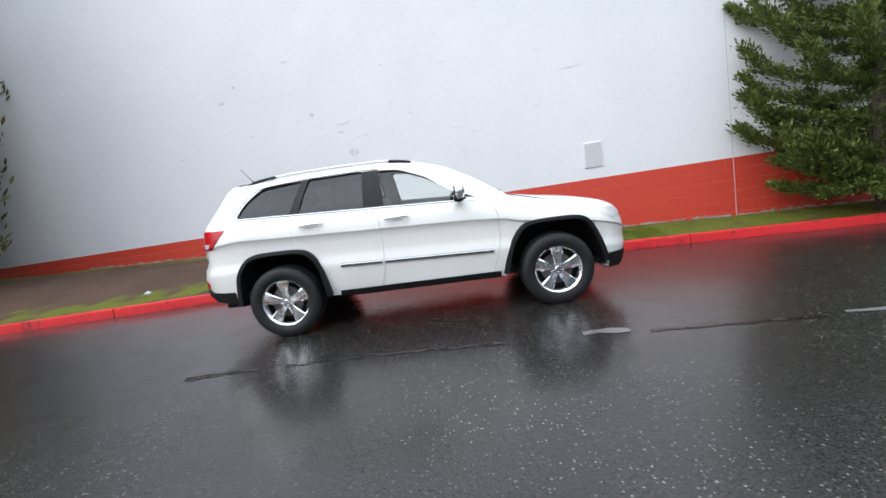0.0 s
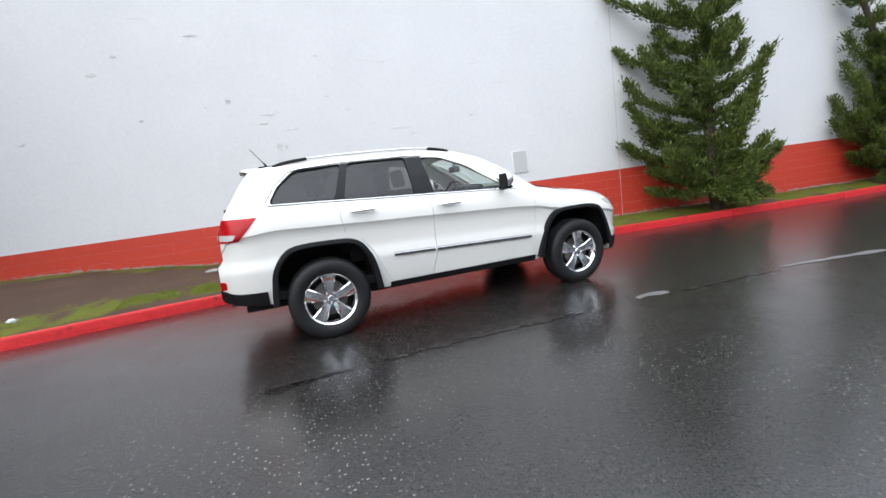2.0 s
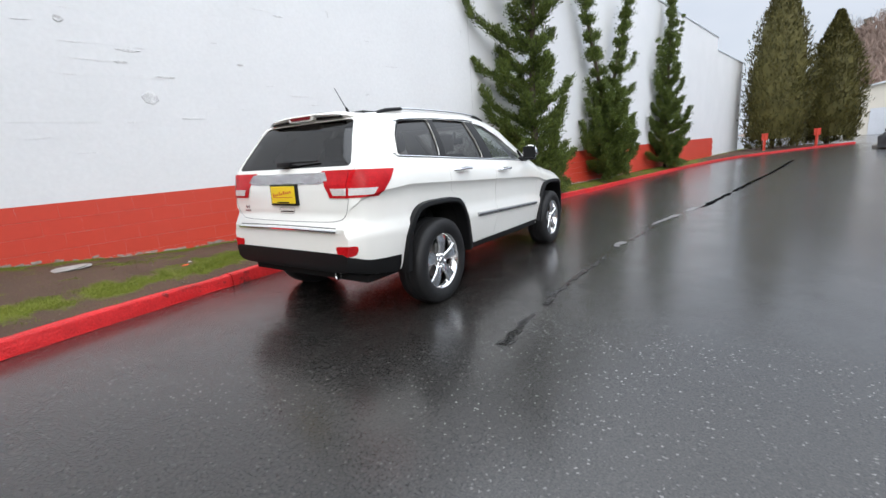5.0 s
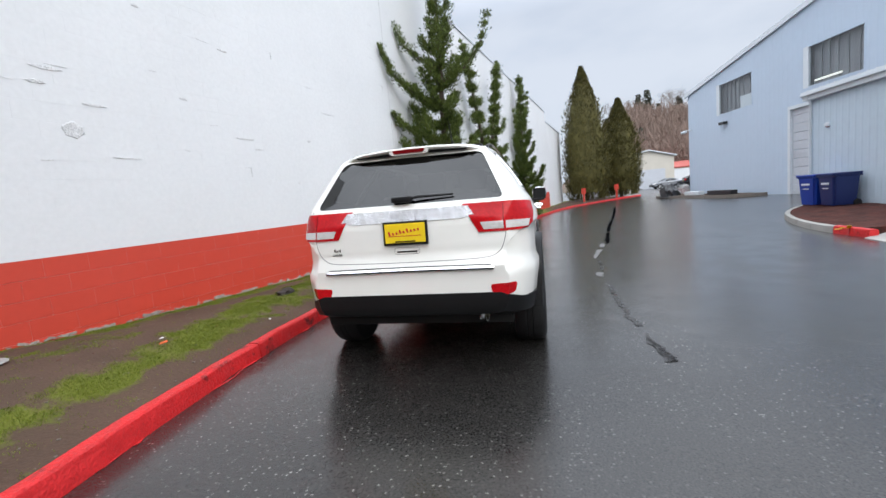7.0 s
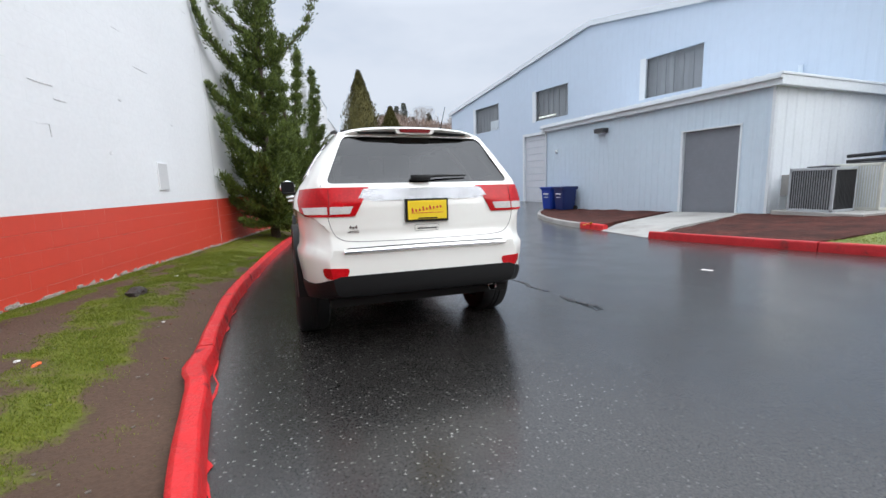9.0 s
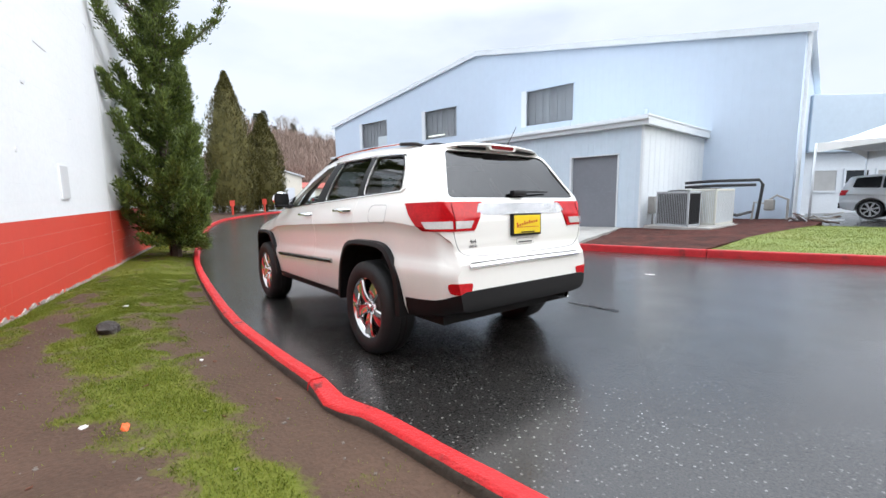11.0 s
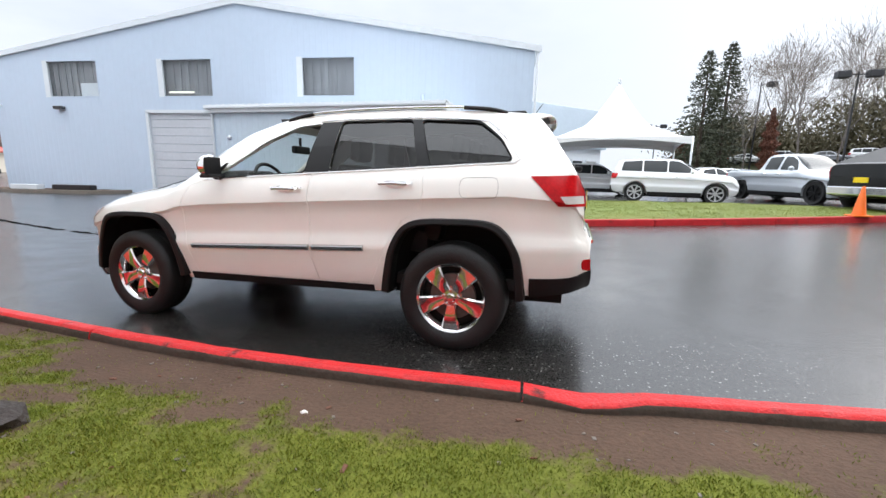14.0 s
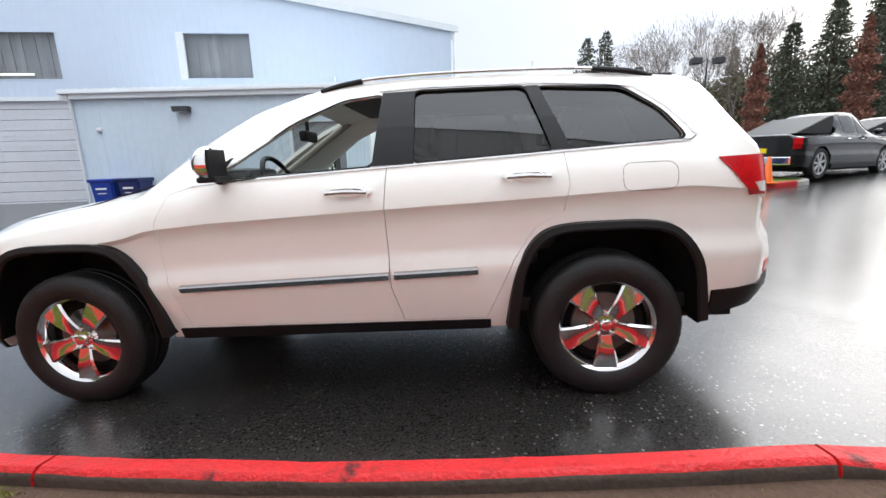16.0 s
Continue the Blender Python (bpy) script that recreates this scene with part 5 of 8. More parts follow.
for a, b in WINS:
    win = part("window", bmesh.new(), M_TRIM, building, "tall steel window hung with strip curtains")
    bm = bmesh.new()
    for x0, z0, x1, z1 in ((a, WZ0, a + 0.05, WZ1), (a + 0.05, WZ0, b - 0.30, WZ0 + 0.05), (a + 0.05, WZ1 - 0.05, b - 0.30, WZ1)):
        box(bm, x0, -0.10, z0, x1, 0.012, z1)
    part("window_frame", bm, M_BLUE_METAL, win)
    bm = bmesh.new()
    box(bm, b - 0.30, -0.10, WZ0, b, 0.010, WZ1)
    part("jamb_panel", bm, M_TRIM, win, "pale jamb panel")
    bm = bmesh.new()
    bm.faces.new([bm.verts.new((u, -0.045, z)) for u, z in ((b - 0.29, WZ0 + 0.04), (a + 0.04, WZ0 + 0.04), (a + 0.04, WZ1 - 0.04), (b - 0.29, WZ1 - 0.04))])
    part("pane", bm, M_PANE, win)
    bm = bmesh.new()
    u, k = a + 0.05, 0
    rng = random.Random(int(a * 100))
    while u < b - 0.1:
        w = rng.uniform(0.16, 0.30)
        box(bm, u, -0.22 - 0.03 * (k % 2), WZ0 - 0.1, min(b, u + w), -0.21 - 0.03 * (k % 2), WZ1 + 0.1)
        u += w * 0.97
        k += 1
    tagged(part("strip_curtain", bm, M_CURTAIN, win, "hanging grey vinyl strips"), kind="stuff")
    if a == WINS[1][0]:
        bm = bmesh.new()
        box(bm, a + 1.2, -0.19, WZ0 + 0.22, b - 0.45, -0.15, WZ0 + 0.30, 0.01)
        part("tube_light", bm, material("lit_tube", (0.95, 0.92, 0.80), 0.5, emit=0.9), win, "lit strip light behind the pane")
    if a == WINS[2][0]:
        bm = bmesh.new()
        box(bm, a + 0.05, -0.20, WZ0 + 0.05, a + 1.25, -0.16, WZ0 + 0.75, 0.01)
        part("pale_board", bm, M_TRIM, win, "pale board leaning inside the pane")
bm = bmesh.new()
for k in range(11):
    z = DOOR[2] + k * 0.42
    box(bm, DOOR[0] + 0.12, -0.16, z, DOOR[1] - 0.12, -0.10, z + 0.405, 0.012)
    box(bm, DOOR[0] + 0.14, -0.15, z + 0.20, DOOR[1] - 0.14, -0.088, z + 0.215)
tagged(part("sectional_door", bm, M_PALE_DOOR, building, "closed pale ribbed sectional door"), kind="stuff")
bm = bmesh.new()
for x0, z0, x1, z1 in ((DOOR[0] - 0.02, -0.4, DOOR[0] + 0.13, 4.2), (DOOR[1] - 0.13, -0.4, DOOR[1] + 0.02, 4.2), (DOOR[0] - 0.02, 4.1, DOOR[1] + 0.02, 4.26)):
    box(bm, x0, -0.16, z0, x1, 0.035, z1)
part("door_frame", bm, M_TRIM, building)


def wall_lamp(m, label):
    ob = thing("wall_lamp", m, label, "lamp", "wall lamps")
    bm = bmesh.new()
    prism(bm, [(-0.22, -0.09), (0.22, -0.09), (0.25, 0.07), (-0.25, 0.07)], 0.0, 0.26)
    part("housing", bm, M_LAMP_BLACK, ob)
    bm = bmesh.new()
    box(bm, -0.19, 0.08, -0.105, 0.19, 0.25, -0.088, 0.005)
    part("lens", bm, M_LENS, ob, "flat dull lens")
    return ob


wall_lamp(BM @ Matrix.Translation((24.9, 0.02, 4.35)), "dark boxy wall lamp on the pale blue warehouse")
cctv = thing("security_camera", BM @ Matrix.Translation((28.6, 0.0, 4.5)), "small white security camera on a bracket", "camera")
bm = bmesh.new()
tube(bm, [(0, 0, 0), (0.1, 0.35, 0.02)], 0.03, 6)
part("bracket", bm, M_TRIM, cctv)
bm = bmesh.new()
tube(bm, [(0.1, 0.3, -0.06), (0.3, 0.62, -0.12)], 0.09, 10)
part("housing", bm, M_TRIM, cctv, smooth=True)
vent = thing("roof_vent_pipe", BM @ Matrix.Translation((5.15, 0.0, 4.4)), "thin grey vent pipe against the warehouse wall", "pipe")
bm = bmesh.new()
tube(bm, [(0, 0.12, -0.9), (0, 0.12, 0.55)], 0.07, 8)
part("pipe", bm, M_SHED, vent, smooth=True)

# ---- lean-to in front of the warehouse ----
SM = Matrix.Translation((2.40, -11.0, 0)) @ Matrix.Rotation(math.atan2(0.0648, 0.9979), 4, "Z")
SL, STOP = 9.55, 3.52
lean = thing("lean_to", SM, "low ribbed pale blue steel lean-to with a white fascia", "building")
RD = (0.80, 2.60, -0.3, 2.66)
part("wall", ribbed_wall(0, SL, -0.4, STOP, [RD], lambda u: STOP, pitch=0.25, rib=0.010), M_SHED, lean)
bm = ribbed_wall(0, 5.9, -0.4, STOP, [], lambda u: STOP, pitch=0.42, rib=0.02)
bmesh.ops.transform(bm, matrix=Matrix.Rotation(math.pi / 2, 4, "Z") @ Matrix.Translation((-5.9, 0, 0)), verts=bm.verts)
part("end_wall", bm, M_TRIM, lean, "cream ribbed end wall")
bm = bmesh.new()
box(bm, SL - 0.08, -4.6, -0.4, SL, -0.02, STOP)
part("far_end_wall", bm, M_SHED, lean)
bm = bmesh.new()
box(bm, -0.22, -5.9, STOP + 0.22, SL + 0.2, 0.2, STOP + 0.27)
u = -0.2
while u < SL + 0.15:
    box(bm, u, -5.9, STOP + 0.265, u + 0.07, 0.20, STOP + 0.288)
    u += 0.3
tagged(part("roof", bm, M_TRIM, lean, "ribbed white metal roof"), kind="stuff")
bm = bmesh.new()
box(bm, -0.2, 0.03, STOP - 0.03, SL + 0.18, 0.16, STOP + 0.22, 0.015)
box(bm, -0.2, -5.8, STOP - 0.03, -0.04, 0.03, STOP + 0.22, 0.015)
box(bm, -0.2, 0.16, STOP + 0.12, SL + 0.18, 0.24, STOP + 0.215, 0.015)
part("fascia", bm, M_TRIM, lean, "white fascia and gutter")
bm = bmesh.new()
tube(bm, [(SL - 0.06, 0.18, STOP + 0.1), (SL - 0.06, 0.06, STOP - 0.15), (SL - 0.06, 0.06, -0.1)], 0.045, 8)
part("downpipe", bm, M_TRIM, lean, smooth=True)
bm = bmesh.new()
box(bm, 0.0, -0.02, -0.4, 0.07, 0.03, STOP)
part("corner_trim", bm, M_TRIM, lean)
bm = bmesh.new()
for k in range(30):
    z = -0.2 + k * 0.095
    box(bm, RD[0] + 0.03, -0.10, z, RD[1] - 0.03, -0.08 + 0.002 * (k % 2), z + 0.0945)
tagged(part("roller_door", bm, M_GREY_DOOR, lean, "closed dark grey roller door"), kind="stuff")
bm = bmesh.new()
for x0, z0, x1, z1 in ((RD[0] - 0.02, -0.3, RD[0] + 0.03, 2.68), (RD[1] - 0.05, -0.3, RD[1] + 0.03, 2.68), (RD[0] - 0.02, 2.64, RD[1] + 0.03, 2.68)):
    box(bm, x0, -0.10, z0, x1, 0.03, z1)
part("door_frame", bm, M_TRIM, lean)
wall_lamp(SM @ Matrix.Translation((5.95, 0.02, 3.12)), "dark boxy wall lamp on the lean-to")
dome = thing("dome_sensor", SM @ Matrix.Translation((8.75, 0.03, 2.55)), "small white dome sensor on the lean-to wall", "sensor")
bm = bmesh.new()
bmesh.ops.create_uvsphere(bm, u_segments=12, v_segments=8, radius=0.09)
part("dome", bm, M_TRIM, dome, smooth=True)

# ---- beds, far kerbs, lawn ----
FAR_KERB = spline([(1.75, -6.28), (0.3, -6.46), (-1.4, -6.70), (-3.2, -7.08), (-5.0, -7.52), (-6.4, -7.92), (-8.2, -8.48), (-9.7, -8.98)], 8)
M_OLD_RED = material("old_red_kerb_paint", (0.40, 0.014, 0.018), 0.5, spec=0.3, vary=0.25, scale=8, fine=50, bump=0.4, second=(0.15, 0.02, 0.018), cover=0.36, sharp=0.06)
kerb_run("kerb", FAR_KERB, M_OLD_RED, "red-painted kerb edging the lawn", h=0.15, inward=1, joint=2.8)
kerb_run("kerb", spline([(-9.7, -8.98), (-10.2, -9.25), (-10.35, -9.7), (-10.2, -10.3), (-9.9, -11.0)], 6), M_CONCRETE, "grey concrete kerb end with no paint", h=0.14, inward=1, joint=9)
kerb_run("kerb", spline([(4.75, -6.80), (4.2, -6.74), (3.65, -6.70)], 4), M_RED_KERB, "short red kerb lengths tied with yellow tape", h=0.15, inward=1, joint=0.55)
kerb_run("kerb", spline([(11.9, -10.25), (11.2, -9.7), (10.4, -9.0), (9.2, -8.2), (7.6, -7.5), (6.0, -7.02), (4.75, -6.80)], 6), M_CONCRETE, "grey concrete kerb round the bark bed", h=0.14, inward=1, joint=2.2)
tape = thing("warning_tape", Matrix.Translation((4.13, -6.72, grade(4.1, -6.7))), "crumpled yellow warning tape on the kerb", "tape")
bm = bmesh.new()
for k in range(6):
    a = Vector((0.16 - 0.05 * k, 0.10 - 0.06 * k, 0.165 - 0.02 * abs(k - 2)))
    box(bm, -0.035, -0.05, -0.002, 0.035, 0.05, 0.002, 0, Matrix.Translation(a) @ Matrix.Rotation(0.5 * k, 4, "Z") @ Matrix.Rotation(0.3 * (k % 3), 4, "X"))
part("tape_strip", bm, M_PLATE, tape)


def bed(name, outline, mat, label, category, lift=0.09, bumpy=0.03, cell=0.35):
    """A raised bed filled to the kerb: a fine grid inside an outline."""
    xs, ys = [p[0] for p in outline], [p[1] for p in outline]

    def inside(x, y):
        hit = False
        for (xa, ya), (xb, yb) in zip(outline, outline[1:] + outline[:1]):
            if (ya > y) != (yb > y) and x < (xb - xa) * (y - ya) / (yb - ya) + xa:
                hit = not hit
        return hit
    bm = bmesh.new()
    face = bm.faces.new([bm.verts.new((x, y, 0)) for x, y in outline])
    x = min(xs)
    while x < max(xs):
        bmesh.ops.bisect_plane(bm, geom=bm.verts[:] + bm.edges[:] + bm.faces[:], plane_co=(x, 0, 0), plane_no=(1, 0, 0))
        x += cell
    y = min(ys)
    while y < max(ys):
        bmesh.ops.bisect_plane(bm, geom=bm.verts[:] + bm.edges[:] + bm.faces[:], plane_co=(0, y, 0), plane_no=(0, 1, 0))
        y += cell
    for v in bm.verts:
        v.co.z = grade(v.co.x, v.co.y) + (lift(v.co.y) if callable(lift) else lift) + bumpy * noise.noise((v.co.x * 1.5, v.co.y * 1.5, 2))
    # the filling goes down to the ground along its border
    got = bmesh.ops.extrude_edge_only(bm, edges=[e for e in bm.edges if e.is_boundary])
    for v in got["geom"]:
        if isinstance(v, bmesh.types.BMVert):
            v.co.z -= 0.2
    bmesh.ops.recalc_face_normals(bm, faces=bm.faces)
    if sum(f.normal.z for f in bm.faces) < 0:
        bmesh.ops.reverse_faces(bm, faces=bm.faces)
    return tagged(part(name, bm, mat, smooth=True), label, category, kind="structure")


def offset_line(pts, d):
    out = []
    for i, p in enumerate(pts):
        t = (pts[min(i + 1, len(pts) - 1)] - pts[max(i - 1, 0)]).normalized()
        out.append((p.x + -t.y * d, p.y + t.x * d))
    return out


near = offset_line(FAR_KERB, 0.13)
LAWN = [p for p in near if p[0] < -1.0] + [(-10.1, -9.3), (-10.25, -9.75), (-10.05, -10.4), (-9.8, -11.0), (-7.5, -12.0), (-4.0, -12.6), (-1.6, -12.9), (-1.1, -9.5)]
lawn = bed("lawn", LAWN, M_LAWN, "short wet yellow-green lawn beside the drive", "lawn", lift=0.13)
MULCH = [(1.55, -6.5)] + [p for p in near if -1.0 <= p[0] < 1.6] + [(-1.1, -9.5), (-1.6, -12.9), (-1.3, -15.5), (-0.4, -17.0), (2.2, -16.6), (2.35, -11.0), (2.9, -10.93)]
bed("bark_bed", MULCH, M_MULCH, "dark red bark mulch bed", "mulch", lift=0.12, bumpy=0.05)
MULCH2 = [(4.05, -6.85), (4.75, -6.95), (6.0, -7.16), (7.6, -7.64), (9.2, -8.33), (10.4, -9.12), (11.2, -9.82), (11.9, -10.4), (5.2, -10.8)]
bed("bark_bed", MULCH2, M_MULCH, "dark red bark mulch bed in front of the lean-to", "mulch", lift=0.12, bumpy=0.05)
bed("walkway", [(1.85, -6.32), (3.62, -6.62), (5.15, -10.84), (2.95, -10.96)], M_CONCRETE, "pale concrete walkway to the roller door", "walkway", lift=lambda y: 0.012 + 0.105 * smoothstep(-6.5, -7.6, y), bumpy=0.0, cell=0.4)
bed("planter_bed", [(20.6, -13.2), (20.9, -11.9), (24.5, -11.1), (30.0, -10.4), (31.2, -10.9), (30.6, -11.6)], M_DIRT, "dark planter strip against the warehouse", "planter", lift=0.14)
kerb_run("kerb", spline([(31.6, -10.9), (30.0, -10.2), (27, -10.65), (24.5, -11.0), (21.0, -11.8), (20.4, -13.1)], 5), M_STEM, "dark old kerb round the planter strip", h=0.16, inward=1, joint=3)

# ---- cooling units and pipes beside the lean-to ----
slab = thing("concrete_pad", Matrix.Translation((1.2, -12.1, grade(1.2, -12.1) + 0.10)), "pale concrete pad under the cooling units", "slab")
bm = bmesh.new()
box(bm, -0.95, -1.6, -0.2, 0.95, 1.35, 0.07, 0.015)
part("pad", bm, M_CONCRETE, slab)


def cooling_unit(at, size, label, mats):
    ob = thing("cooling_unit", Matrix.Translation(at), label, "air conditioner", "cooling units")
    w, d, h = size
    bm = bmesh.new()
    box(bm, -w / 2 + 0.02, -d / 2 + 0.02, 0.06, w / 2 - 0.02, d / 2 - 0.02, h - 0.05)
    part("coil", bm, mats[0], ob)
    bm = bmesh.new()
    for x in (-w / 2, w / 2 - 0.05):
        for y in (-d / 2, d / 2 - 0.05):
            box(bm, x, y, 0, x + 0.05, y + 0.05, h)
    box(bm, -w / 2, -d / 2, h - 0.07, w / 2, d / 2, h, 0.015)
    box(bm, -w / 2, -d / 2, 0.0, w / 2, d / 2, 0.07, 0.01)
    part("casing", bm, mats[1], ob)
    bm = bmesh.new()
    k = -w / 2 + 0.07
    while k < w / 2 - 0.05:
        box(bm, k, d / 2 - 0.012, 0.07, k + 0.012, d / 2 + 0.006, h - 0.07)
        k += 0.05
    k = -d / 2 + 0.07
    while k < d / 2 - 0.05:
        box(bm, -w / 2 - 0.006, k, 0.07, -w / 2 + 0.012, k + 0.012, h - 0.07)
        k += 0.05
    tagged(part("grille", bm, mats[2], ob, "upright grille fins"), kind="stuff")
    bm = bmesh.new()
    lathe(bm, [(min(w, d) * 0.36, 0), (min(w, d) * 0.36, 0.03), (min(w, d) * 0.32, 0.03), (0.05, 0.05), (0.001, 0.05)], 24, Matrix.Translation((0, 0, h)))
    part("fan_guard", bm, M_BLACK_METAL, ob)
    return ob


pad = grade(1.2, -12) + 0.17
cooling_unit((1.35, -11.25, pad), (0.95, 0.85, 1.05), "grey slatted cooling unit on a concrete pad", (M_AC_GREY, M_AC_GREY, M_BLACK_METAL))
cooling_unit((1.15, -12.75, pad), (1.15, 1.5, 1.12), "cream cooling unit with pipework on a concrete pad", (M_AC_WHITE, M_AC_WHITE, M_TRIM))
pipes = thing("pipe_rack", Matrix.Translation((0.9, -14.2, pad - 0.1)), "black insulated pipe run on a post by the warehouse", "pipes")
for k, pts in enumerate(([(1.45, 0.1, 1.45), (0.6, 0.0, 1.50), (-0.75, -0.1, 1.50), (-0.85, -0.1, 1.35), (-0.75, -0.1, 0.2)], [(1.45, 0.1, 1.30), (0.5, 0.0, 1.34), (-0.68, -0.05, 1.34)], [(0.2, 1.0, 0.55), (-0.4, 0.6, 0.35), (-0.6, 0.0, 0.45)])):
    bm = bmesh.new()
    tube(bm, pts, 0.05, 8)
    part("pipe", bm, M_BLACK_METAL, pipes, smooth=True)
for k in range(2):
    box_m = thing("meter_box", SM @ Matrix.Translation((-0.12, -0.65 - 0.75 * k, 0.95 + 0.05 * k)), "small grey electric box on the end wall", "meter box", "meter boxes")
    bm = bmesh.new()
    box(bm, -0.10, -0.16, -0.28, 0.12, 0.16, 0.28, 0.01)
    part("casing", bm, M_CONCRETE, box_m)
    bm = bmesh.new()
    tube(bm, [(0, 0, -0.28), (0, 0, -1.2)], 0.025, 6)
    part("conduit", bm, M_CONCRETE, box_m)
meter = thing("gas_meter", Matrix.Translation((0.35, -16.35, grade(0.4, -16.3) + 0.1)), "grey gas meter with bent pipes at the warehouse wall", "gas meter")
bm = bmesh.new()
box(bm, -0.15, -0.1, 0.35, 0.15, 0.15, 0.75, 0.05)
part("meter_body", bm, M_CONCRETE, meter)
bm = bmesh.new()
tube(bm, [(-0.55, 0.1, 0.0), (-0.55, 0.1, 0.75), (-0.2, 0.05, 0.9), (0.0, 0.0, 0.75)], 0.04, 8)
tube(bm, [(0.1, 0.05, 0.6), (0.45, 0.1, 0.65), (0.5, 0.1, 0.0)], 0.035, 8)
part("pipe", bm, M_CONCRETE, meter, smooth=True)
heap = thing("scrap_heap", Matrix.Translation((-1.0, -15.6, grade(-1, -15.6) + 0.02)), "heap of pale offcuts and twigs by the corner", "debris")
rng = random.Random(5)
for k in range(16):
    bm = bmesh.new()
    box(bm, -rng.uniform(0.15, 0.4), -0.04, -0.015, rng.uniform(0.15, 0.4), 0.04, 0.015, 0, Matrix.Translation((rng.uniform(-0.6, 0.5), rng.uniform(-0.6, 0.5), rng.uniform(0.08, 0.32))) @ Euler((rng.uniform(-0.4, 0.4), rng.uniform(-0.5, 0.5), rng.uniform(0, 3))).to_matrix().to_4x4())
    part("offcut", bm, rng.choice((M_TRIM, M_RUSTY, M_CONCRETE)), heap)


def bin_thing(at, turn, mat, label):
    ob = thing("recycling_bin", Matrix.Translation(at) @ Matrix.Rotation(turn, 4, "Z"), label, "bin", "recycling bins")
    bm = bmesh.new()
    rows = []
    for z, w, d in ((0.05, 0.29, 0.30), (0.4, 0.32, 0.33), (0.90, 0.345, 0.36), (0.92, 0.365, 0.38), (0.95, 0.365, 0.38)):
        rows.append([bm.verts.new((x * w, y * d, z)) for x, y in ((-1, -1), (1, -1), (1, 1), (-1, 1))])
    for p, q in zip(rows, rows[1:]):
        for i in range(4):
            bm.faces.new((p[i], p[(i + 1) % 4], q[(i + 1) % 4], q[i]))
    bm.faces.new(rows[0][::-1])
    bm.faces.new(rows[-1])
    bmesh.ops.bevel(bm, geom=[e for e in bm.edges if abs(e.verts[0].co.z - e.verts[1].co.z) > 0.1], offset=0.06, segments=3, affect="EDGES")
    part("body", bm, mat, ob, smooth=True)
    bm = bmesh.new()
    box(bm, -0.37, -0.39, 0.95, 0.37, 0.40, 1.01, 0.025)
    part("lid", bm, mat, ob)
    bm = bmesh.new()
    tube(bm, [(-0.3, -0.41, 0.9), (0.3, -0.41, 0.9)], 0.02, 8)
    part("handle", bm, mat, ob)
    for x in (-0.3, 0.3):
        bm = bmesh.new()
        lathe(bm, [(0.001, -0.03), (0.1, -0.03), (0.11, 0), (0.1, 0.03), (0.001, 0.03)], 14, Matrix.Translation((x, -0.3, 0.1)) @ Matrix.Rotation(math.pi / 2, 4, "Y"))
        part("wheel", bm, M_TYRE, ob)
    bm = bmesh.new()
    box(bm, -0.16, 0.362, 0.68, 0.16, 0.372, 0.74, 0.0)
    box(bm, -0.12, 0.352, 0.55, 0.12, 0.362, 0.58, 0.0)
    part("print", bm, M_TRIM, ob, "white printed bars")
    return ob


bin_thing((10.75, -9.92, grade(10.7, -9.9) + 0.10), 0.15, M_BLUE_BIN, "bright blue wheeled recycling bin by the lean-to")
bin_thing((9.88, -9.98, grade(9.9, -10) + 0.10), 0.05, M_DARK_BLUE_BIN, "dark blue wheeled recycling bin by the lean-to")

# planter clutter
tarp = thing("tarpaulin_heap", Matrix.Translation((28.8, -10.75, grade(28.8, -10.8) + 0.12)), "dark tarpaulin heap tied down in the planter strip", "tarpaulin")
bm = bmesh.new()
bmesh.ops.create_icosphere(bm, subdivisions=3, radius=1.0)
for v in bm.verts:
    k = 1 + 0.35 * noise.noise(v.co * 2.1)
    v.co = Vector((v.co.x * 0.95 * k, v.co.y * 0.6 * k, max(-0.05, v.co.z * 0.85 * k)))
part("sheet", bm, M_BLACK_METAL, tarp, smooth=True)
for x, y, l, lab in ((25.5, -11.3, 1.6, "pale offcut plank lying in the planter strip"), (22.9, -11.9, 2.2, "dark plank stack lying in the planter strip")):
    ob = thing("plank", Matrix.Translation((x, y, grade(x, y) + 0.16)) @ Matrix.Rotation(0.2, 4, "Z"), lab, "plank", "planks")
    bm = bmesh.new()
    box(bm, -l / 2, -0.2, 0, l / 2, 0.2, 0.25, 0.03)
    part("board", bm, M_TRIM if l < 2 else M_BLACK_METAL, ob)

# ---- low office wing, garage and far sheds ----
wing = thing("office_wing", Matrix.Translation((1.35, -25.15, 0.1)) @ Matrix.Rotation(radians(50.3), 4, "Z"), "grey-blue flat-roofed office wing with a row of windows", "building")
bm = bmesh.new()
box(bm, -8.4, -10, -0.2, 0, 0, 3.15)
part("wall", bm, M_TRIM, wing)
bm = bmesh.new()
box(bm, -8.6, -10.2, 3.15, 0.1, 0.35, 5.9, 0.04)
part("parapet", bm, M_SHED, wing, "tall plain blue parapet")
M_DARK_PANE = material("dark_far_glass", (0.03, 0.035, 0.04), 0.08, vary=0.3, scale=0.8)
M_BLIND = material("pale_window_blind", (0.42, 0.42, 0.41), 0.5, vary=0.15, scale=2)
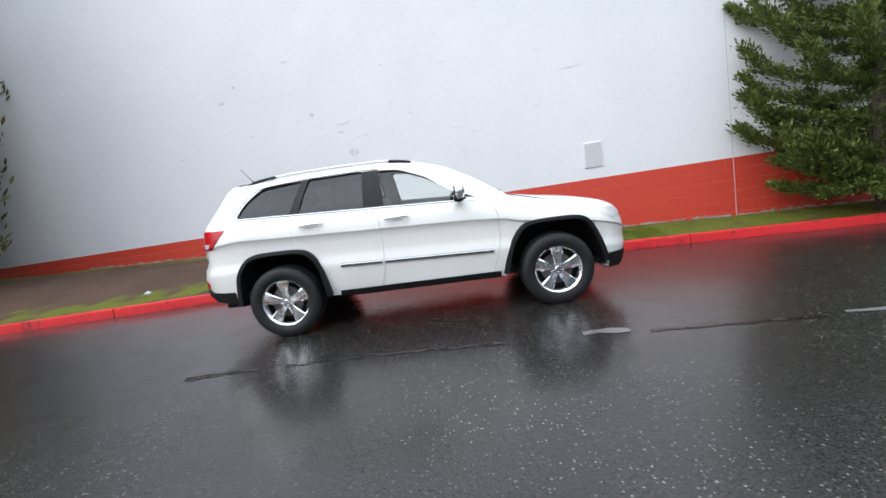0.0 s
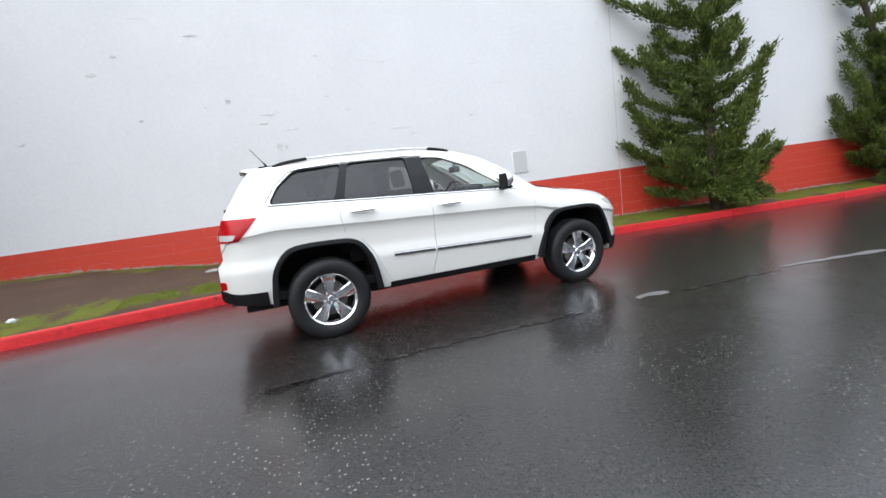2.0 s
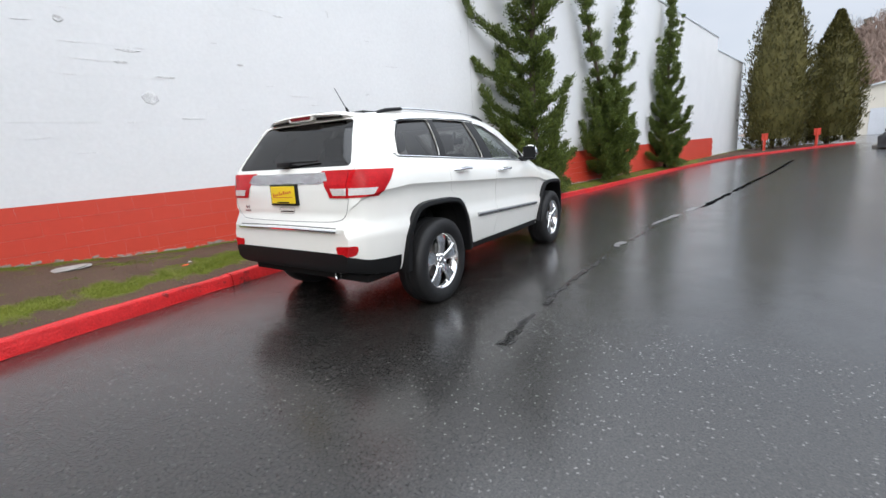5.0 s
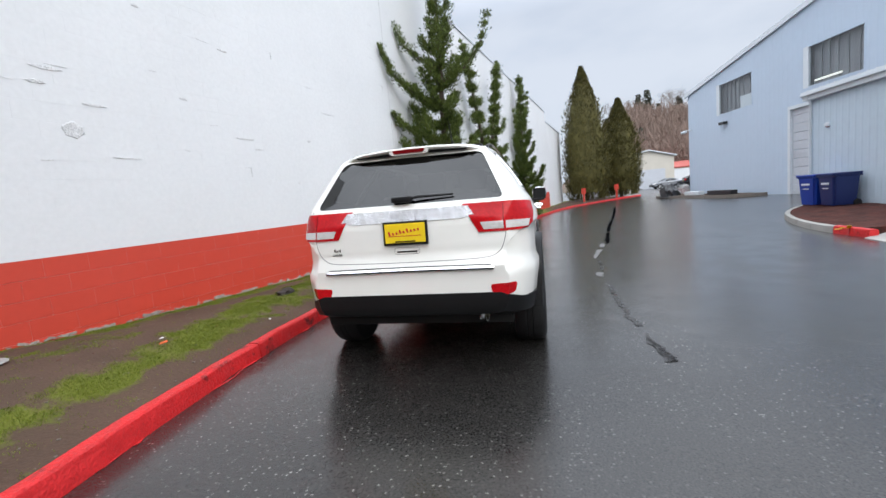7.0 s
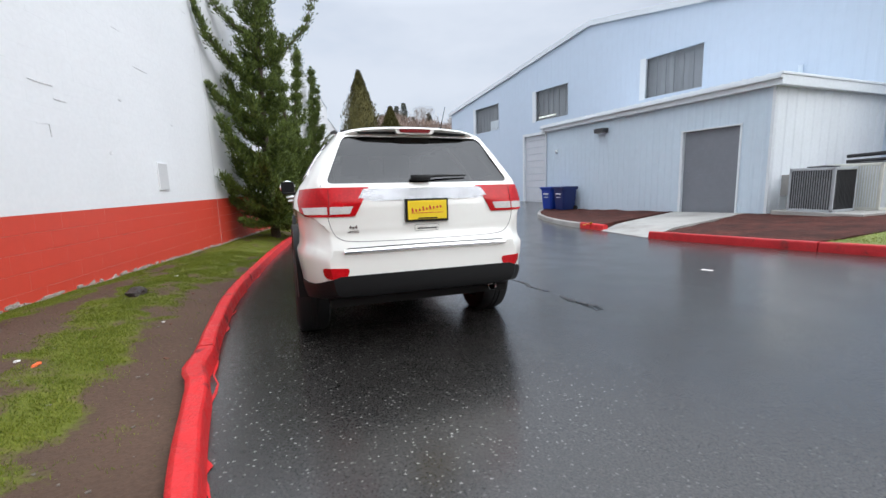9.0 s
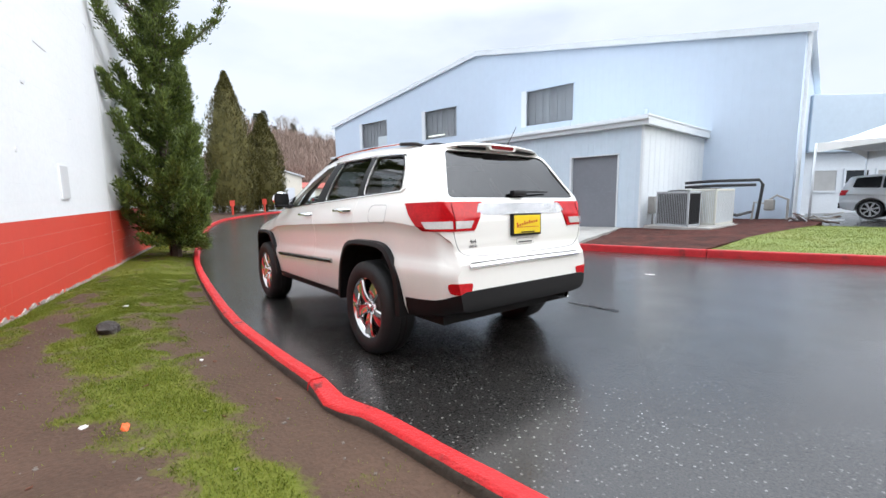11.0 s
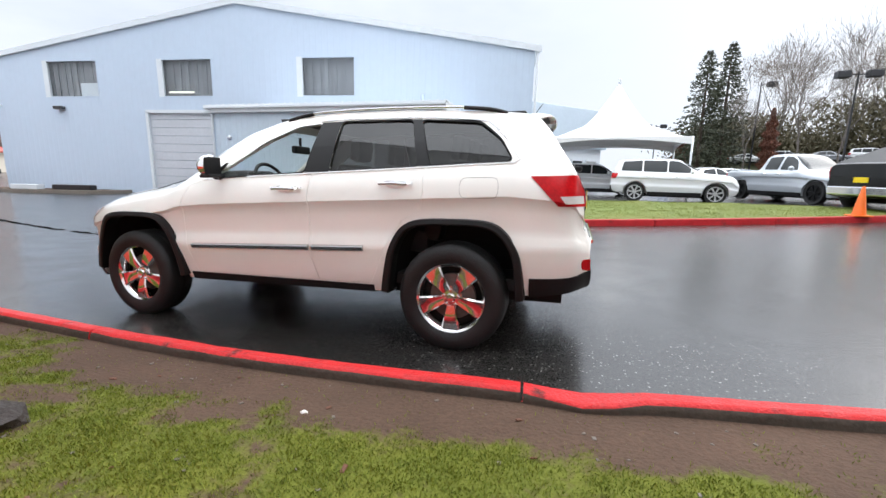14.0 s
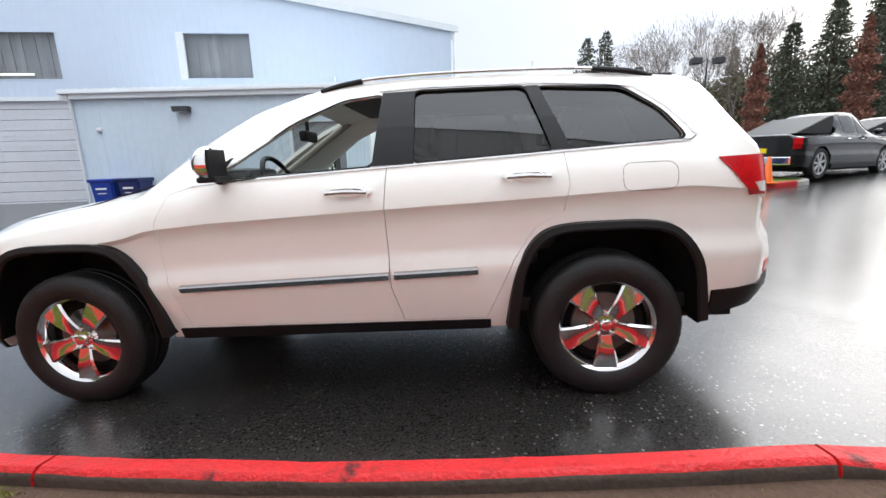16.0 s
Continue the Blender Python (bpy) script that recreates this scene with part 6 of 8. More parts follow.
for k in range(5):
    x = -0.45 - 1.55 * k
    win = part("window", bmesh.new(), M_TRIM, wing)
    bm = bmesh.new()
    for x0, z0, x1, z1 in ((x - 1.3, 1.15, x, 1.25), (x - 1.3, 2.25, x, 2.35), (x - 1.3, 1.25, x - 1.2, 2.25), (x - 0.1, 1.25, x, 2.25)):
        box(bm, x0, 0.0, z0, x1, 0.06, z1)
    part("window_frame", bm, M_TRIM, win)
    bm = bmesh.new()
    box(bm, x - 1.2, 0.005, 1.25, x - 0.1, 0.03, 2.25)
    part("pane", bm, M_BLIND if k % 2 == 0 else M_DARK_PANE, win)
garage = thing("garage", Matrix.Translation((66.0, -15.1, -0.35)) @ Matrix.Scale(1.29, 4), "cream gabled garage with a closed door", "garage")
bm = bmesh.new()
prism(bm, [(0.0, 0), (-5.6, 0), (-5.6, 3.9), (-2.8, 4.7), (0.0, 4.2)], 0, 10, Matrix(((0, 1, 0, 0), (1, 0, 0, 0), (0, 0, 1, 0), (0, 0, 0, 1))))
M_CREAM = material("cream_siding", (0.62, 0.58, 0.50), 0.6, vary=0.06, scale=1)
part("wall", bm, M_CREAM, garage)
bm = bmesh.new()
prism(bm, [(0.3, 4.12), (-2.8, 4.72), (-5.9, 3.85), (-5.9, 3.98), (-2.8, 4.86), (0.3, 4.25)], -0.3, 10.3, Matrix(((0, 1, 0, 0), (1, 0, 0, 0), (0, 0, 1, 0), (0, 0, 0, 1))))
part("roof", bm, M_TRIM, garage)
bm = bmesh.new()
box(bm, -0.06, -4.6, 0, 0.0, -1.6, 2.5)
part("garage_door", bm, M_PALE_DOOR, garage)
far_shed = thing("low_shed", Matrix.Translation((90, -24.4, -0.3)) @ Matrix.Scale(1.25, 4), "long low shed with a dull red roof", "building")
bm = bmesh.new()
box(bm, 0, -16, 0, 8, 0, 2.8)
part("wall", bm, M_CREAM, far_shed)
M_RED_ROOF = material("dull_red_roof", (0.42, 0.10, 0.08), 0.6, vary=0.1)
bm = bmesh.new()
prism(bm, [(0.4, 2.8), (-16.4, 2.8), (-16.4, 3.0), (0.4, 3.0)], -0.6, 4, Matrix(((0, 1, 0, 0), (1, 0, 0, 0), (0, 0, 1, 0), (0, 0, 0, 1))))
prism(bm, [(-0.6, 2.9), (4, 4.0), (8.6, 2.9)], -16.4, 0.4)
part("roof", bm, M_RED_ROOF, far_shed)

# ---- event tent ----
M_CANVAS = material("white_tent_canvas", (0.80, 0.80, 0.79), 0.6, vary=0.04, scale=0.8, fine=8)
TX, TY, TH = -3.98, -19.05, 2.82
tent = thing("tent", Matrix.Translation((TX, TY, grade(TX, TY))) @ Matrix.Rotation(radians(-5), 4, "Z"), "white peaked canvas event tent on thin poles", "tent")
bm = bmesh.new()
S, half = 16, 2.95
edge, rings = [], []
for i in range(12):
    f = i / 11
    r = half * (1 - f)
    z = TH - 0.2 + 2.75 * (f ** 1.9)
    ring = []
    for k in range(4 * S):
        side, u = divmod(k, S)
        u = u / S * 2 - 1
        x, y = ((u, -1), (1, u), (-u, 1), (-1, -u))[side]
        n = max(abs(x), abs(y))
        m = 1 + (math.hypot(x, y) - 1) * (1 - f) * 1.0
        q = Vector((x, y)) / (1 if f < 0.35 else (1 + (math.hypot(x, y) - 1) * min(1, (f - 0.35) / 0.3)))
        sag = 0.08 * (1 - abs(u)) * (1 - f)
        ring.append(bm.verts.new((q.x * r + 0.001 * x, q.y * r + 0.001 * y, z - sag * 0)))
    rings.append(ring)
for p, q in zip(rings, rings[1:]):
    for k in range(4 * S):
        bm.faces.new((p[k], p[(k + 1) % (4 * S)], q[(k + 1) % (4 * S)], q[k]))
low = []
for k in range(4 * S):
    side, u = divmod(k, S)
    u = abs(u / S * 2 - 1)
    low.append(bm.verts.new((rings[0][k].co.x, rings[0][k].co.y, TH - 0.52 + 0.22 * (1 - u ** 2) )))
for k in range(4 * S):
    bm.faces.new((low[k], low[(k + 1) % (4 * S)], rings[0][(k + 1) % (4 * S)], rings[0][k]))
part("canopy", bm, M_CANVAS, tent, smooth=True)
for x in (-1, 1):
    for y in (-1, 1):
        bm = bmesh.new()
        tube(bm, [(x * half, y * half, -0.1), (x * half, y * half, TH - 0.2)], 0.04, 8)
        part("pole", bm, M_TRIM, tent, smooth=True)
bm = bmesh.new()
tube(bm, [(0, 0, TH + 1.4), (0, 0, TH + 2.75)], 0.05, 8)
part("mast", bm, M_TRIM, tent)

# ---- traffic cone ----
M_CONE = material("orange_cone_plastic", (0.85, 0.16, 0.015), 0.45, vary=0.08, scale=4)
cone = thing("traffic_cone", Matrix.Translation((-8.75, -8.80, grade(-8.7, -8.8) + 0.14)), "faded orange traffic cone on the kerb", "cone")
bm = bmesh.new()
lathe(bm, [(0.14, 0.03), (0.135, 0.05), (0.03, 0.70), (0.025, 0.71), (0.001, 0.71)], 20)
part("cone_body", bm, M_CONE, cone, smooth=True)
bm = bmesh.new()
box(bm, -0.19, -0.19, 0, 0.19, 0.19, 0.035, 0.012)
part("base", bm, M_CONE, cone)


def lamp_post(at, height, arms, label):
    ob = thing("lamp_post", Matrix.Translation(at), label, "lamp post", "lamp posts")
    bm = bmesh.new()
    tube(bm, [(0, 0, 0), (0, 0, height)], 0.11, 8, 0.07)
    part("pole", bm, M_LAMP_BLACK, ob)
    for s in arms:
        bm = bmesh.new()
        tube(bm, [(0, 0, height - 0.3), (s * 0.7, 0, height - 0.25)], 0.05, 6)
        part("arm", bm, M_LAMP_BLACK, ob)
        bm = bmesh.new()
        box(bm, s * 0.7 - 0.5 + s * 0.45, -0.4, height - 0.55, s * 0.7 + 0.5 + s * 0.45, 0.4, height + 0.05, 0.06)
        part("lamp_head", bm, M_LAMP_BLACK, ob, "boxy dark lamp head")
    return ob


lamp_post((-25.8, -45, 0.6), 10.3, (-1, 1), "tall dark twin-head car park lamp post")
lamp_post((-15.0, -78, 1.0), 9.0, (-1, 1), "distant twin-head lamp post")
lamp_post((-23.5, -60, 1.0), 12.0, (-1,), "tall thin street lamp post")
for x, y, h in ((36.4, -5.6, 1.3), (38.6, -8.9, 1.3)):
    ob = thing("marker_post", Matrix.Translation((x, y, grade(x, y) + 0.1)), "thin red marker post on the kerb", "post", "marker posts")
    bm = bmesh.new()
    tube(bm, [(0, 0, 0), (0, 0, h)], 0.09, 8)
    part("post", bm, M_RED_WALL, ob)
    bm = bmesh.new()
    box(bm, -0.06, -0.2, h - 0.5, -0.02, 0.2, h)
    part("sign_panel", bm, M_RED_WALL, ob)

# ---- trees and grass ----
M_BARK = material("brown_bark", (0.085, 0.062, 0.048), 0.85, vary=0.4, scale=8, fine=40, bump=0.6)
M_BARK_PALE = material("pale_grey_bark", (0.15, 0.13, 0.115), 0.85, vary=0.3, scale=4, fine=30)


def leaf_material(name, dark, light, rough=0.6):
    """Foliage whose sprays differ from one another."""
    m = bpy.data.materials.new(name)
    m.use_nodes = True
    n, l = m.node_tree.nodes, m.node_tree.links
    b = n["Principled BSDF"]
    geo = n.new("ShaderNodeNewGeometry")
    big = n.new("ShaderNodeTexNoise")
    big.inputs["Scale"].default_value, big.inputs["Detail"].default_value = 2.2, 4
    l.new(geo.outputs["Position"], big.inputs["Vector"])
    add = n.new("ShaderNodeMath")
    add.operation = "ADD"
    l.new(geo.outputs["Random Per Island"], add.inputs[0])
    l.new(big.outputs[0], add.inputs[1])
    rng = n.new("ShaderNodeMapRange")
    rng.inputs[1].default_value, rng.inputs[2].default_value = 0.3, 1.4
    l.new(add.outputs[0], rng.inputs[0])
    mx = n.new("ShaderNodeMix")
    mx.data_type = "RGBA"
    mx.inputs["A"].default_value, mx.inputs["B"].default_value = (*dark, 1), (*light, 1)
    l.new(rng.outputs[0], mx.inputs["Factor"])
    l.new(mx.outputs["Result"], b.inputs["Base Color"])
    b.inputs["Roughness"].default_value = rough
    b.inputs["Specular IOR Level"].default_value = 0.3
    return m


M_JUNIPER = leaf_material("juniper_green", (0.012, 0.027, 0.006), (0.145, 0.190, 0.036))
M_CYPRESS = leaf_material("dark_cypress_green", (0.026, 0.030, 0.008), (0.125, 0.108, 0.028))
# fir, thicket and scrub colours are lifted to stand in for distance haze
M_FIR = leaf_material("fir_green", (0.040, 0.048, 0.032), (0.098, 0.106, 0.066))
M_RUSSET = leaf_material("russet_dead_leaf", (0.11, 0.045, 0.03), (0.27, 0.115, 0.075))
M_TWIG = leaf_material("grey_brown_twigs", (0.15, 0.125, 0.105), (0.30, 0.255, 0.22), 0.9)
M_THICKET = leaf_material("brown_thicket", (0.20, 0.145, 0.120), (0.29, 0.215, 0.175), 0.9)
M_BLADE = leaf_material("grass_blade", (0.074, 0.116, 0.008), (0.188, 0.215, 0.021), 0.6)
M_BUSH = leaf_material("olive_bush", (0.065, 0.062, 0.033), (0.18, 0.155, 0.095), 0.7)


def sprays(centres, directions, lengths, widths, mat, name, rng, bend=0.25):
    """Many small pointed leaf sprays as one mesh: numpy arrays of places, headings and sizes."""
    c, d = np.asarray(centres, float), np.asarray(directions, float)
    k = len(c)
    d /= np.linalg.norm(d, axis=1)[:, None] + 1e-9
    r = rng.normal(size=(k, 3))
    s = np.cross(d, r)
    s /= np.linalg.norm(s, axis=1)[:, None] + 1e-9
    up = np.cross(s, d)
    L, W = np.asarray(lengths)[:, None], np.asarray(widths)[:, None]
    v = np.empty((k, 4, 3))
    v[:, 0] = c
    v[:, 1] = c + d * L * 0.55 + s * W + up * L * bend * 0.3
    v[:, 2] = c + d * L + up * L * bend
    v[:, 3] = c + d * L * 0.45 - s * W + up * L * bend * 0.3
    me = bpy.data.meshes.new(name)
    me.vertices.add(4 * k)
    me.vertices.foreach_set("co", v.reshape(-1))
    me.loops.add(4 * k)
    me.loops.foreach_set("vertex_index", np.arange(4 * k))
    me.polygons.add(k)
    me.polygons.foreach_set("loop_start", np.arange(0, 4 * k, 4))
    me.polygons.foreach_set("loop_total", np.full(k, 4))
    me.update(calc_edges=True)
    me.materials.append(mat)
    return me


def juniper(seed, height, spread, limbs, label, tops=((0, 0, 1.0),), arms=(), room=0.40, lean=0.9):
    """A wind-swept garden juniper: a bushy skirt to the ground, layered limbs with upturned tips, gaps between the layers. Local +y is the wall's side."""
    rng = np.random.default_rng(seed)
    tree = new("juniper_tree")
    tagged(tree, label, "tree", "junipers along the wall")
    bm = bmesh.new()
    C, D, L = [], [], []

    def tuft(p, d, size, count):
        p, d = np.array(p), np.array(d)
        d = d / (np.linalg.norm(d) + 1e-9)
        o = rng.normal(size=(count, 3)) * size * np.array((0.36, 0.36, 0.19))
        o += d * rng.uniform(-0.5, 0.7, (count, 1)) * size
        C.append(p + o)
        D.append(d * 0.8 + np.array((0, 0, 0.55)) + o / size * 0.8 + rng.normal(size=(count, 3)) * 0.35)
        L.append(rng.uniform(0.035, 0.085, count))

    def limb(base, out, reach, rise, thick, fat=1.0):
        pts = [base, base + out * reach * 0.5 + Vector((0, 0, reach * rise * 0.22)), base + out * reach * 0.85 + Vector((0, 0, reach * rise * 0.62)), base + out * reach + Vector((0, 0, reach * rise * 1.15))]
        tube(bm, pts, thick, 5, 0.006)
        n = max(3, int(reach / 0.17))
        for i in range(n):
            g = (i + 0.9) / n
            j = min(2, int(g * 3))
            p = pts[j].lerp(pts[j + 1], min(1, g * 3 - j))
            tuft(p, (pts[j + 1] - pts[j]).normalized(), (0.27 - 0.13 * g) * rng.uniform(0.7, 1.25) * fat, int(235 * (1.2 - 0.65 * g)))

    for tx, ty, th in tops:
        def stem(f):
            b = max(0.0, (f - 0.32) / 0.68)
            return Vector((tx * b + 0.09 * math.sin(5 * f + seed), ty * b + 0.04 * math.sin(6 * f), height * th * f))
        tube(bm, [stem(i / 12) for i in range(13)], 0.13, 7, 0.015)
        for k in range(limbs):
            f = 0.025 + 0.955 * ((k + rng.uniform(0, 0.8)) / limbs) ** 1.45
            layers = height * 1.9
            f = max(0.02, (math.floor(f * layers) + (0.85 if f < 0.35 else 0.5) * (f * layers % 1)) / layers + 0.02)
            a = k * 2.4 + rng.uniform(-0.5, 0.5)
            reach = spread * (1 - f) ** 0.95 * (1.12 if f < 0.45 else 1.0) * rng.uniform(0.58, 1.12) * (0.82 + 0.18 * smoothstep(0, 0.1, f)) + 0.10
            if len(tops) > 1 and f > 0.42:
                reach *= 0.48
            if 0.15 < f < 0.92 and rng.random() < 0.14:
                reach *= 1.35
            out = Vector((math.cos(a) * (lean if math.cos(a) > 0 else 1), math.sin(a) * (0.55 * room if math.sin(a) > 0 else 0.46), 0))
            limb(stem(f), out, reach, rng.uniform(0.10, 0.40) + 0.35 * f, 0.03 * (1 - 0.6 * f))
        for i in range(14):
            f = 0.60 + 0.40 * i / 13
            tuft(stem(f), (0, 0, 1), 0.26 - 0.19 * (i / 13), 90)
    # low boughs that hang towards the road
    for k in range(7):
        a = math.pi * (1.15 + 0.7 * k / 6) + rng.uniform(-0.1, 0.1)
        limb(stem(0.0) + Vector((0, 0, rng.uniform(0.25, 0.6))), Vector((math.cos(a) * 0.9, math.sin(a) * 0.5, 0)), spread * rng.uniform(0.5, 0.72), rng.uniform(-0.22, 0.0), 0.02)
    for f, dx, dy, reach, rise in arms:
        limb(stem(f), Vector((dx, dy, 0)).normalized(), reach, rise, 0.04, 0.85)
    part("trunk", bm, M_BARK, tree, smooth=True)
    c, d, l = np.concatenate(C), np.concatenate(D), np.concatenate(L)
    keep = (c[:, 1] < room) & (c[:, 2] > 0.02)
    c, d, l = c[keep], d[keep], l[keep]
    me = sprays(c, d, l * 1.25, l * 0.20, M_JUNIPER, "crown", rng)
    crown = tagged(new("crown", me), kind="stuff")
    crown.parent = tree
    return tree


def tree_at(tree, x, y, z, turn=0.0, size=1.0):
    tree.matrix_world = Matrix.Translation((x, y, z)) @ Matrix.Rotation(turn, 4, "Z") @ Matrix.Scale(size, 4)
    return tree


WALL_TURN = math.atan(-0.187)
tree_at(juniper(3, 8.6, 1.95, 78, "tall bushy green juniper against the white wall", arms=((0.47, -2.0, 0.72, 2.15, 0.5), (0.36, -1.6, 0.72, 1.75, 0.3), (0.55, 0.1, -1, 1.45, 0.95), (0.60, -1.1, 0.8, 1.35, 0.6)), room=0.78, lean=0.60), 7.3, 1.45, strip_height(7.3, 1.45), WALL_TURN)
tree_at(juniper(8, 7.2, 1.85, 56, "forked green juniper with two leaning tops", tops=((-2.5, 0.05, 0.97), (1.5, -0.2, 1.0)), arms=((0.55, 1, -0.2, 1.3, 0.5),)), 13.1, 0.76, strip_height(13.1, 0.76), WALL_TURN)
tree_at(juniper(14, 8.0, 2.15, 66, "slender dark green juniper with upswept limbs", arms=((0.5, -1, 0, 1.6, 1.0), (0.55, 1, 0, 1.5, 1.1), (0.7, 1, -0.2, 1.2, 1.2))), 20.2, -0.55, strip_height(20.2, -0.6), WALL_TURN)
# only the first stands in view; the other two are added to shade the wall
for x, y, size, label in ((-13.75, 4.7, 1.0, "dark green juniper in the wall's shade"), (-16.6, 4.4, 1.25, "dense dark juniper out of view, added to shade the wall"), (-19.6, 3.4, 1.35, "dense dark juniper out of view, added as further shade on the wall")):
    tree_at(juniper(21 + int(size * 8), 8.4, 2.2, 58, label), x, y, strip_height(x, y), WALL_TURN, size)


def cypress(seed, height, radius, label, mat=None, group="cypresses at the bend"):
    """A clipped teardrop conifer with a feathery skin."""
    rng = np.random.default_rng(seed)
    tree = new("cypress_tree")
    tagged(tree, label, "tree", group)
    bm = bmesh.new()
    tube(bm, [(0, 0, 0), (0, 0, height * 0.9)], 0.18, 8, 0.03)
    part("trunk", bm, M_BARK, tree)

    def profile(f):
        return radius * (max(0.0, math.sin(math.pi * min(1, (f * 0.80 + 0.20)) ** 0.85)) ** 0.75) * (1 if f < 0.75 else 1 - 0.35 * (f - 0.75) / 0.25)
    bm = bmesh.new()
    lathe(bm, [(0.85 * profile(f) + 0.01, height * f) for f in [i / 14 for i in range(1, 15)]], 18)
    for v in bm.verts:
        v.co.xy *= 1 + 0.18 * noise.noise(v.co * 0.9)
    part("inner_crown", bm, M_CYPRESS, tree, smooth=True)
    n = 17000
    f = rng.uniform(0.02, 1, n) ** 1.1
    a = rng.uniform(0, 2 * math.pi, n)
    r = np.array([profile(x) for x in f]) * (0.82 + 0.26 * rng.random(n) ** 2) * (1 + 0.12 * np.sin(5 * a + 9 * f) + 0.10 * np.sin(11 * a - 37 * f) + 0.06 * np.sin(3 * a + 61 * f))
    c = np.stack((r * np.cos(a), r * np.sin(a), height * f), 1)
    d = np.stack((np.cos(a) * 0.55, np.sin(a) * 0.55, np.full(n, 1.0)), 1) + rng.normal(size=(n, 3)) * 0.25
    l = rng.uniform(0.12, 0.34, n)
    me = sprays(c, d, l, l * 0.15, mat or M_CYPRESS, "crown", rng)
    crown = tagged(new("crown", me), kind="stuff")
    crown.parent = tree
    return tree


tree_at(cypress(2, 13.0, 2.0, "tall dark teardrop cypress at the bend"), 39.5, -6.3, grade(39.5, -6.3))
tree_at(cypress(5, 9.9, 1.85, "dark brownish teardrop cypress at the bend"), 42.0, -10.0, grade(42, -10))


def fir(seed, height, radius, label, tiers=34, mat=None, group="distant firs", size=0.9):
    rng = np.random.default_rng(seed)
    tree = new("fir_tree")
    tagged(tree, label, "tree", group)
    bm = bmesh.new()
    tube(bm, [(0, 0, 0), (0, 0, height)], 0.02 * height, 6, 0.02)
    part("trunk", bm, M_BARK, tree)
    C, D, L = [], [], []
    for t in range(tiers):
        f = 0.10 + 0.90 * t / tiers
        reach = radius * (1 - f) ** 0.8 * rng.uniform(0.75, 1.15) + 0.1
        for k in range(12):
            a = rng.uniform(0, 2 * math.pi)
            n = max(6, int(24 * (1 - f) + 9))
            g = rng.uniform(0.1, 1, n)
            p = np.stack((np.cos(a) * reach * g, np.sin(a) * reach * g, height * f - 0.22 * reach * g), 1) + rng.normal(size=(n, 3)) * 0.10 * size
            C.append(p)
            D.append(np.tile((math.cos(a), math.sin(a), -0.25), (n, 1)) + rng.normal(size=(n, 3)) * 0.45)
            L.append(rng.uniform(0.20, 0.50, n) * size)
    c, d, l = np.concatenate(C), np.concatenate(D), np.concatenate(L)
    me = sprays(c, d, l, l * 0.24, mat or M_FIR, "crown", rng, 0.05)
    crown = tagged(new("crown", me), kind="stuff")
    crown.parent = tree
    return tree


def bare_tree(seed, height, label, mat=M_BARK_PALE):
    """A leafless deciduous tree with fine upward branching."""
    rng = random.Random(seed)
    tree = new("bare_tree")
    tagged(tree, label, "tree", "bare trees behind the car park")
    bm = bmesh.new()

    def grow(p, d, length, r, depth):
        q = p + d * length * 0.5 + Vector((rng.uniform(-1, 1), rng.uniform(-1, 1), 0)) * length * 0.06
        e = p + d * length
        tube(bm, [p, q, e], r, 4 if depth < 3 else 3, r * 0.62)
        if depth < 5:
            for k in range(2 if depth in (1,) else 3):
                nd = (d + Vector((rng.uniform(-1, 1), rng.uniform(-1, 1), rng.uniform(-0.15, 0.7))) * (0.48 + 0.05 * depth)).normalized()
                start = p.lerp(e, rng.uniform(0.55, 1.0)) if k else e
                grow(start, nd, length * rng.uniform(0.58, 0.78), r * 0.58, depth + 1)
    grow(Vector((0, 0, 0)), Vector((0, 0, 1)), height * 0.34, 0.0085 * height, 0)
    ends = [v.co.copy() for v in bm.verts if v.co.z > height * 0.38]
    part("trunk", bm, mat, tree)
    g = np.random.default_rng(seed)
    n = int(75 * height)
    c = np.array([ends[i] for i in g.integers(0, len(ends), n)]) + g.normal(size=(n, 3)) * 0.03 * height
    d = c - np.array((0, 0, height * 0.45)) + g.normal(size=(n, 3)) * height * 0.14
    me = sprays(c, d, g.uniform(0.04, 0.09, n) * height, np.full(n, 0.0009 * height), M_TWIG, "crown", g, 0.1)
    crown = tagged(new("crown", me), kind="stuff")
    crown.parent = tree
    return tree


def russet_tree(seed, height, radius, label):
    rng = np.random.default_rng(seed)
    tree = new("columnar_tree")
    tagged(tree, label, "tree", "russet street trees")
    bm = bmesh.new()
    tube(bm, [(0, 0, 0), (0, 0, height * 0.95)], 0.12, 6, 0.02)
    for k in range(24):
        a, f = k * 2.4, 0.15 + 0.75 * k / 24
        tube(bm, [(0, 0, height * f), (math.cos(a) * radius * 0.6, math.sin(a) * radius * 0.6, height * (f + 0.12)), (math.cos(a) * radius * 0.75, math.sin(a) * radius * 0.75, height * min(1, f + 0.25))], 0.03, 4, 0.01)
    part("trunk", bm, M_BARK, tree)
    n = 9000
    f = rng.uniform(0.08, 1, n)
    r = radius * np.sin(np.pi * np.clip(f * 0.72 + 0.26, 0, 1)) ** 1.1 * np.sqrt(rng.random(n)) * (1 + 0.3 * np.sin(7 * f * 6))
    a = rng.uniform(0, 2 * math.pi, n)
    c = np.stack((r * np.cos(a), r * np.sin(a), height * f), 1)
    l = rng.uniform(0.10, 0.24, n)
    me = sprays(c, rng.normal(size=(n, 3)) + (0, 0, 0.2), l, l * 0.4, M_RUSSET, "crown", rng)
    crown = tagged(new("crown", me), kind="stuff")
    crown.parent = tree
    return tree


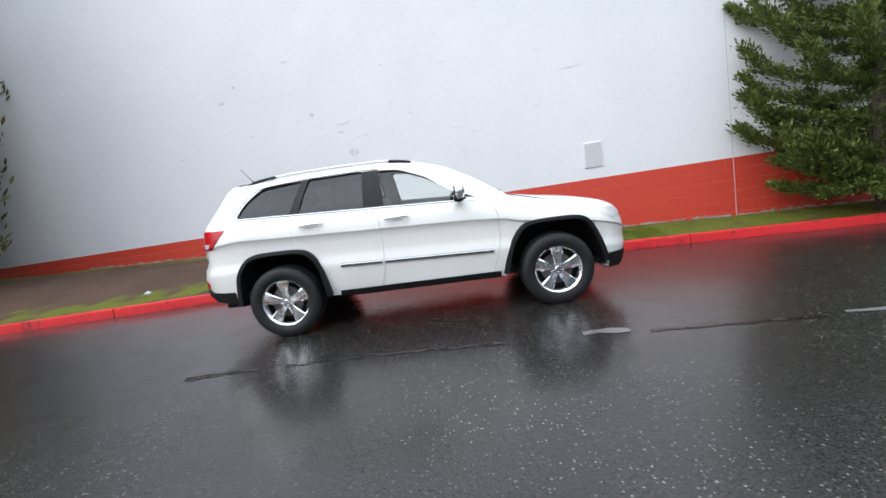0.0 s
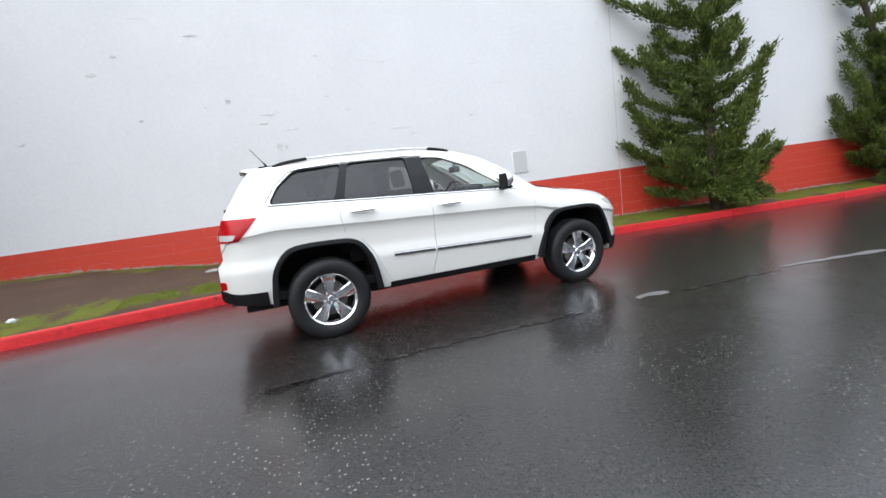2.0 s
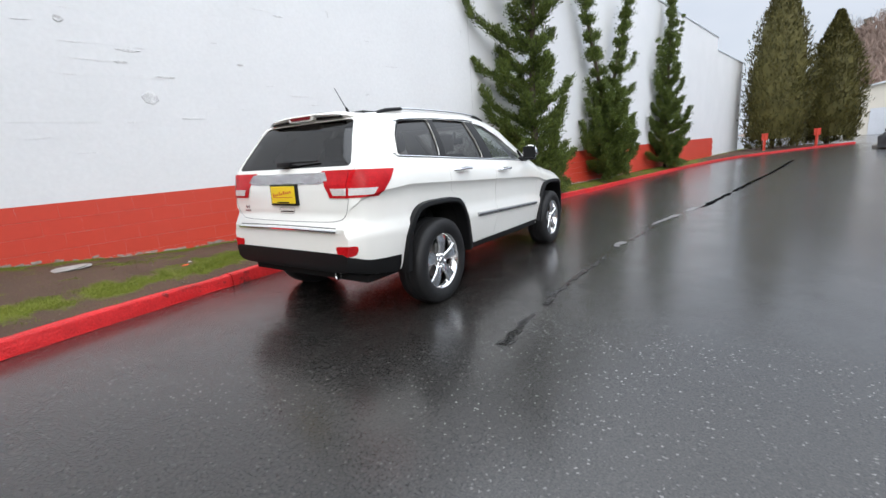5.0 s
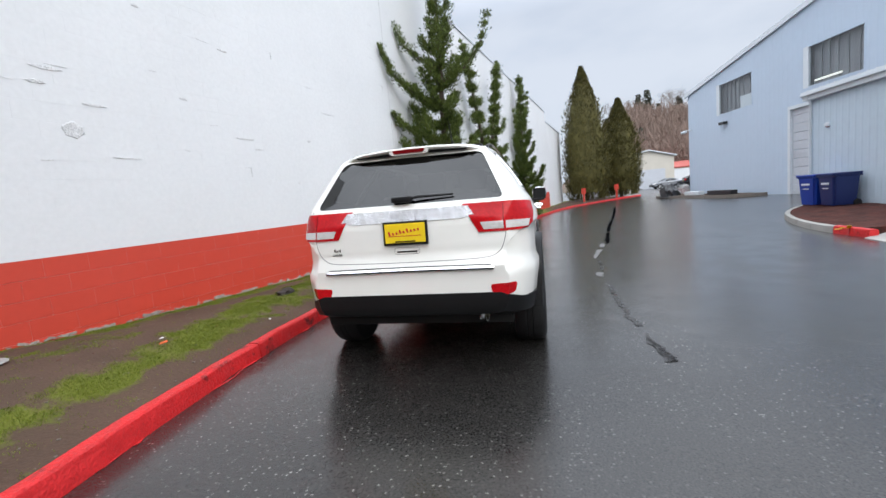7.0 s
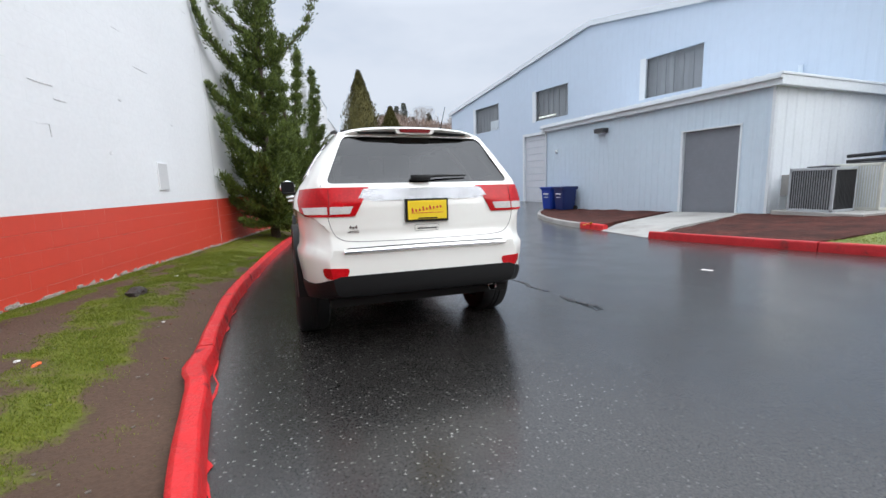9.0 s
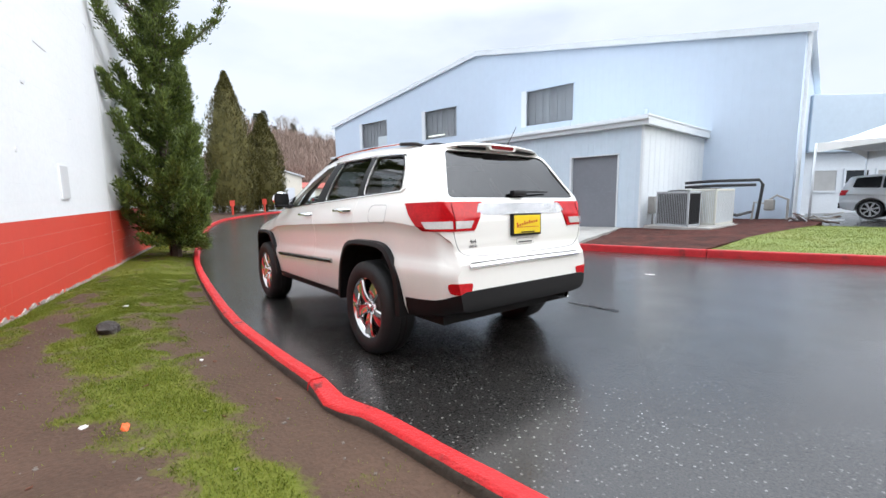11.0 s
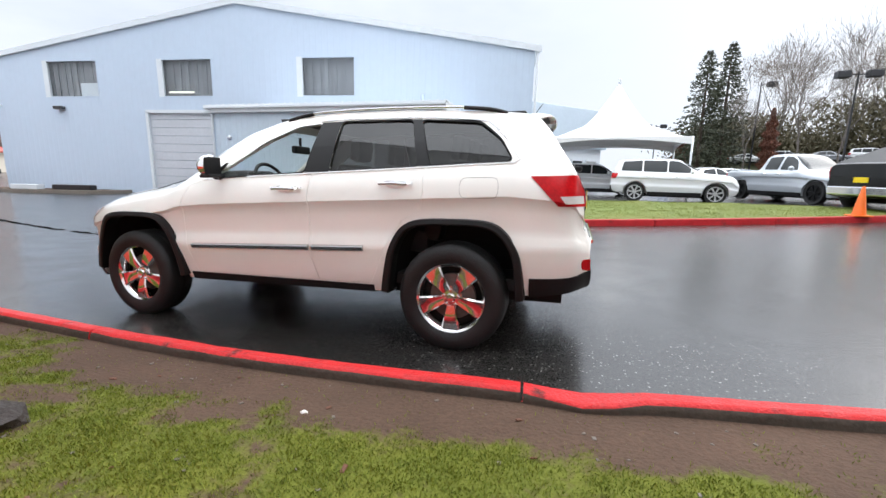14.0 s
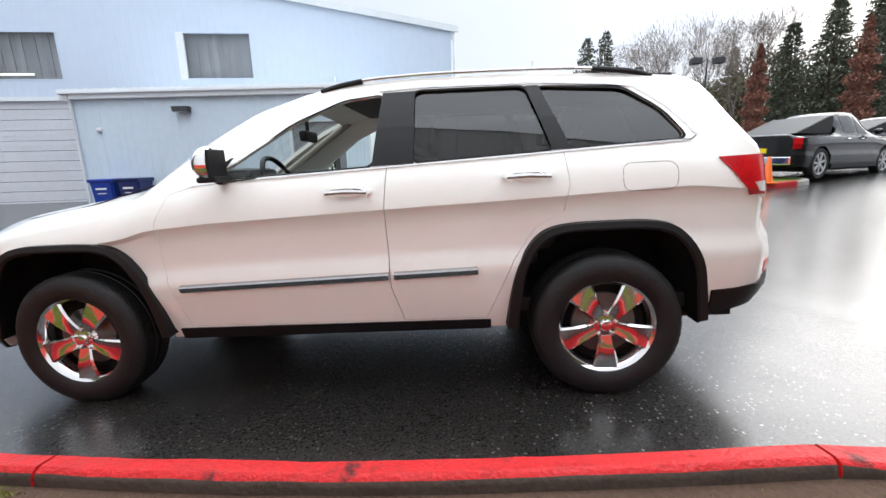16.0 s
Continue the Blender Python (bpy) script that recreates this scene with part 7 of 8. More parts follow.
# unseen cypresses, added to block sky and sun from the wall's left end
for k, (x, y, h, r) in enumerate(((-12.6, 2.5, 12.5, 3.1), (-16.6, 0.4, 13.5, 3.3), (-21.5, -0.6, 14, 3.3), (-26.5, -2.5, 14, 3.3))):
    tree_at(cypress(200 + k, h, r, "broad dark cypress out of view, added to shade the wall's left end", group="cypresses in the grove"), x, y, grade(x, y))
tree_at(fir(31, 16.5, 4.6, "dense dark fir behind the car park"), -17.5, -60, 0.8)
tree_at(fir(32, 17.5, 4.4, "dense dark fir behind the car park"), -20.2, -61, 0.8)
tree_at(russet_tree(41, 8.2, 0.9, "narrow tree holding russet dead leaves"), -24.9, -59, 1.5)
tree_at(russet_tree(42, 9.0, 0.95, "narrow tree holding russet dead leaves"), -28.2, -40.5, 2.0)
tree_at(russet_tree(43, 10.5, 1.2, "broad russet-leaved columnar tree"), -37.5, -40.5, 2.6)
tree_at(russet_tree(44, 6.5, 1.0, "small narrow russet-leaved tree"), -15.8, -62, 0.8)
rng = random.Random(12)
for k, (x, y, h) in enumerate(((-23, -66, 15), (-27.5, -64, 17), (-31, -70, 19), (-36, -66, 20), (-40, -62, 19), (-44, -60, 20), (-33, -78, 18), (-48, -55, 18), (-25.5, -53.5, 15.5), (-29.5, -53, 14), (-32.5, -51, 14), (-21.5, -56, 11))):
    tree_at(bare_tree(50 + k, h, "leafless grey tree behind the car park"), x, y, 1.5, rng.uniform(0, 6))
for k, (x, y, h, r) in enumerate(((-36.5, -48.5, 13, 3.6), (-38.5, -45.5, 14.5, 4.0), (-41, -43.5, 15, 4), (-47, -50, 17, 4), (-52, -44, 19, 4.5), (-44, -72, 16, 3.5), (-57, -38, 20, 4.5), (-62, -30, 18, 4.5), (-50, -60, 20, 4))):
    tree_at(fir(60 + k, h, r, "tall dark fir on the rising ground"), x, y, 2.0)

# brushy belt behind the far car park
grng = np.random.default_rng(77)
n = 70000
u = grng.random(n)
bx, by = -20 - 44 * u + grng.normal(size=n) * 2.0, -74 + 40 * u ** 1.4 + grng.normal(size=n) * 2.5
bz = 2.0 + grng.random(n) ** 1.2 * (4.5 + 8.0 * u ** 0.7 + 1.8 * np.sin(17 * u) + 1.4 * np.sin(41 * u) + 0.8 * np.sin(97 * u))
me = sprays(np.stack((bx, by, bz), 1), grng.normal(size=(n, 3)) * 0.8 + (0, 0, 0.6), grng.uniform(0.3, 0.9, n), grng.uniform(0.05, 0.14, n), M_BUSH, "scrub_belt", grng)
tagged(new("scrub_belt", me), "belt of olive and brown scrub behind the car park", "bushes", kind="stuff")

# embankment under the upper car park
M_BANK = material("rough_green_bank", (0.085, 0.095, 0.045), 0.9, vary=0.3, scale=0.8, fine=12, second=(0.12, 0.09, 0.06), cover=0.45)
bm = bmesh.new()
cols = []
for i in range(31):
    f = i / 30
    x, y = -14 - 60 * f, -56 + 36 * f ** 1.3
    nx, ny = -0.55, -0.84
    cols.append([bm.verts.new((x + nx * d, y + ny * d, 0.2 + h)) for d, h in ((0, 0), (4, 1.0), (7.5, 2.5), (9, 2.8), (45, 3.2))])
for p, q in zip(cols, cols[1:]):
    for k in range(4):
        bm.faces.new((p[k], p[k + 1], q[k + 1], q[k]))
bmesh.ops.recalc_face_normals(bm, faces=bm.faces)
tagged(part("embankment", bm, M_BANK, smooth=True), "rough grassy bank below the upper car park", "bank", kind="structure")

# wooded hillside beyond the bend
M_HILL = material("brown_winter_hillside", (0.20, 0.135, 0.105), 0.95, vary=0.35, scale=0.05, fine=0.6, second=(0.10, 0.10, 0.06), cover=0.4)


def hill_height(x, y):
    rise = smoothstep(85, 150, x + 0.25 * abs(y + 40)) * smoothstep(-14, -34, y)
    return 23 * rise * (0.75 + 0.25 * math.sin(y * 0.03 + 1)) * (1 - 0.55 * smoothstep(-60, -170, y)) + 1.5 * noise.noise((x * 0.03, y * 0.03, 1)) * rise


bm = bmesh.new()
hx = [85 + 8 * i for i in range(24)]
hy = [-260 + 12 * i for i in range(38)]
g = [[bm.verts.new((x, y, -0.6 + hill_height(x, y))) for y in hy] for x in hx]
for i in range(len(hx) - 1):
    for j in range(len(hy) - 1):
        bm.faces.new((g[i][j], g[i + 1][j], g[i + 1][j + 1], g[i][j + 1]))
tagged(part("hillside", bm, M_HILL, smooth=True), "brown leafless wooded hillside", "hill", kind="structure")
n = 170000
hxv, hyv = grng.uniform(95, 175, n), grng.uniform(-140, -17, n)
hz = np.array([hill_height(a, b) + 2.2 * noise.noise((a * 0.09, b * 0.09, 5)) for a, b in zip(hxv, hyv)]) + grng.random(n) ** 1.6 * 7
l = grng.uniform(0.8, 2.8, n)
me = sprays(np.stack((hxv, hyv, hz), 1), grng.normal(size=(n, 3)) * 0.35 + (0, 0, 1.0), l, l * 0.035 + 0.02, M_THICKET, "thicket", grng, 0.05)
tagged(new("thicket", me), "dense brown leafless thicket on the hillside", "bushes", kind="stuff")
for k, (x, y, h) in enumerate(((150, -40, 15), (152, -44, 11), (146, -58, 9), (149, -63, 8.5), (158, -33, 11), (155, -28, 10), (118, -30, 7), (150, -74, 8), (150, -54, 9), (145, -48, 12), (149, -37, 13), (143, -68, 8), (151, -60, 11), (148, -47, 9), (152, -79, 9))):
    tree_at(fir(90 + k, h, h * 0.24, "dark fir standing on the brown hillside", tiers=18, size=1.4, group="hillside firs"), x, y, hill_height(x, y) - 0.5)
for k, (x, y, h) in enumerate(((152, -48, 15), (150, -60, 14), (155, -68, 15), (150, -36, 13), (152, -30, 13), (150, -80, 13), (146, -45, 14), (147, -51, 12))):
    tree_at(bare_tree(120 + k, h, "leafless tree on the hillside skyline", M_TWIG), x, y, hill_height(x, y) - 0.5)

# ---- grass on the planting strip ----
def grass():
    r = random.Random(9)
    C, D, L = [], [], []
    tries = 0
    from_tree = BVHTree.FromObject(strip, bpy.context.evaluated_depsgraph_get())
    while len(C) < 240000 and tries < 700000:
        tries += 1
        x = r.uniform(-9, 24) if r.random() < 0.36 else r.uniform(-4, 4)
        ya, yb = kerb_y(x) + 0.16, wall_y(x) - 0.02
        y = r.uniform(ya, yb)
        if r.random() < turf(x, y) ** 1.4 + 0.010:
            hit = from_tree.ray_cast(Vector((x, y, 3)), Vector((0, 0, -1)))[0]
            if hit:
                C.append((x, y, hit.z - 0.004))
                D.append((r.gauss(0, 0.55), r.gauss(0, 0.55), 1))
                L.append(r.uniform(0.008, 0.024) * (1.0 + 0.6 * (r.random() < 0.06)))
    g = np.random.default_rng(4)
    L = np.array(L)
    me = sprays(C, D, L, np.full(len(L), 0.0019), M_BLADE, "grass", g, 0.3)
    tagged(new("grass", me), "thin patchy wet grass on the soil strip", "grass", kind="stuff")


bpy.context.view_layer.update()
grass()


def lawn_grass():
    r = random.Random(19)
    from_tree = BVHTree.FromObject(lawn, bpy.context.evaluated_depsgraph_get())
    C, D, L = [], [], []
    while len(C) < 45000:
        x, y = r.uniform(-10.3, -1.0), r.uniform(-13, -6.6)
        hit = from_tree.ray_cast(Vector((x, y, 4)), Vector((0, 0, -1)))[0]
        if hit:
            C.append((x, y, hit.z - 0.004))
            D.append((r.gauss(0, 0.6), r.gauss(0, 0.6), 1))
            L.append(r.uniform(0.02, 0.045))
    me = sprays(C, D, np.array(L), np.full(len(L), 0.0024), M_BLADE, "lawn_grass", np.random.default_rng(6), 0.3)
    tagged(new("lawn_grass", me), "short bright grass of the lawn", "grass", kind="stuff")


lawn_grass()

# ---- parked vehicles ----
M_WHITE_CAR = material("white_car_paint", (0.76, 0.77, 0.78), 0.3, vary=0.02, scale=2, coat=1.0)
M_SILVER_CAR = material("silver_car_paint", (0.50, 0.53, 0.57), 0.3, metal=0.35, vary=0.03, scale=2, coat=1.0)
M_BLACK_CAR = material("black_car_paint", (0.010, 0.010, 0.012), 0.25, vary=0.05, scale=2, coat=0.4, spec=0.3)
M_BLUE_CAR = material("blue_car_paint", (0.02, 0.12, 0.42), 0.25, vary=0.03, scale=2, coat=1.0)
M_GREY_CAR = material("grey_car_paint", (0.16, 0.17, 0.19), 0.25, vary=0.03, scale=2, coat=1.0)
M_DARK_GLASS = material("dark_car_glass", (0.02, 0.023, 0.025), 0.05, vary=0.1, scale=3, spec=0.35)


M_ALLOY = material("dull_silver_alloy", (0.52, 0.53, 0.54), 0.35, metal=0.4, vary=0.06)


def plain_wheel(parent, at, s, radius, dark):
    turn = Matrix.Translation(at) @ Matrix.Rotation(-s * math.pi / 2, 4, "X")
    bm = bmesh.new()
    r0 = radius * 0.72
    lathe(bm, [(r0, -0.10), (r0, 0.10), (radius - 0.02, 0.115), (radius, 0.08), (radius, -0.08), (radius - 0.02, -0.11), (r0, -0.10)], 28, turn)
    wheel = part("wheel", bm, M_TYRE, parent, "black tyre", smooth=True)
    bm = bmesh.new()
    lathe(bm, [(r0 + 0.004, 0.10), (r0 - 0.02, 0.095), (r0 - 0.03, 0.04), (0.001, 0.03)], 28, turn)
    part("rim_barrel", bm, M_BLACK_HOLE if not dark else M_DARK, wheel, smooth=True)
    bm = bmesh.new()
    lathe(bm, [(r0 + 0.006, 0.100), (r0 - 0.004, 0.106), (r0 - 0.022, 0.100), (r0 - 0.026, 0.080)], 28, turn)
    part("rim_lip", bm, M_ALLOY if not dark else M_DARK, wheel, smooth=True)
    for k in range(7):
        bm = bmesh.new()
        prism(bm, [(0.02, -0.020), (r0 - 0.02, -0.034), (r0 - 0.02, 0.034), (0.02, 0.020)], 0.060, 0.088, turn @ Matrix.Rotation(2 * math.pi * k / 7 + 0.3, 4, "Z") @ Matrix.Rotation(math.pi / 2, 4, "X"))
        part("spoke", bm, M_ALLOY if not dark else M_DARK, wheel)
    bm = bmesh.new()
    lathe(bm, [(0.001, 0.095), (0.045, 0.092), (0.06, 0.06)], 16, turn)
    part("hub_cap", bm, M_ALLOY if not dark else M_DARK, wheel, smooth=True)


def vehicle(name, label, category, shape, paint, dark_wheels=False):
    """A parked car from its side outline: hull, windows, lamps, wheels. The nose looks along +x."""
    car = tagged(new(name), label, category, "parked vehicles")
    f, r, wb, h, w, rad = shape["front"], shape["rear"], shape["base"], shape["height"], shape["half"], shape["wheel"]
    top = shape["top"]
    half = [(r, 0.78 * w), (r + 0.06, 0.88 * w), (r + 0.25, 0.965 * w), (r + 0.7, w), (f - 0.8, w), (f - 0.3, 0.93 * w), (f - 0.08, 0.78 * w), (f, 0.62 * w)]
    low = [(r, 0.50), (r + 0.12, 0.36), (r + 0.5, 0.30), (f - 0.5, 0.26), (f - 0.1, 0.32), (f, 0.46)]
    belt = shape["belt"]
    cab0, cab1 = shape["cab"]
    roof_half = [(r, 0.72 * w), (cab0 - 0.2, 0.80 * w), (cab0 + 0.35, 0.66 * w), ((cab0 + cab1) / 2, 0.66 * w), (cab1 - 0.55, 0.66 * w), (cab1, 0.80 * w), (f - 0.3, 0.74 * w), (f, 0.55 * w)]
    belt_in = [(r, 0.03), (cab0, 0.08), (cab1, 0.09), (f - 0.3, 0.10), (f, 0.03)]
    use_hull(top, low, half, belt, belt_in, roof_half, 0.0)
    ax = (wb / 2, -wb / 2)
    cuts = []
    for s in (1, -1):
        for a in ax:
            c = bmesh.new()
            lathe(c, [(0.001, -0.3), (rad + 0.06, -0.3), (rad + 0.06, 0.3), (0.001, 0.3)], 24, Matrix.Translation((a, s * w * 0.92, rad)) @ Matrix.Rotation(math.pi / 2, 4, "X"))
            bmesh.ops.holes_fill(c, edges=c.edges)
            cuts.append(c)
    if "bed" in shape:
        c = bmesh.new()
        b0, b1 = shape["bed"]
        box(c, b0, -w * 0.80, 0.75, b1, w * 0.80, 2.0)
        cuts.append(c)
    part("body", carve(car_solid(0.0, 34), cuts), paint, car, smooth=True)
    for s in (1, -1):
        for o in shape["windows"]:
            c = side_prism(soften(o, 3), s, 0.2, 1.4)
            part("side_window", carve(car_shell_low(-0.004, 0.03), [c], "INTERSECT"), M_DARK_GLASS, car, "dark side window", smooth=True)
        for o, nm, mat in shape["lamps"]:
            c = side_prism(o, s, w * (0.80 if "bed" in shape else 0.45), 1.4)
            part(nm, carve(car_shell_low(-0.006, 0.03), [c], "INTERSECT"), mat, car, smooth=True)
        for a in ax:
            plain_wheel(car, (a, s * (w - 0.13), rad), s, rad, dark_wheels)
        bm = bmesh.new()
        bmesh.ops.create_uvsphere(bm, u_segments=12, v_segments=8, radius=1.0)
        bmesh.ops.transform(bm, matrix=Matrix.Translation((cab1 - 0.55, s * (w + 0.08), lerp_curve(belt, cab1 - 0.5) + 0.10)) @ Matrix.Diagonal((0.07, 0.11, 0.085, 1)), verts=bm.verts)
        part("door_mirror", bm, paint, car, smooth=True)
        for hx in shape["handles"]:
            bm = bmesh.new()
            y, z = s * (lerp_curve(half, hx) + 0.005), lerp_curve(belt, hx) - 0.11
            tube(bm, [(hx - 0.1, y, z), (hx, y + s * 0.025, z + 0.005), (hx + 0.1, y, z)], 0.014, 6)
            part("door_handle", bm, M_CHROME, car)
        bm = bmesh.new()
        box(bm, ax[1] + rad + 0.08, s * (w - 0.05), 0.27, ax[0] - rad - 0.08, s * (w + 0.004), 0.40, 0.01)
        part("sill", bm, M_DARK, car)
    for o, x0, x1, nm in shape["ends"]:
        c = prism(bmesh.new(), soften(o, 3), x0, x1, REAR_FACE)
        part(nm, carve(car_shell_low(-0.004, 0.03), [c], "INTERSECT"), M_DARK_GLASS, car, smooth=True)
    bm = bmesh.new()
    box(bm, ax[1] - rad, -w * 0.7, 0.2, ax[0] + rad, w * 0.7, 0.34)
    part("underbody", bm, M_BLACK_HOLE, car)
    bm = bmesh.new()
    x = HULL_X[0]
    box(bm, x - 0.02, -w * 0.80, 0.40, x + 0.12, w * 0.80, 0.62, 0.03)
    part("rear_bumper", bm, M_CHROME if "bed" in shape else M_DARK, car)
    bm = bmesh.new()
    box(bm, HULL_X[1] - 0.14, -w * 0.62, 0.30, HULL_X[1] + 0.015, w * 0.62, 0.52, 0.03)
    part("front_bumper", bm, M_DARK, car)
    bm = bmesh.new()
    box(bm, x - 0.03, -0.16, 0.72, x + 0.02, 0.16, 0.85, 0.004)
    part("number_plate", bm, M_PLATE if paint in (M_BLACK_CAR,) else M_TRIM, car)
    return car


def car_shell_low(outer, inner):
    bm = car_solid(outer, 34)
    me = bpy.data.meshes.new("inner")
    b2 = car_solid(inner, 34)
    bmesh.ops.reverse_faces(b2, faces=b2.faces)
    b2.to_mesh(me)
    b2.free()
    bm.from_mesh(me)
    bpy.data.meshes.remove(me)
    return bm


SUV = dict(front=2.14, rear=-2.30, base=2.755, height=1.70, half=0.915, wheel=0.375, cab=(-2.08, 1.10),
           top=[(-2.30, 0.92), (-2.28, 1.10), (-2.22, 1.20), (-2.10, 1.56), (-2.02, 1.64), (-1.4, 1.70), (-0.2, 1.70), (0.18, 1.64), (0.50, 1.45), (0.84, 1.20), (0.98, 1.14), (1.6, 1.09), (1.92, 1.02), (2.08, 0.90), (2.14, 0.74)],
           belt=[(-2.30, 0.90), (-2.2, 1.10), (-1.8, 1.14), (0.8, 1.07), (1.3, 1.03), (1.85, 0.96), (2.14, 0.68)],
           windows=([(0.66, 1.13), (-0.24, 1.155), (-0.24, 1.60), (0.14, 1.57), (0.42, 1.40)], [(-0.29, 1.155), (-1.12, 1.175), (-1.12, 1.61), (-0.29, 1.60)], [(-1.17, 1.18), (-1.93, 1.20), (-1.86, 1.56), (-1.17, 1.61)]),
           lamps=(([(-2.02, 1.10), (-2.7, 1.12), (-2.7, 0.88), (-2.10, 0.90)], "tail_lamp", M_TAIL), ([(1.72, 0.96), (2.5, 0.92), (2.5, 0.74), (1.85, 0.80)], "headlamp", M_CLEAR)),
           ends=(([(-0.60, 1.18), (0.60, 1.18), (0.52, 1.56), (-0.52, 1.56)], -2.7, -1.95, "tailgate_glass"), ([(-0.66, 1.17), (0.66, 1.17), (0.56, 1.59), (-0.56, 1.59)], 0.22, 1.2, "windscreen")), handles=(0.0, -0.85))
PICKUP = dict(front=2.85, rear=-2.80, base=3.45, height=1.85, half=0.96, wheel=0.41, cab=(-1.05, 1.35), bed=(-2.70, -0.85),
              top=[(-2.80, 1.16), (-2.77, 1.22), (-0.95, 1.24), (-0.85, 1.60), (-0.72, 1.80), (-0.2, 1.85), (0.25, 1.82), (0.55, 1.72), (0.95, 1.42), (1.15, 1.24), (1.3, 1.19), (2.3, 1.14), (2.65, 1.06), (2.79, 0.92), (2.85, 0.78)],
              belt=[(-2.80, 1.10), (-0.9, 1.17), (1.0, 1.16), (1.5, 1.08), (2.4, 1.0), (2.85, 0.72)],
              windows=([(0.88, 1.20), (0.12, 1.22), (0.12, 1.72), (0.38, 1.70), (0.62, 1.56)], [(0.02, 1.22), (-0.62, 1.23), (-0.60, 1.70), (0.02, 1.72)]),
              lamps=(([(-2.60, 1.10), (-3.0, 1.10), (-3.0, 0.82), (-2.60, 0.82)], "tail_lamp", M_TAIL), ([(2.40, 1.0), (3.0, 0.98), (3.0, 0.80), (2.5, 0.84)], "headlamp", M_CLEAR)),
              ends=(([(-0.58, 1.30), (0.58, 1.30), (0.52, 1.70), (-0.52, 1.70)], -1.0, -0.6, "back_glass"), ([(-0.70, 1.22), (0.70, 1.22), (0.58, 1.74), (-0.58, 1.74)], 0.35, 1.3, "windscreen")), handles=(0.2, -0.5))
SEDAN = dict(front=2.30, rear=-2.30, base=2.70, height=1.46, half=0.90, wheel=0.33, cab=(-1.75, 1.15),
             top=[(-2.30, 0.82), (-2.26, 0.98), (-2.1, 1.04), (-1.65, 1.08), (-1.2, 1.30), (-0.8, 1.43), (-0.2, 1.46), (0.25, 1.40), (0.7, 1.16), (0.98, 1.0), (1.2, 0.96), (1.9, 0.88), (2.2, 0.76), (2.30, 0.62)],
             belt=[(-2.30, 0.78), (-2.1, 0.94), (-1.4, 0.98), (0.8, 0.92), (1.4, 0.88), (2.1, 0.78), (2.30, 0.58)],
             windows=([(0.66, 0.965), (-0.20, 1.0), (-0.20, 1.36), (0.08, 1.34), (0.40, 1.18)], [(-0.28, 1.0), (-1.12, 1.03), (-0.92, 1.28), (-0.28, 1.36)]),
             lamps=(([(-2.0, 0.94), (-2.6, 0.95), (-2.6, 0.78), (-2.1, 0.80)], "tail_lamp", M_TAIL), ([(1.85, 0.80), (2.6, 0.78), (2.6, 0.62), (2.0, 0.68)], "headlamp", M_CLEAR)),
             ends=(([(-0.58, 1.06), (0.58, 1.06), (0.48, 1.36), (-0.48, 1.36)], -1.8, -0.9, "back_glass"), ([(-0.62, 1.0), (0.62, 1.0), (0.52, 1.37), (-0.52, 1.37)], 0.2, 1.05, "windscreen")), handles=(0.0, -0.85))


def park(ob, x, y, heading, lift=0.0):
    ob.matrix_world = Matrix.Translation((x, y, grade(x, y) + lift)) @ Matrix.Rotation(radians(heading), 4, "Z")
    return ob


def repark(ob, x, y, heading, label, lift=0.0):
    got = copy_thing(ob, Matrix.Translation((x, y, grade(x, y) + lift)) @ Matrix.Rotation(radians(heading), 4, "Z"))
    return tagged(got, label)


white_suv = park(vehicle("parked_suv", "boxy white sport utility car with bright seven-spoke wheels", "car", SUV, M_WHITE_CAR), -5.86, -14.55, 180 - 8)
white_suv.matrix_world = white_suv.matrix_world @ Matrix.Scale(0.955, 4)
silver_pickup = park(vehicle("parked_pickup", "silver crew pickup truck with black wheels", "pickup", PICKUP, M_SILVER_CAR, True), -10.05, -15.1, 110)
silver_pickup.matrix_world = silver_pickup.matrix_world @ Matrix.Scale(0.95, 4)
black_pickup = park(vehicle("parked_pickup", "black crew pickup truck with a chrome rear bumper", "pickup", PICKUP, M_BLACK_CAR), -11.98, -11.46, 207)
black_pickup.matrix_world = black_pickup.matrix_world @ Matrix.Scale(1.05, 4)
bm = bmesh.new()
prism(bm, [(-2.70, 1.215), (-0.98, 1.215), (-0.98, 1.70), (-1.10, 1.70)], -0.74, 0.74)
bmesh.ops.bevel(bm, geom=bm.edges, offset=0.02, segments=2, affect="EDGES")
part("bed_cover", bm, M_DARK, black_pickup, "black sloping cover over the bed")
white_sedan = park(vehicle("parked_sedan", "white sedan parked in the far row", "car", SEDAN, M_WHITE_CAR), -10.5, -27.0, 200)
blue_sedan = park(vehicle("parked_sedan", "bright blue sedan parked in the far row", "car", SEDAN, M_BLUE_CAR), -9.6, -31.5, 185)
grey_sedan = park(vehicle("parked_sedan", "dark grey sedan parked in the far row", "car", SEDAN, M_GREY_CAR), -14.6, -26.0, 205)
use_hull(CAR_TOP, CAR_LOW, CAR_HALF, CAR_BELT, CAR_BELT_IN, CAR_ROOF_HALF, 1.0)
repark(white_suv, -3.3, -19.6, 178, "white sport utility car standing under the tent")
repark(black_pickup, -19.5, -17.5, 200, "black pickup truck parked behind another")
repark(white_sedan, -13.0, -32.0, 195, "white sedan parked among other cars")
repark(white_sedan, -7.0, -36.0, 190, "white sedan parked far off")
repark(white_suv, -17.5, -33.0, 200, "white sport utility car in the far row")
repark(blue_sedan, -12.2, -38.0, 185, "blue sedan parked far off")
repark(grey_sedan, -18.5, -28.0, 205, "grey sedan in the far row")
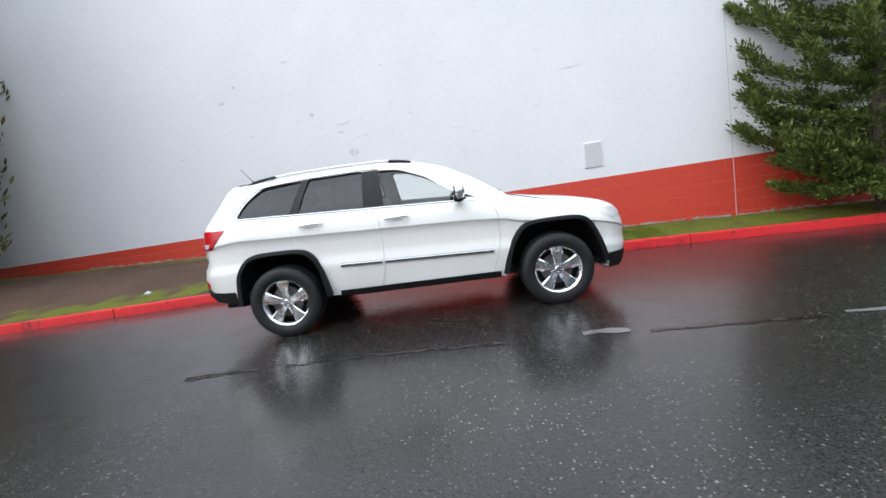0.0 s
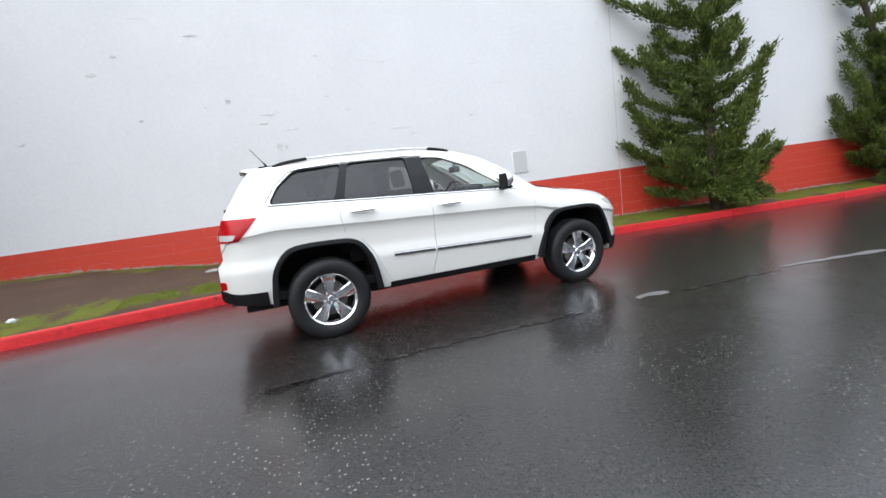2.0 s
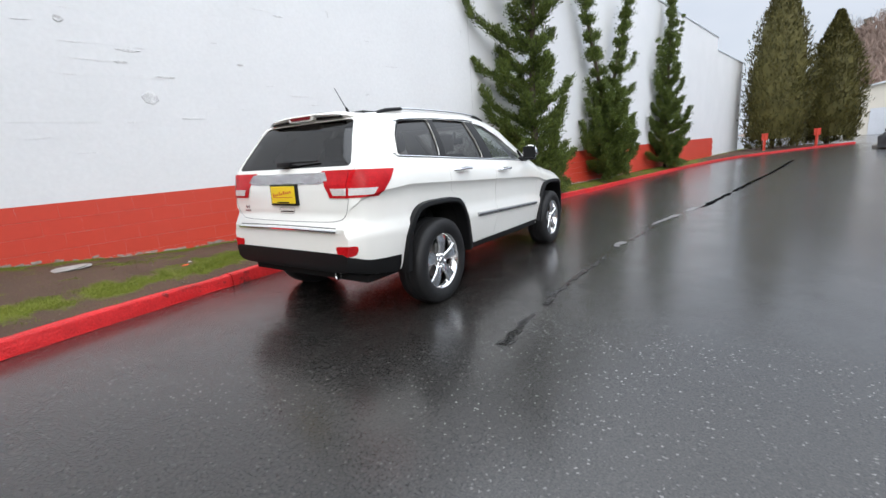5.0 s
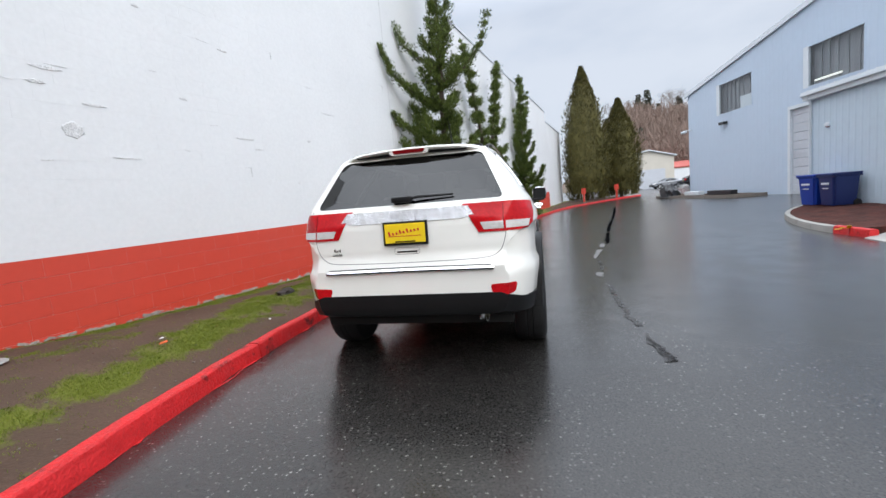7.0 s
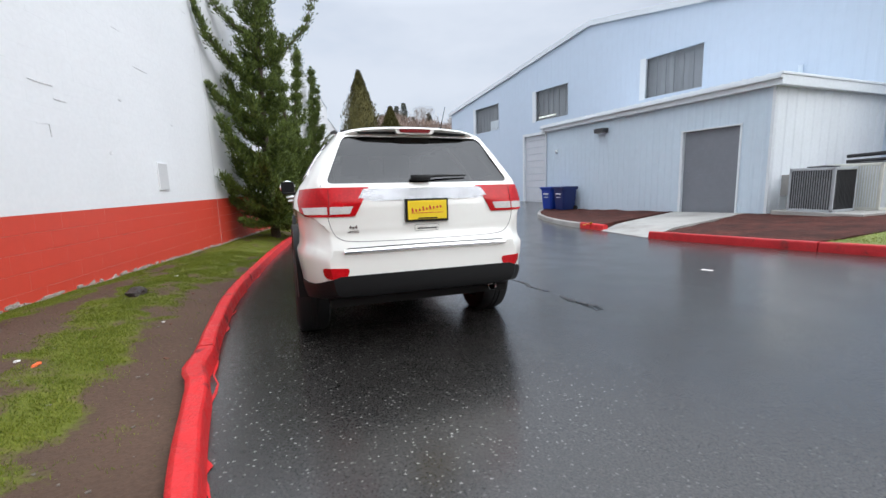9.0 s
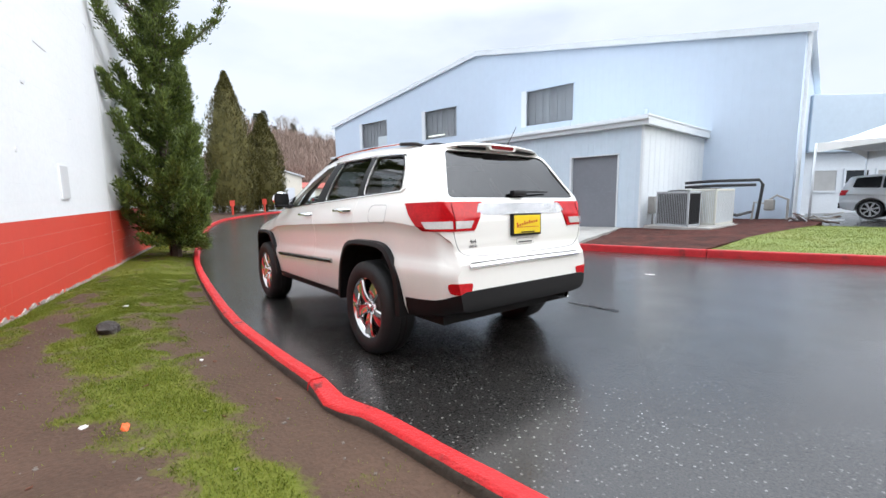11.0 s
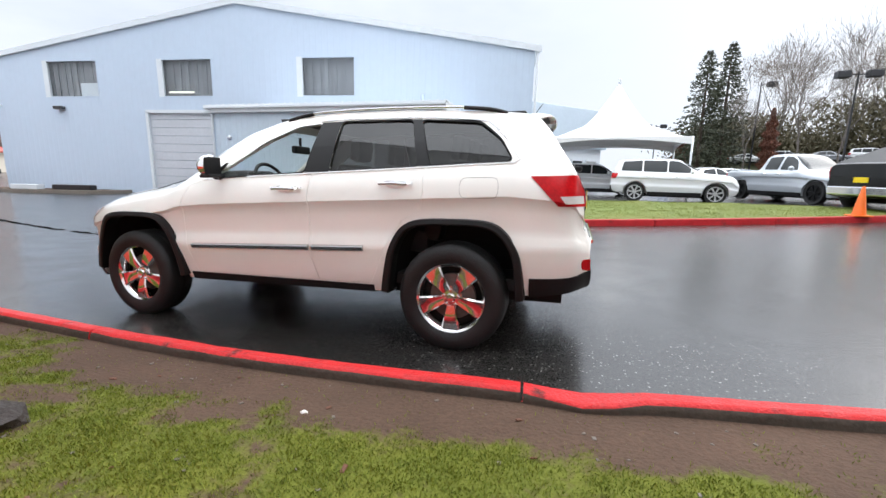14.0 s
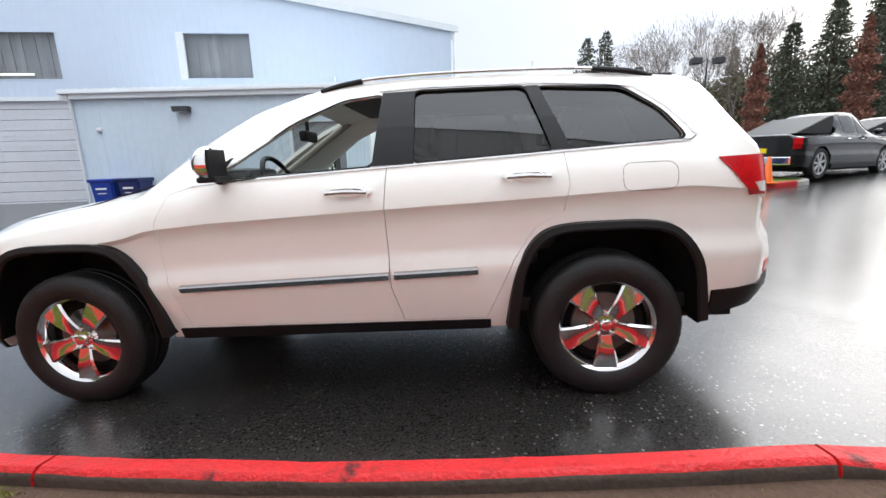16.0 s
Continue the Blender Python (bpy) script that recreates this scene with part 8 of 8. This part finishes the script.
repark(white_suv, -22.0, -27.0, 208, "white sport utility car in the far row")
repark(grey_sedan, -16.5, -40.0, 200, "grey sedan parked far off")
repark(silver_pickup, -20.5, -40.0, 200, "silver pickup parked far off")
repark(white_suv, -21.0, -14.0, 176, "grey-white sport utility car at the lot's edge", 0.9)
for k, (x, y, src, lab) in enumerate(((-27.5, -60.0, white_suv, "white car on the upper car park"), (-31.0, -58.5, grey_sedan, "grey car on the upper car park"), (-34.5, -57.0, white_suv, "white van-like car on the upper car park"), (-38.0, -54.5, white_sedan, "white car on the upper car park"), (-24.0, -62.0, white_sedan, "white sedan on the upper car park"))):
    repark(src, x, y, 150, lab, 2.2)
# beyond the bend
repark(black_pickup, 62.0, -25.3, 262, "dark pickup truck beyond the bend")
repark(grey_sedan, 64.0, -20.6, 100, "dark sedan beyond the bend")


def box_truck(at, heading):
    ob = thing("box_truck", Matrix.Translation(at) @ Matrix.Rotation(radians(heading), 4, "Z"), "white box truck parked beyond the bend", "truck")
    bm = bmesh.new()
    box(bm, -3.6, -1.15, 0.7, 1.6, 1.15, 3.2, 0.03)
    part("cargo_box", bm, M_WHITE_CAR, ob)
    bm = bmesh.new()
    prism(bm, [(1.65, 0.5), (3.5, 0.5), (3.5, 1.2), (3.0, 1.35), (2.6, 2.2), (1.65, 2.2)], -1.0, 1.0)
    part("cab", bm, M_WHITE_CAR, ob)
    bm = bmesh.new()
    prism(bm, [(3.04, 1.37), (2.64, 2.16), (2.68, 2.18), (3.08, 1.39)], -0.85, 0.85)
    part("windscreen", bm, M_DARK_GLASS, ob)
    for x in (-2.2, 2.5):
        for s in (1, -1):
            plain_wheel(ob, (x, s * 0.95, 0.42), s, 0.42, True)
    return ob


box_truck((85.0, -27.8, -0.3), 95)

# ---- marks on the wall, litter, cracks ----
def wall_point(x, z, proud=0.0):
    """A place on the wall's face, by plan x and height."""
    return Vector((x, wall_y(x), z)) + Vector((-0.187, -1, 0)).normalized() * proud


hatch = thing("wall_hatch", Matrix.Translation(wall_point(3.35, 1.60, 0.002)) @ Matrix.Rotation(math.atan(-0.187), 4, "Z"), "small painted-over steel hatch on the white wall", "hatch")
M_HATCH = material("greyish_hatch_paint", (0.60, 0.60, 0.60), 0.5, vary=0.05, scale=3)
bm = bmesh.new()
box(bm, -0.17, -0.018, -0.24, 0.17, 0.01, 0.24, 0.006)
part("frame", bm, M_WHITE_WALL, hatch)
bm = bmesh.new()
box(bm, -0.15, -0.024, -0.22, 0.15, -0.012, 0.22, 0.004)
part("door", bm, M_HATCH, hatch)
# knocked and patched places in the paint
# greyer than the wall: the colour includes the shadow lines at chip edges
M_SCAR = material("patched_mortar_edge_shade", (0.73, 0.73, 0.73), 0.8, vary=0.3, scale=9, fine=60, bump=0.8)
rng = random.Random(31)
SCARS = [(-1.40, 2.48, 0.13, 0.10), (-1.55, 3.10, 0.16, 0.02), (-1.15, 2.78, 0.14, 0.015), (-3.69, 3.20, 0.05, 0.03), (-3.9, 4.33, 0.06, 0.03), (-4.3, 4.05, 0.10, 0.04), (-0.05, 3.05, 0.07, 0.02), (-1.65, 2.94, 0.09, 0.025), (0.9, 2.6, 0.22, 0.012), (1.15, 2.45, 0.12, 0.010),
         (2.4, 2.7, 0.06, 0.02), (3.1, 3.3, 0.25, 0.010), (-0.5, 4.1, 0.06, 0.02), (0.7, 3.9, 0.10, 0.015), (-2.2, 3.4, 0.06, 0.05), (-2.6, 4.6, 0.14, 0.02), (-5.6, 3.0, 0.07, 0.03), (-0.9, 2.20, 0.2, 0.010), (2.0, 1.9, 0.05, 0.03)]
for x, z, w, h in SCARS:
    ob = thing("paint_scar", Matrix.Translation(wall_point(x, z, 0.001)) @ Matrix.Rotation(math.atan(-0.187), 4, "Z"), "chipped and patched place in the white wall paint", "scar", "chips in the wall paint")
    bm = bmesh.new()
    k = 14
    rim = [bm.verts.new((w * math.cos(2 * math.pi * i / k) * rng.uniform(0.75, 1.1), 0.004, h * math.sin(2 * math.pi * i / k) * rng.uniform(0.75, 1.1))) for i in range(k)]
    low = [bm.verts.new((v.co.x * 0.8, -0.006, v.co.z * 0.8)) for v in rim]
    for i in range(k):
        bm.faces.new((rim[i], rim[(i + 1) % k], low[(i + 1) % k], low[i]))
    mid = bm.verts.new((0, -0.004, 0))
    for i in range(k):
        bm.faces.new((low[i], low[(i + 1) % k], mid))
    bmesh.ops.recalc_face_normals(bm, faces=bm.faces)
    part("rim", bm, M_SCAR, ob)
# small flakes and open joint ends in the thick paint
bm = bmesh.new()
for k in range(34):
    x = rng.choice((rng.uniform(-6, 6), rng.gauss(-1.9, 1.2)))
    z = RED_TOP + 0.2 * rng.randint(3, 30) + rng.uniform(-0.01, 0.01)
    w, h = rng.uniform(0.02, 0.13), rng.uniform(0.0015, 0.005)
    m = Matrix.Translation(wall_point(x, z, 0.001)) @ Matrix.Rotation(math.atan(-0.187), 4, "Z") @ Matrix.Rotation(rng.uniform(-0.12, 0.12), 4, "Y")
    box(bm, -w, -rng.uniform(0.0015, 0.004), -h, w, 0.004, h, 0, m)
    if rng.random() < 0.3:
        box(bm, w - h, -0.006, -rng.uniform(0.04, 0.16), w + h, 0.004, 0, 0, m)
tagged(part("paint_flakes", bm, M_SCAR), "small flakes and ridges in the thick white paint", "flakes", kind="stuff")
# upright control joint in the wall
joint = thing("control_joint", Matrix.Translation(wall_point(5.72, 0.0, 0.0)) @ Matrix.Rotation(math.atan(-0.187), 4, "Z"), "upright sealed joint in the wall", "joint")
bm = bmesh.new()
box(bm, -0.006, -0.002, -0.2, 0.006, 0.01, WALL_TOP)
part("sealant", bm, material("grey_sealant", (0.58, 0.58, 0.58), 0.7, vary=0.2), joint)
# pale rubble footing where the paint has gone
M_RUBBLE = material("pale_flaked_footing", (0.38, 0.33, 0.30), 0.85, vary=0.4, scale=10, fine=60, bump=0.8)
bm = bmesh.new()
rng = random.Random(8)
for k in range(760):
    x = rng.uniform(-9, 16)
    z = strip_height(x, wall_y(x) - 0.06)
    p = wall_point(x, z + rng.uniform(-0.01, 0.035), 0.01)
    s = rng.uniform(0.010, 0.036)
    box(bm, -s * 1.4, -0.006, -s * 0.5, s * 1.4, 0.02, s * 0.5, 0, Matrix.Translation(p) @ Matrix.Rotation(math.atan(-0.187) + rng.uniform(-0.2, 0.2), 4, "Z") @ Matrix.Rotation(rng.uniform(-0.4, 0.4), 4, "Y"))
tagged(part("flaked_footing", bm, M_RUBBLE), "pale flaked mortar along the wall's foot", "rubble", kind="stuff")

# sealed cracks in the drive
M_TAR = material("black_wet_tar", (0.016, 0.015, 0.0145), 0.28, spec=0.7, vary=0.3, scale=6, fine=50, rough_vary=0.12, bump=0.2)
CRACK = spline([(-4.6, -2.35), (-3.75, -2.11), (-2.77, -1.97), (-2.0, -1.80), (-0.9, -1.77), (-0.2, -1.79), (0.7, -1.85), (1.9, -1.95), (3.4, -2.10), (5.0, -2.44), (7.0, -2.80), (11, -3.50), (17, -4.72), (23.8, -6.0)], 10)


def tar_strip(pts, width, seed, gaps):
    bm = bmesh.new()
    r = random.Random(seed)
    rows, total = [], 0.0
    for i, p in enumerate(pts):
        d = (pts[min(i + 1, len(pts) - 1)] - pts[max(i - 1, 0)]).normalized()
        n = Vector((-d.y, d.x))
        w = width * r.uniform(0.35, 1.5)
        j = n * r.uniform(-0.02, 0.02)
        if any(a < p.x < b for a, b in gaps):
            rows.append(None)
            continue
        row = []
        for s in (-1, 1):
            q = p + j + n * s * w
            row.append(bm.verts.new((q.x, q.y, grade(q.x, q.y) + 0.0045 + 0.012 * smoothstep(-4.0, -5.0, q.y))))
        rows.append(row)
    for a, b in zip(rows, rows[1:]):
        if a and b:
            bm.faces.new((a[0], b[0], b[1], a[1]))
    bmesh.ops.recalc_face_normals(bm, faces=bm.faces)
    return bm


fine_crack = []
for a, b in zip(CRACK, CRACK[1:]):
    k = max(1, int((b - a).length / 0.12))
    fine_crack += [a.lerp(b, i / k) for i in range(k)]
tagged(part("tar_seam", tar_strip(fine_crack, 0.024, 3, ((-9, -2.1), (-1.45, -1.25), (0.70, 1.10), (1.25, 1.85), (3.38, 90))), M_TAR), "black wet tar seam along the drive", "road seam", kind="structure")
tagged(part("tar_patch", tar_strip([p for p in fine_crack if -2.12 < p.x < -1.40], 0.034, 23, ()), M_TAR), "smeared black tar patch at the seam", "road seam", kind="structure")
PALE = material("pale_dried_seam", (0.15, 0.145, 0.14), 0.4, vary=0.3, scale=5, fine=50)
tagged(part("pale_seam", tar_strip([p + Vector((0, 0.06)) for p in fine_crack], 0.045, 5, ((-9, 1.12), (1.23, 1.27), (1.80, 3.40), (4.9, 5.2), (6.1, 40))), PALE), "pale worn stretch of the seam", "road seam", kind="structure")
M_FAR_TAR = material("fresh_black_tar", (0.004, 0.004, 0.0045), 0.95, vary=0.3, scale=6, fine=50, spec=0.0)
tagged(part("tar_seam", tar_strip([p + Vector((0, -0.05)) for p in fine_crack], 0.06, 13, ((-9, 6.0), (9.2, 9.45), (24, 90))), M_FAR_TAR), "thick black tar seam further down the drive", "road seam", kind="structure")

# red paint slopped onto the road beside the kerb
spill = []
for i, p in enumerate(fine_kerb):
    if -6.5 < p.x < 6.0:
        d = (fine_kerb[i + 1] - fine_kerb[i - 1]).normalized()
        spill.append(p - Vector((-d.y, d.x)) * (0.001 + 0.020 * max(0.0, noise.noise((p.x * 2.3, p.y, 9)))))
tagged(part("paint_spill", tar_strip(spill, 0.009, 41, ((-5.4, -5.0), (-4.4, -4.1), (-3.3, -3.0), (-1.9, -1.3), (-0.4, 0.1), (0.5, 1.2), (2.4, 3.1), (4.0, 4.6))), M_RED_KERB), "red paint slopped onto the asphalt beside the kerb", "paint", kind="structure")

# litter and bits
def blob(name, x, y, size, mat, label, category, seed=1, z=None, flat=0.5):
    ob = thing(name, Matrix.Translation((x, y, (strip_height(x, y) if z is None else z))), label, category, "litter on the strip")
    bm = bmesh.new()
    bmesh.ops.create_icosphere(bm, subdivisions=2, radius=1.0)
    for v in bm.verts:
        k = 1 + 0.45 * noise.noise(v.co * 1.6 + Vector((seed, 0, 0)))
        v.co = Vector((v.co.x * size[0] * k, v.co.y * size[1] * k, (v.co.z * 0.9 + 0.5) * size[2] * k * flat))
    part("lump", bm, mat, ob)
    return ob


M_DARK_WOOD = material("wet_black_wood", (0.03, 0.022, 0.018), 0.7, vary=0.4, scale=12, fine=50, bump=0.8)
M_PAPER = material("soiled_white_paper", (0.70, 0.68, 0.66), 0.7, vary=0.15, scale=20)
M_ORANGE = material("orange_plastic_scrap", (0.75, 0.12, 0.02), 0.5, vary=0.2, scale=20)
M_BROWN_LEAF = material("brown_dead_leaf", (0.13, 0.05, 0.025), 0.7, vary=0.4, scale=30)
blob("wood_chunk", 0.10, 2.63, (0.19, 0.09, 0.06), M_DARK_WOOD, "black rotten chunk of wood lying in the grass", "wood", 3, flat=0.9)
blob("crumpled_can", -5.12, 1.99, (0.06, 0.04, 0.04), M_TRIM, "crumpled pale can lying on the soil", "can", 4, flat=0.8)
blob("orange_scrap", -2.03, 2.54, (0.045, 0.02, 0.02), M_ORANGE, "small orange plastic scrap in the grass", "scrap", 5)
blob("paper_scrap", -1.07, 2.09, (0.02, 0.014, 0.013), M_PAPER, "small white paper scrap on the soil", "scrap", 6)
blob("paper_scrap", 1.2, 2.50, (0.04, 0.028, 0.014), M_PAPER, "pale crumpled paper scrap in the grass", "scrap", 7)
blob("paper_scrap", -1.9, 2.7, (0.022, 0.018, 0.012), M_PAPER, "small pale scrap near the orange one", "scrap", 8)
blob("flat_stone", -2.9, 3.4, (0.22, 0.16, 0.06), M_CONCRETE, "flat brown stone half sunk in the soil", "stone", 9, flat=0.4)
rng = random.Random(44)
bm = bmesh.new()
for k in range(420):
    x = rng.uniform(-6, 6)
    y = rng.uniform(kerb_y(x) + 0.2, wall_y(x) - 0.2)
    s = rng.uniform(0.003, 0.011)
    box(bm, -s, -s * 0.7, -s * 0.3, s, s * 0.7, s * 0.5, 0, Matrix.Translation((x, y, strip_height(x, y))) @ Matrix.Rotation(rng.uniform(0, 3), 4, "Z"))
tagged(part("pebbles", bm, M_STEM), "scattered small pale pebbles on the soil", "pebbles", kind="stuff")
bm = bmesh.new()
for k in range(90):
    x = rng.uniform(-6, 8)
    y = rng.uniform(kerb_y(x) + 0.2, wall_y(x) - 0.1)
    s = rng.uniform(0.006, 0.018)
    box(bm, -s, -s * 0.5, 0, s, s * 0.5, 0.004, 0, Matrix.Translation((x, y, strip_height(x, y) + 0.004)) @ Euler((rng.uniform(-0.4, 0.4), rng.uniform(-0.4, 0.4), rng.uniform(0, 6))).to_matrix().to_4x4())
tagged(part("dead_leaves", bm, M_BROWN_LEAF), "scattered brown dead leaves", "leaves", kind="stuff")
leaf = thing("pale_leaf", Matrix.Translation((-1.23, -4.29, grade(-1.23, -4.29))), "pale wet leaf flat on the asphalt", "leaf")
bm = bmesh.new()
box(bm, -0.07, -0.025, 0.001, 0.07, 0.025, 0.006, 0, Matrix.Rotation(0.4, 4, "Z"))
part("blade", bm, M_PAPER, leaf)

# ---- the wall's blocks ----
wall_blocks(random.Random(2))
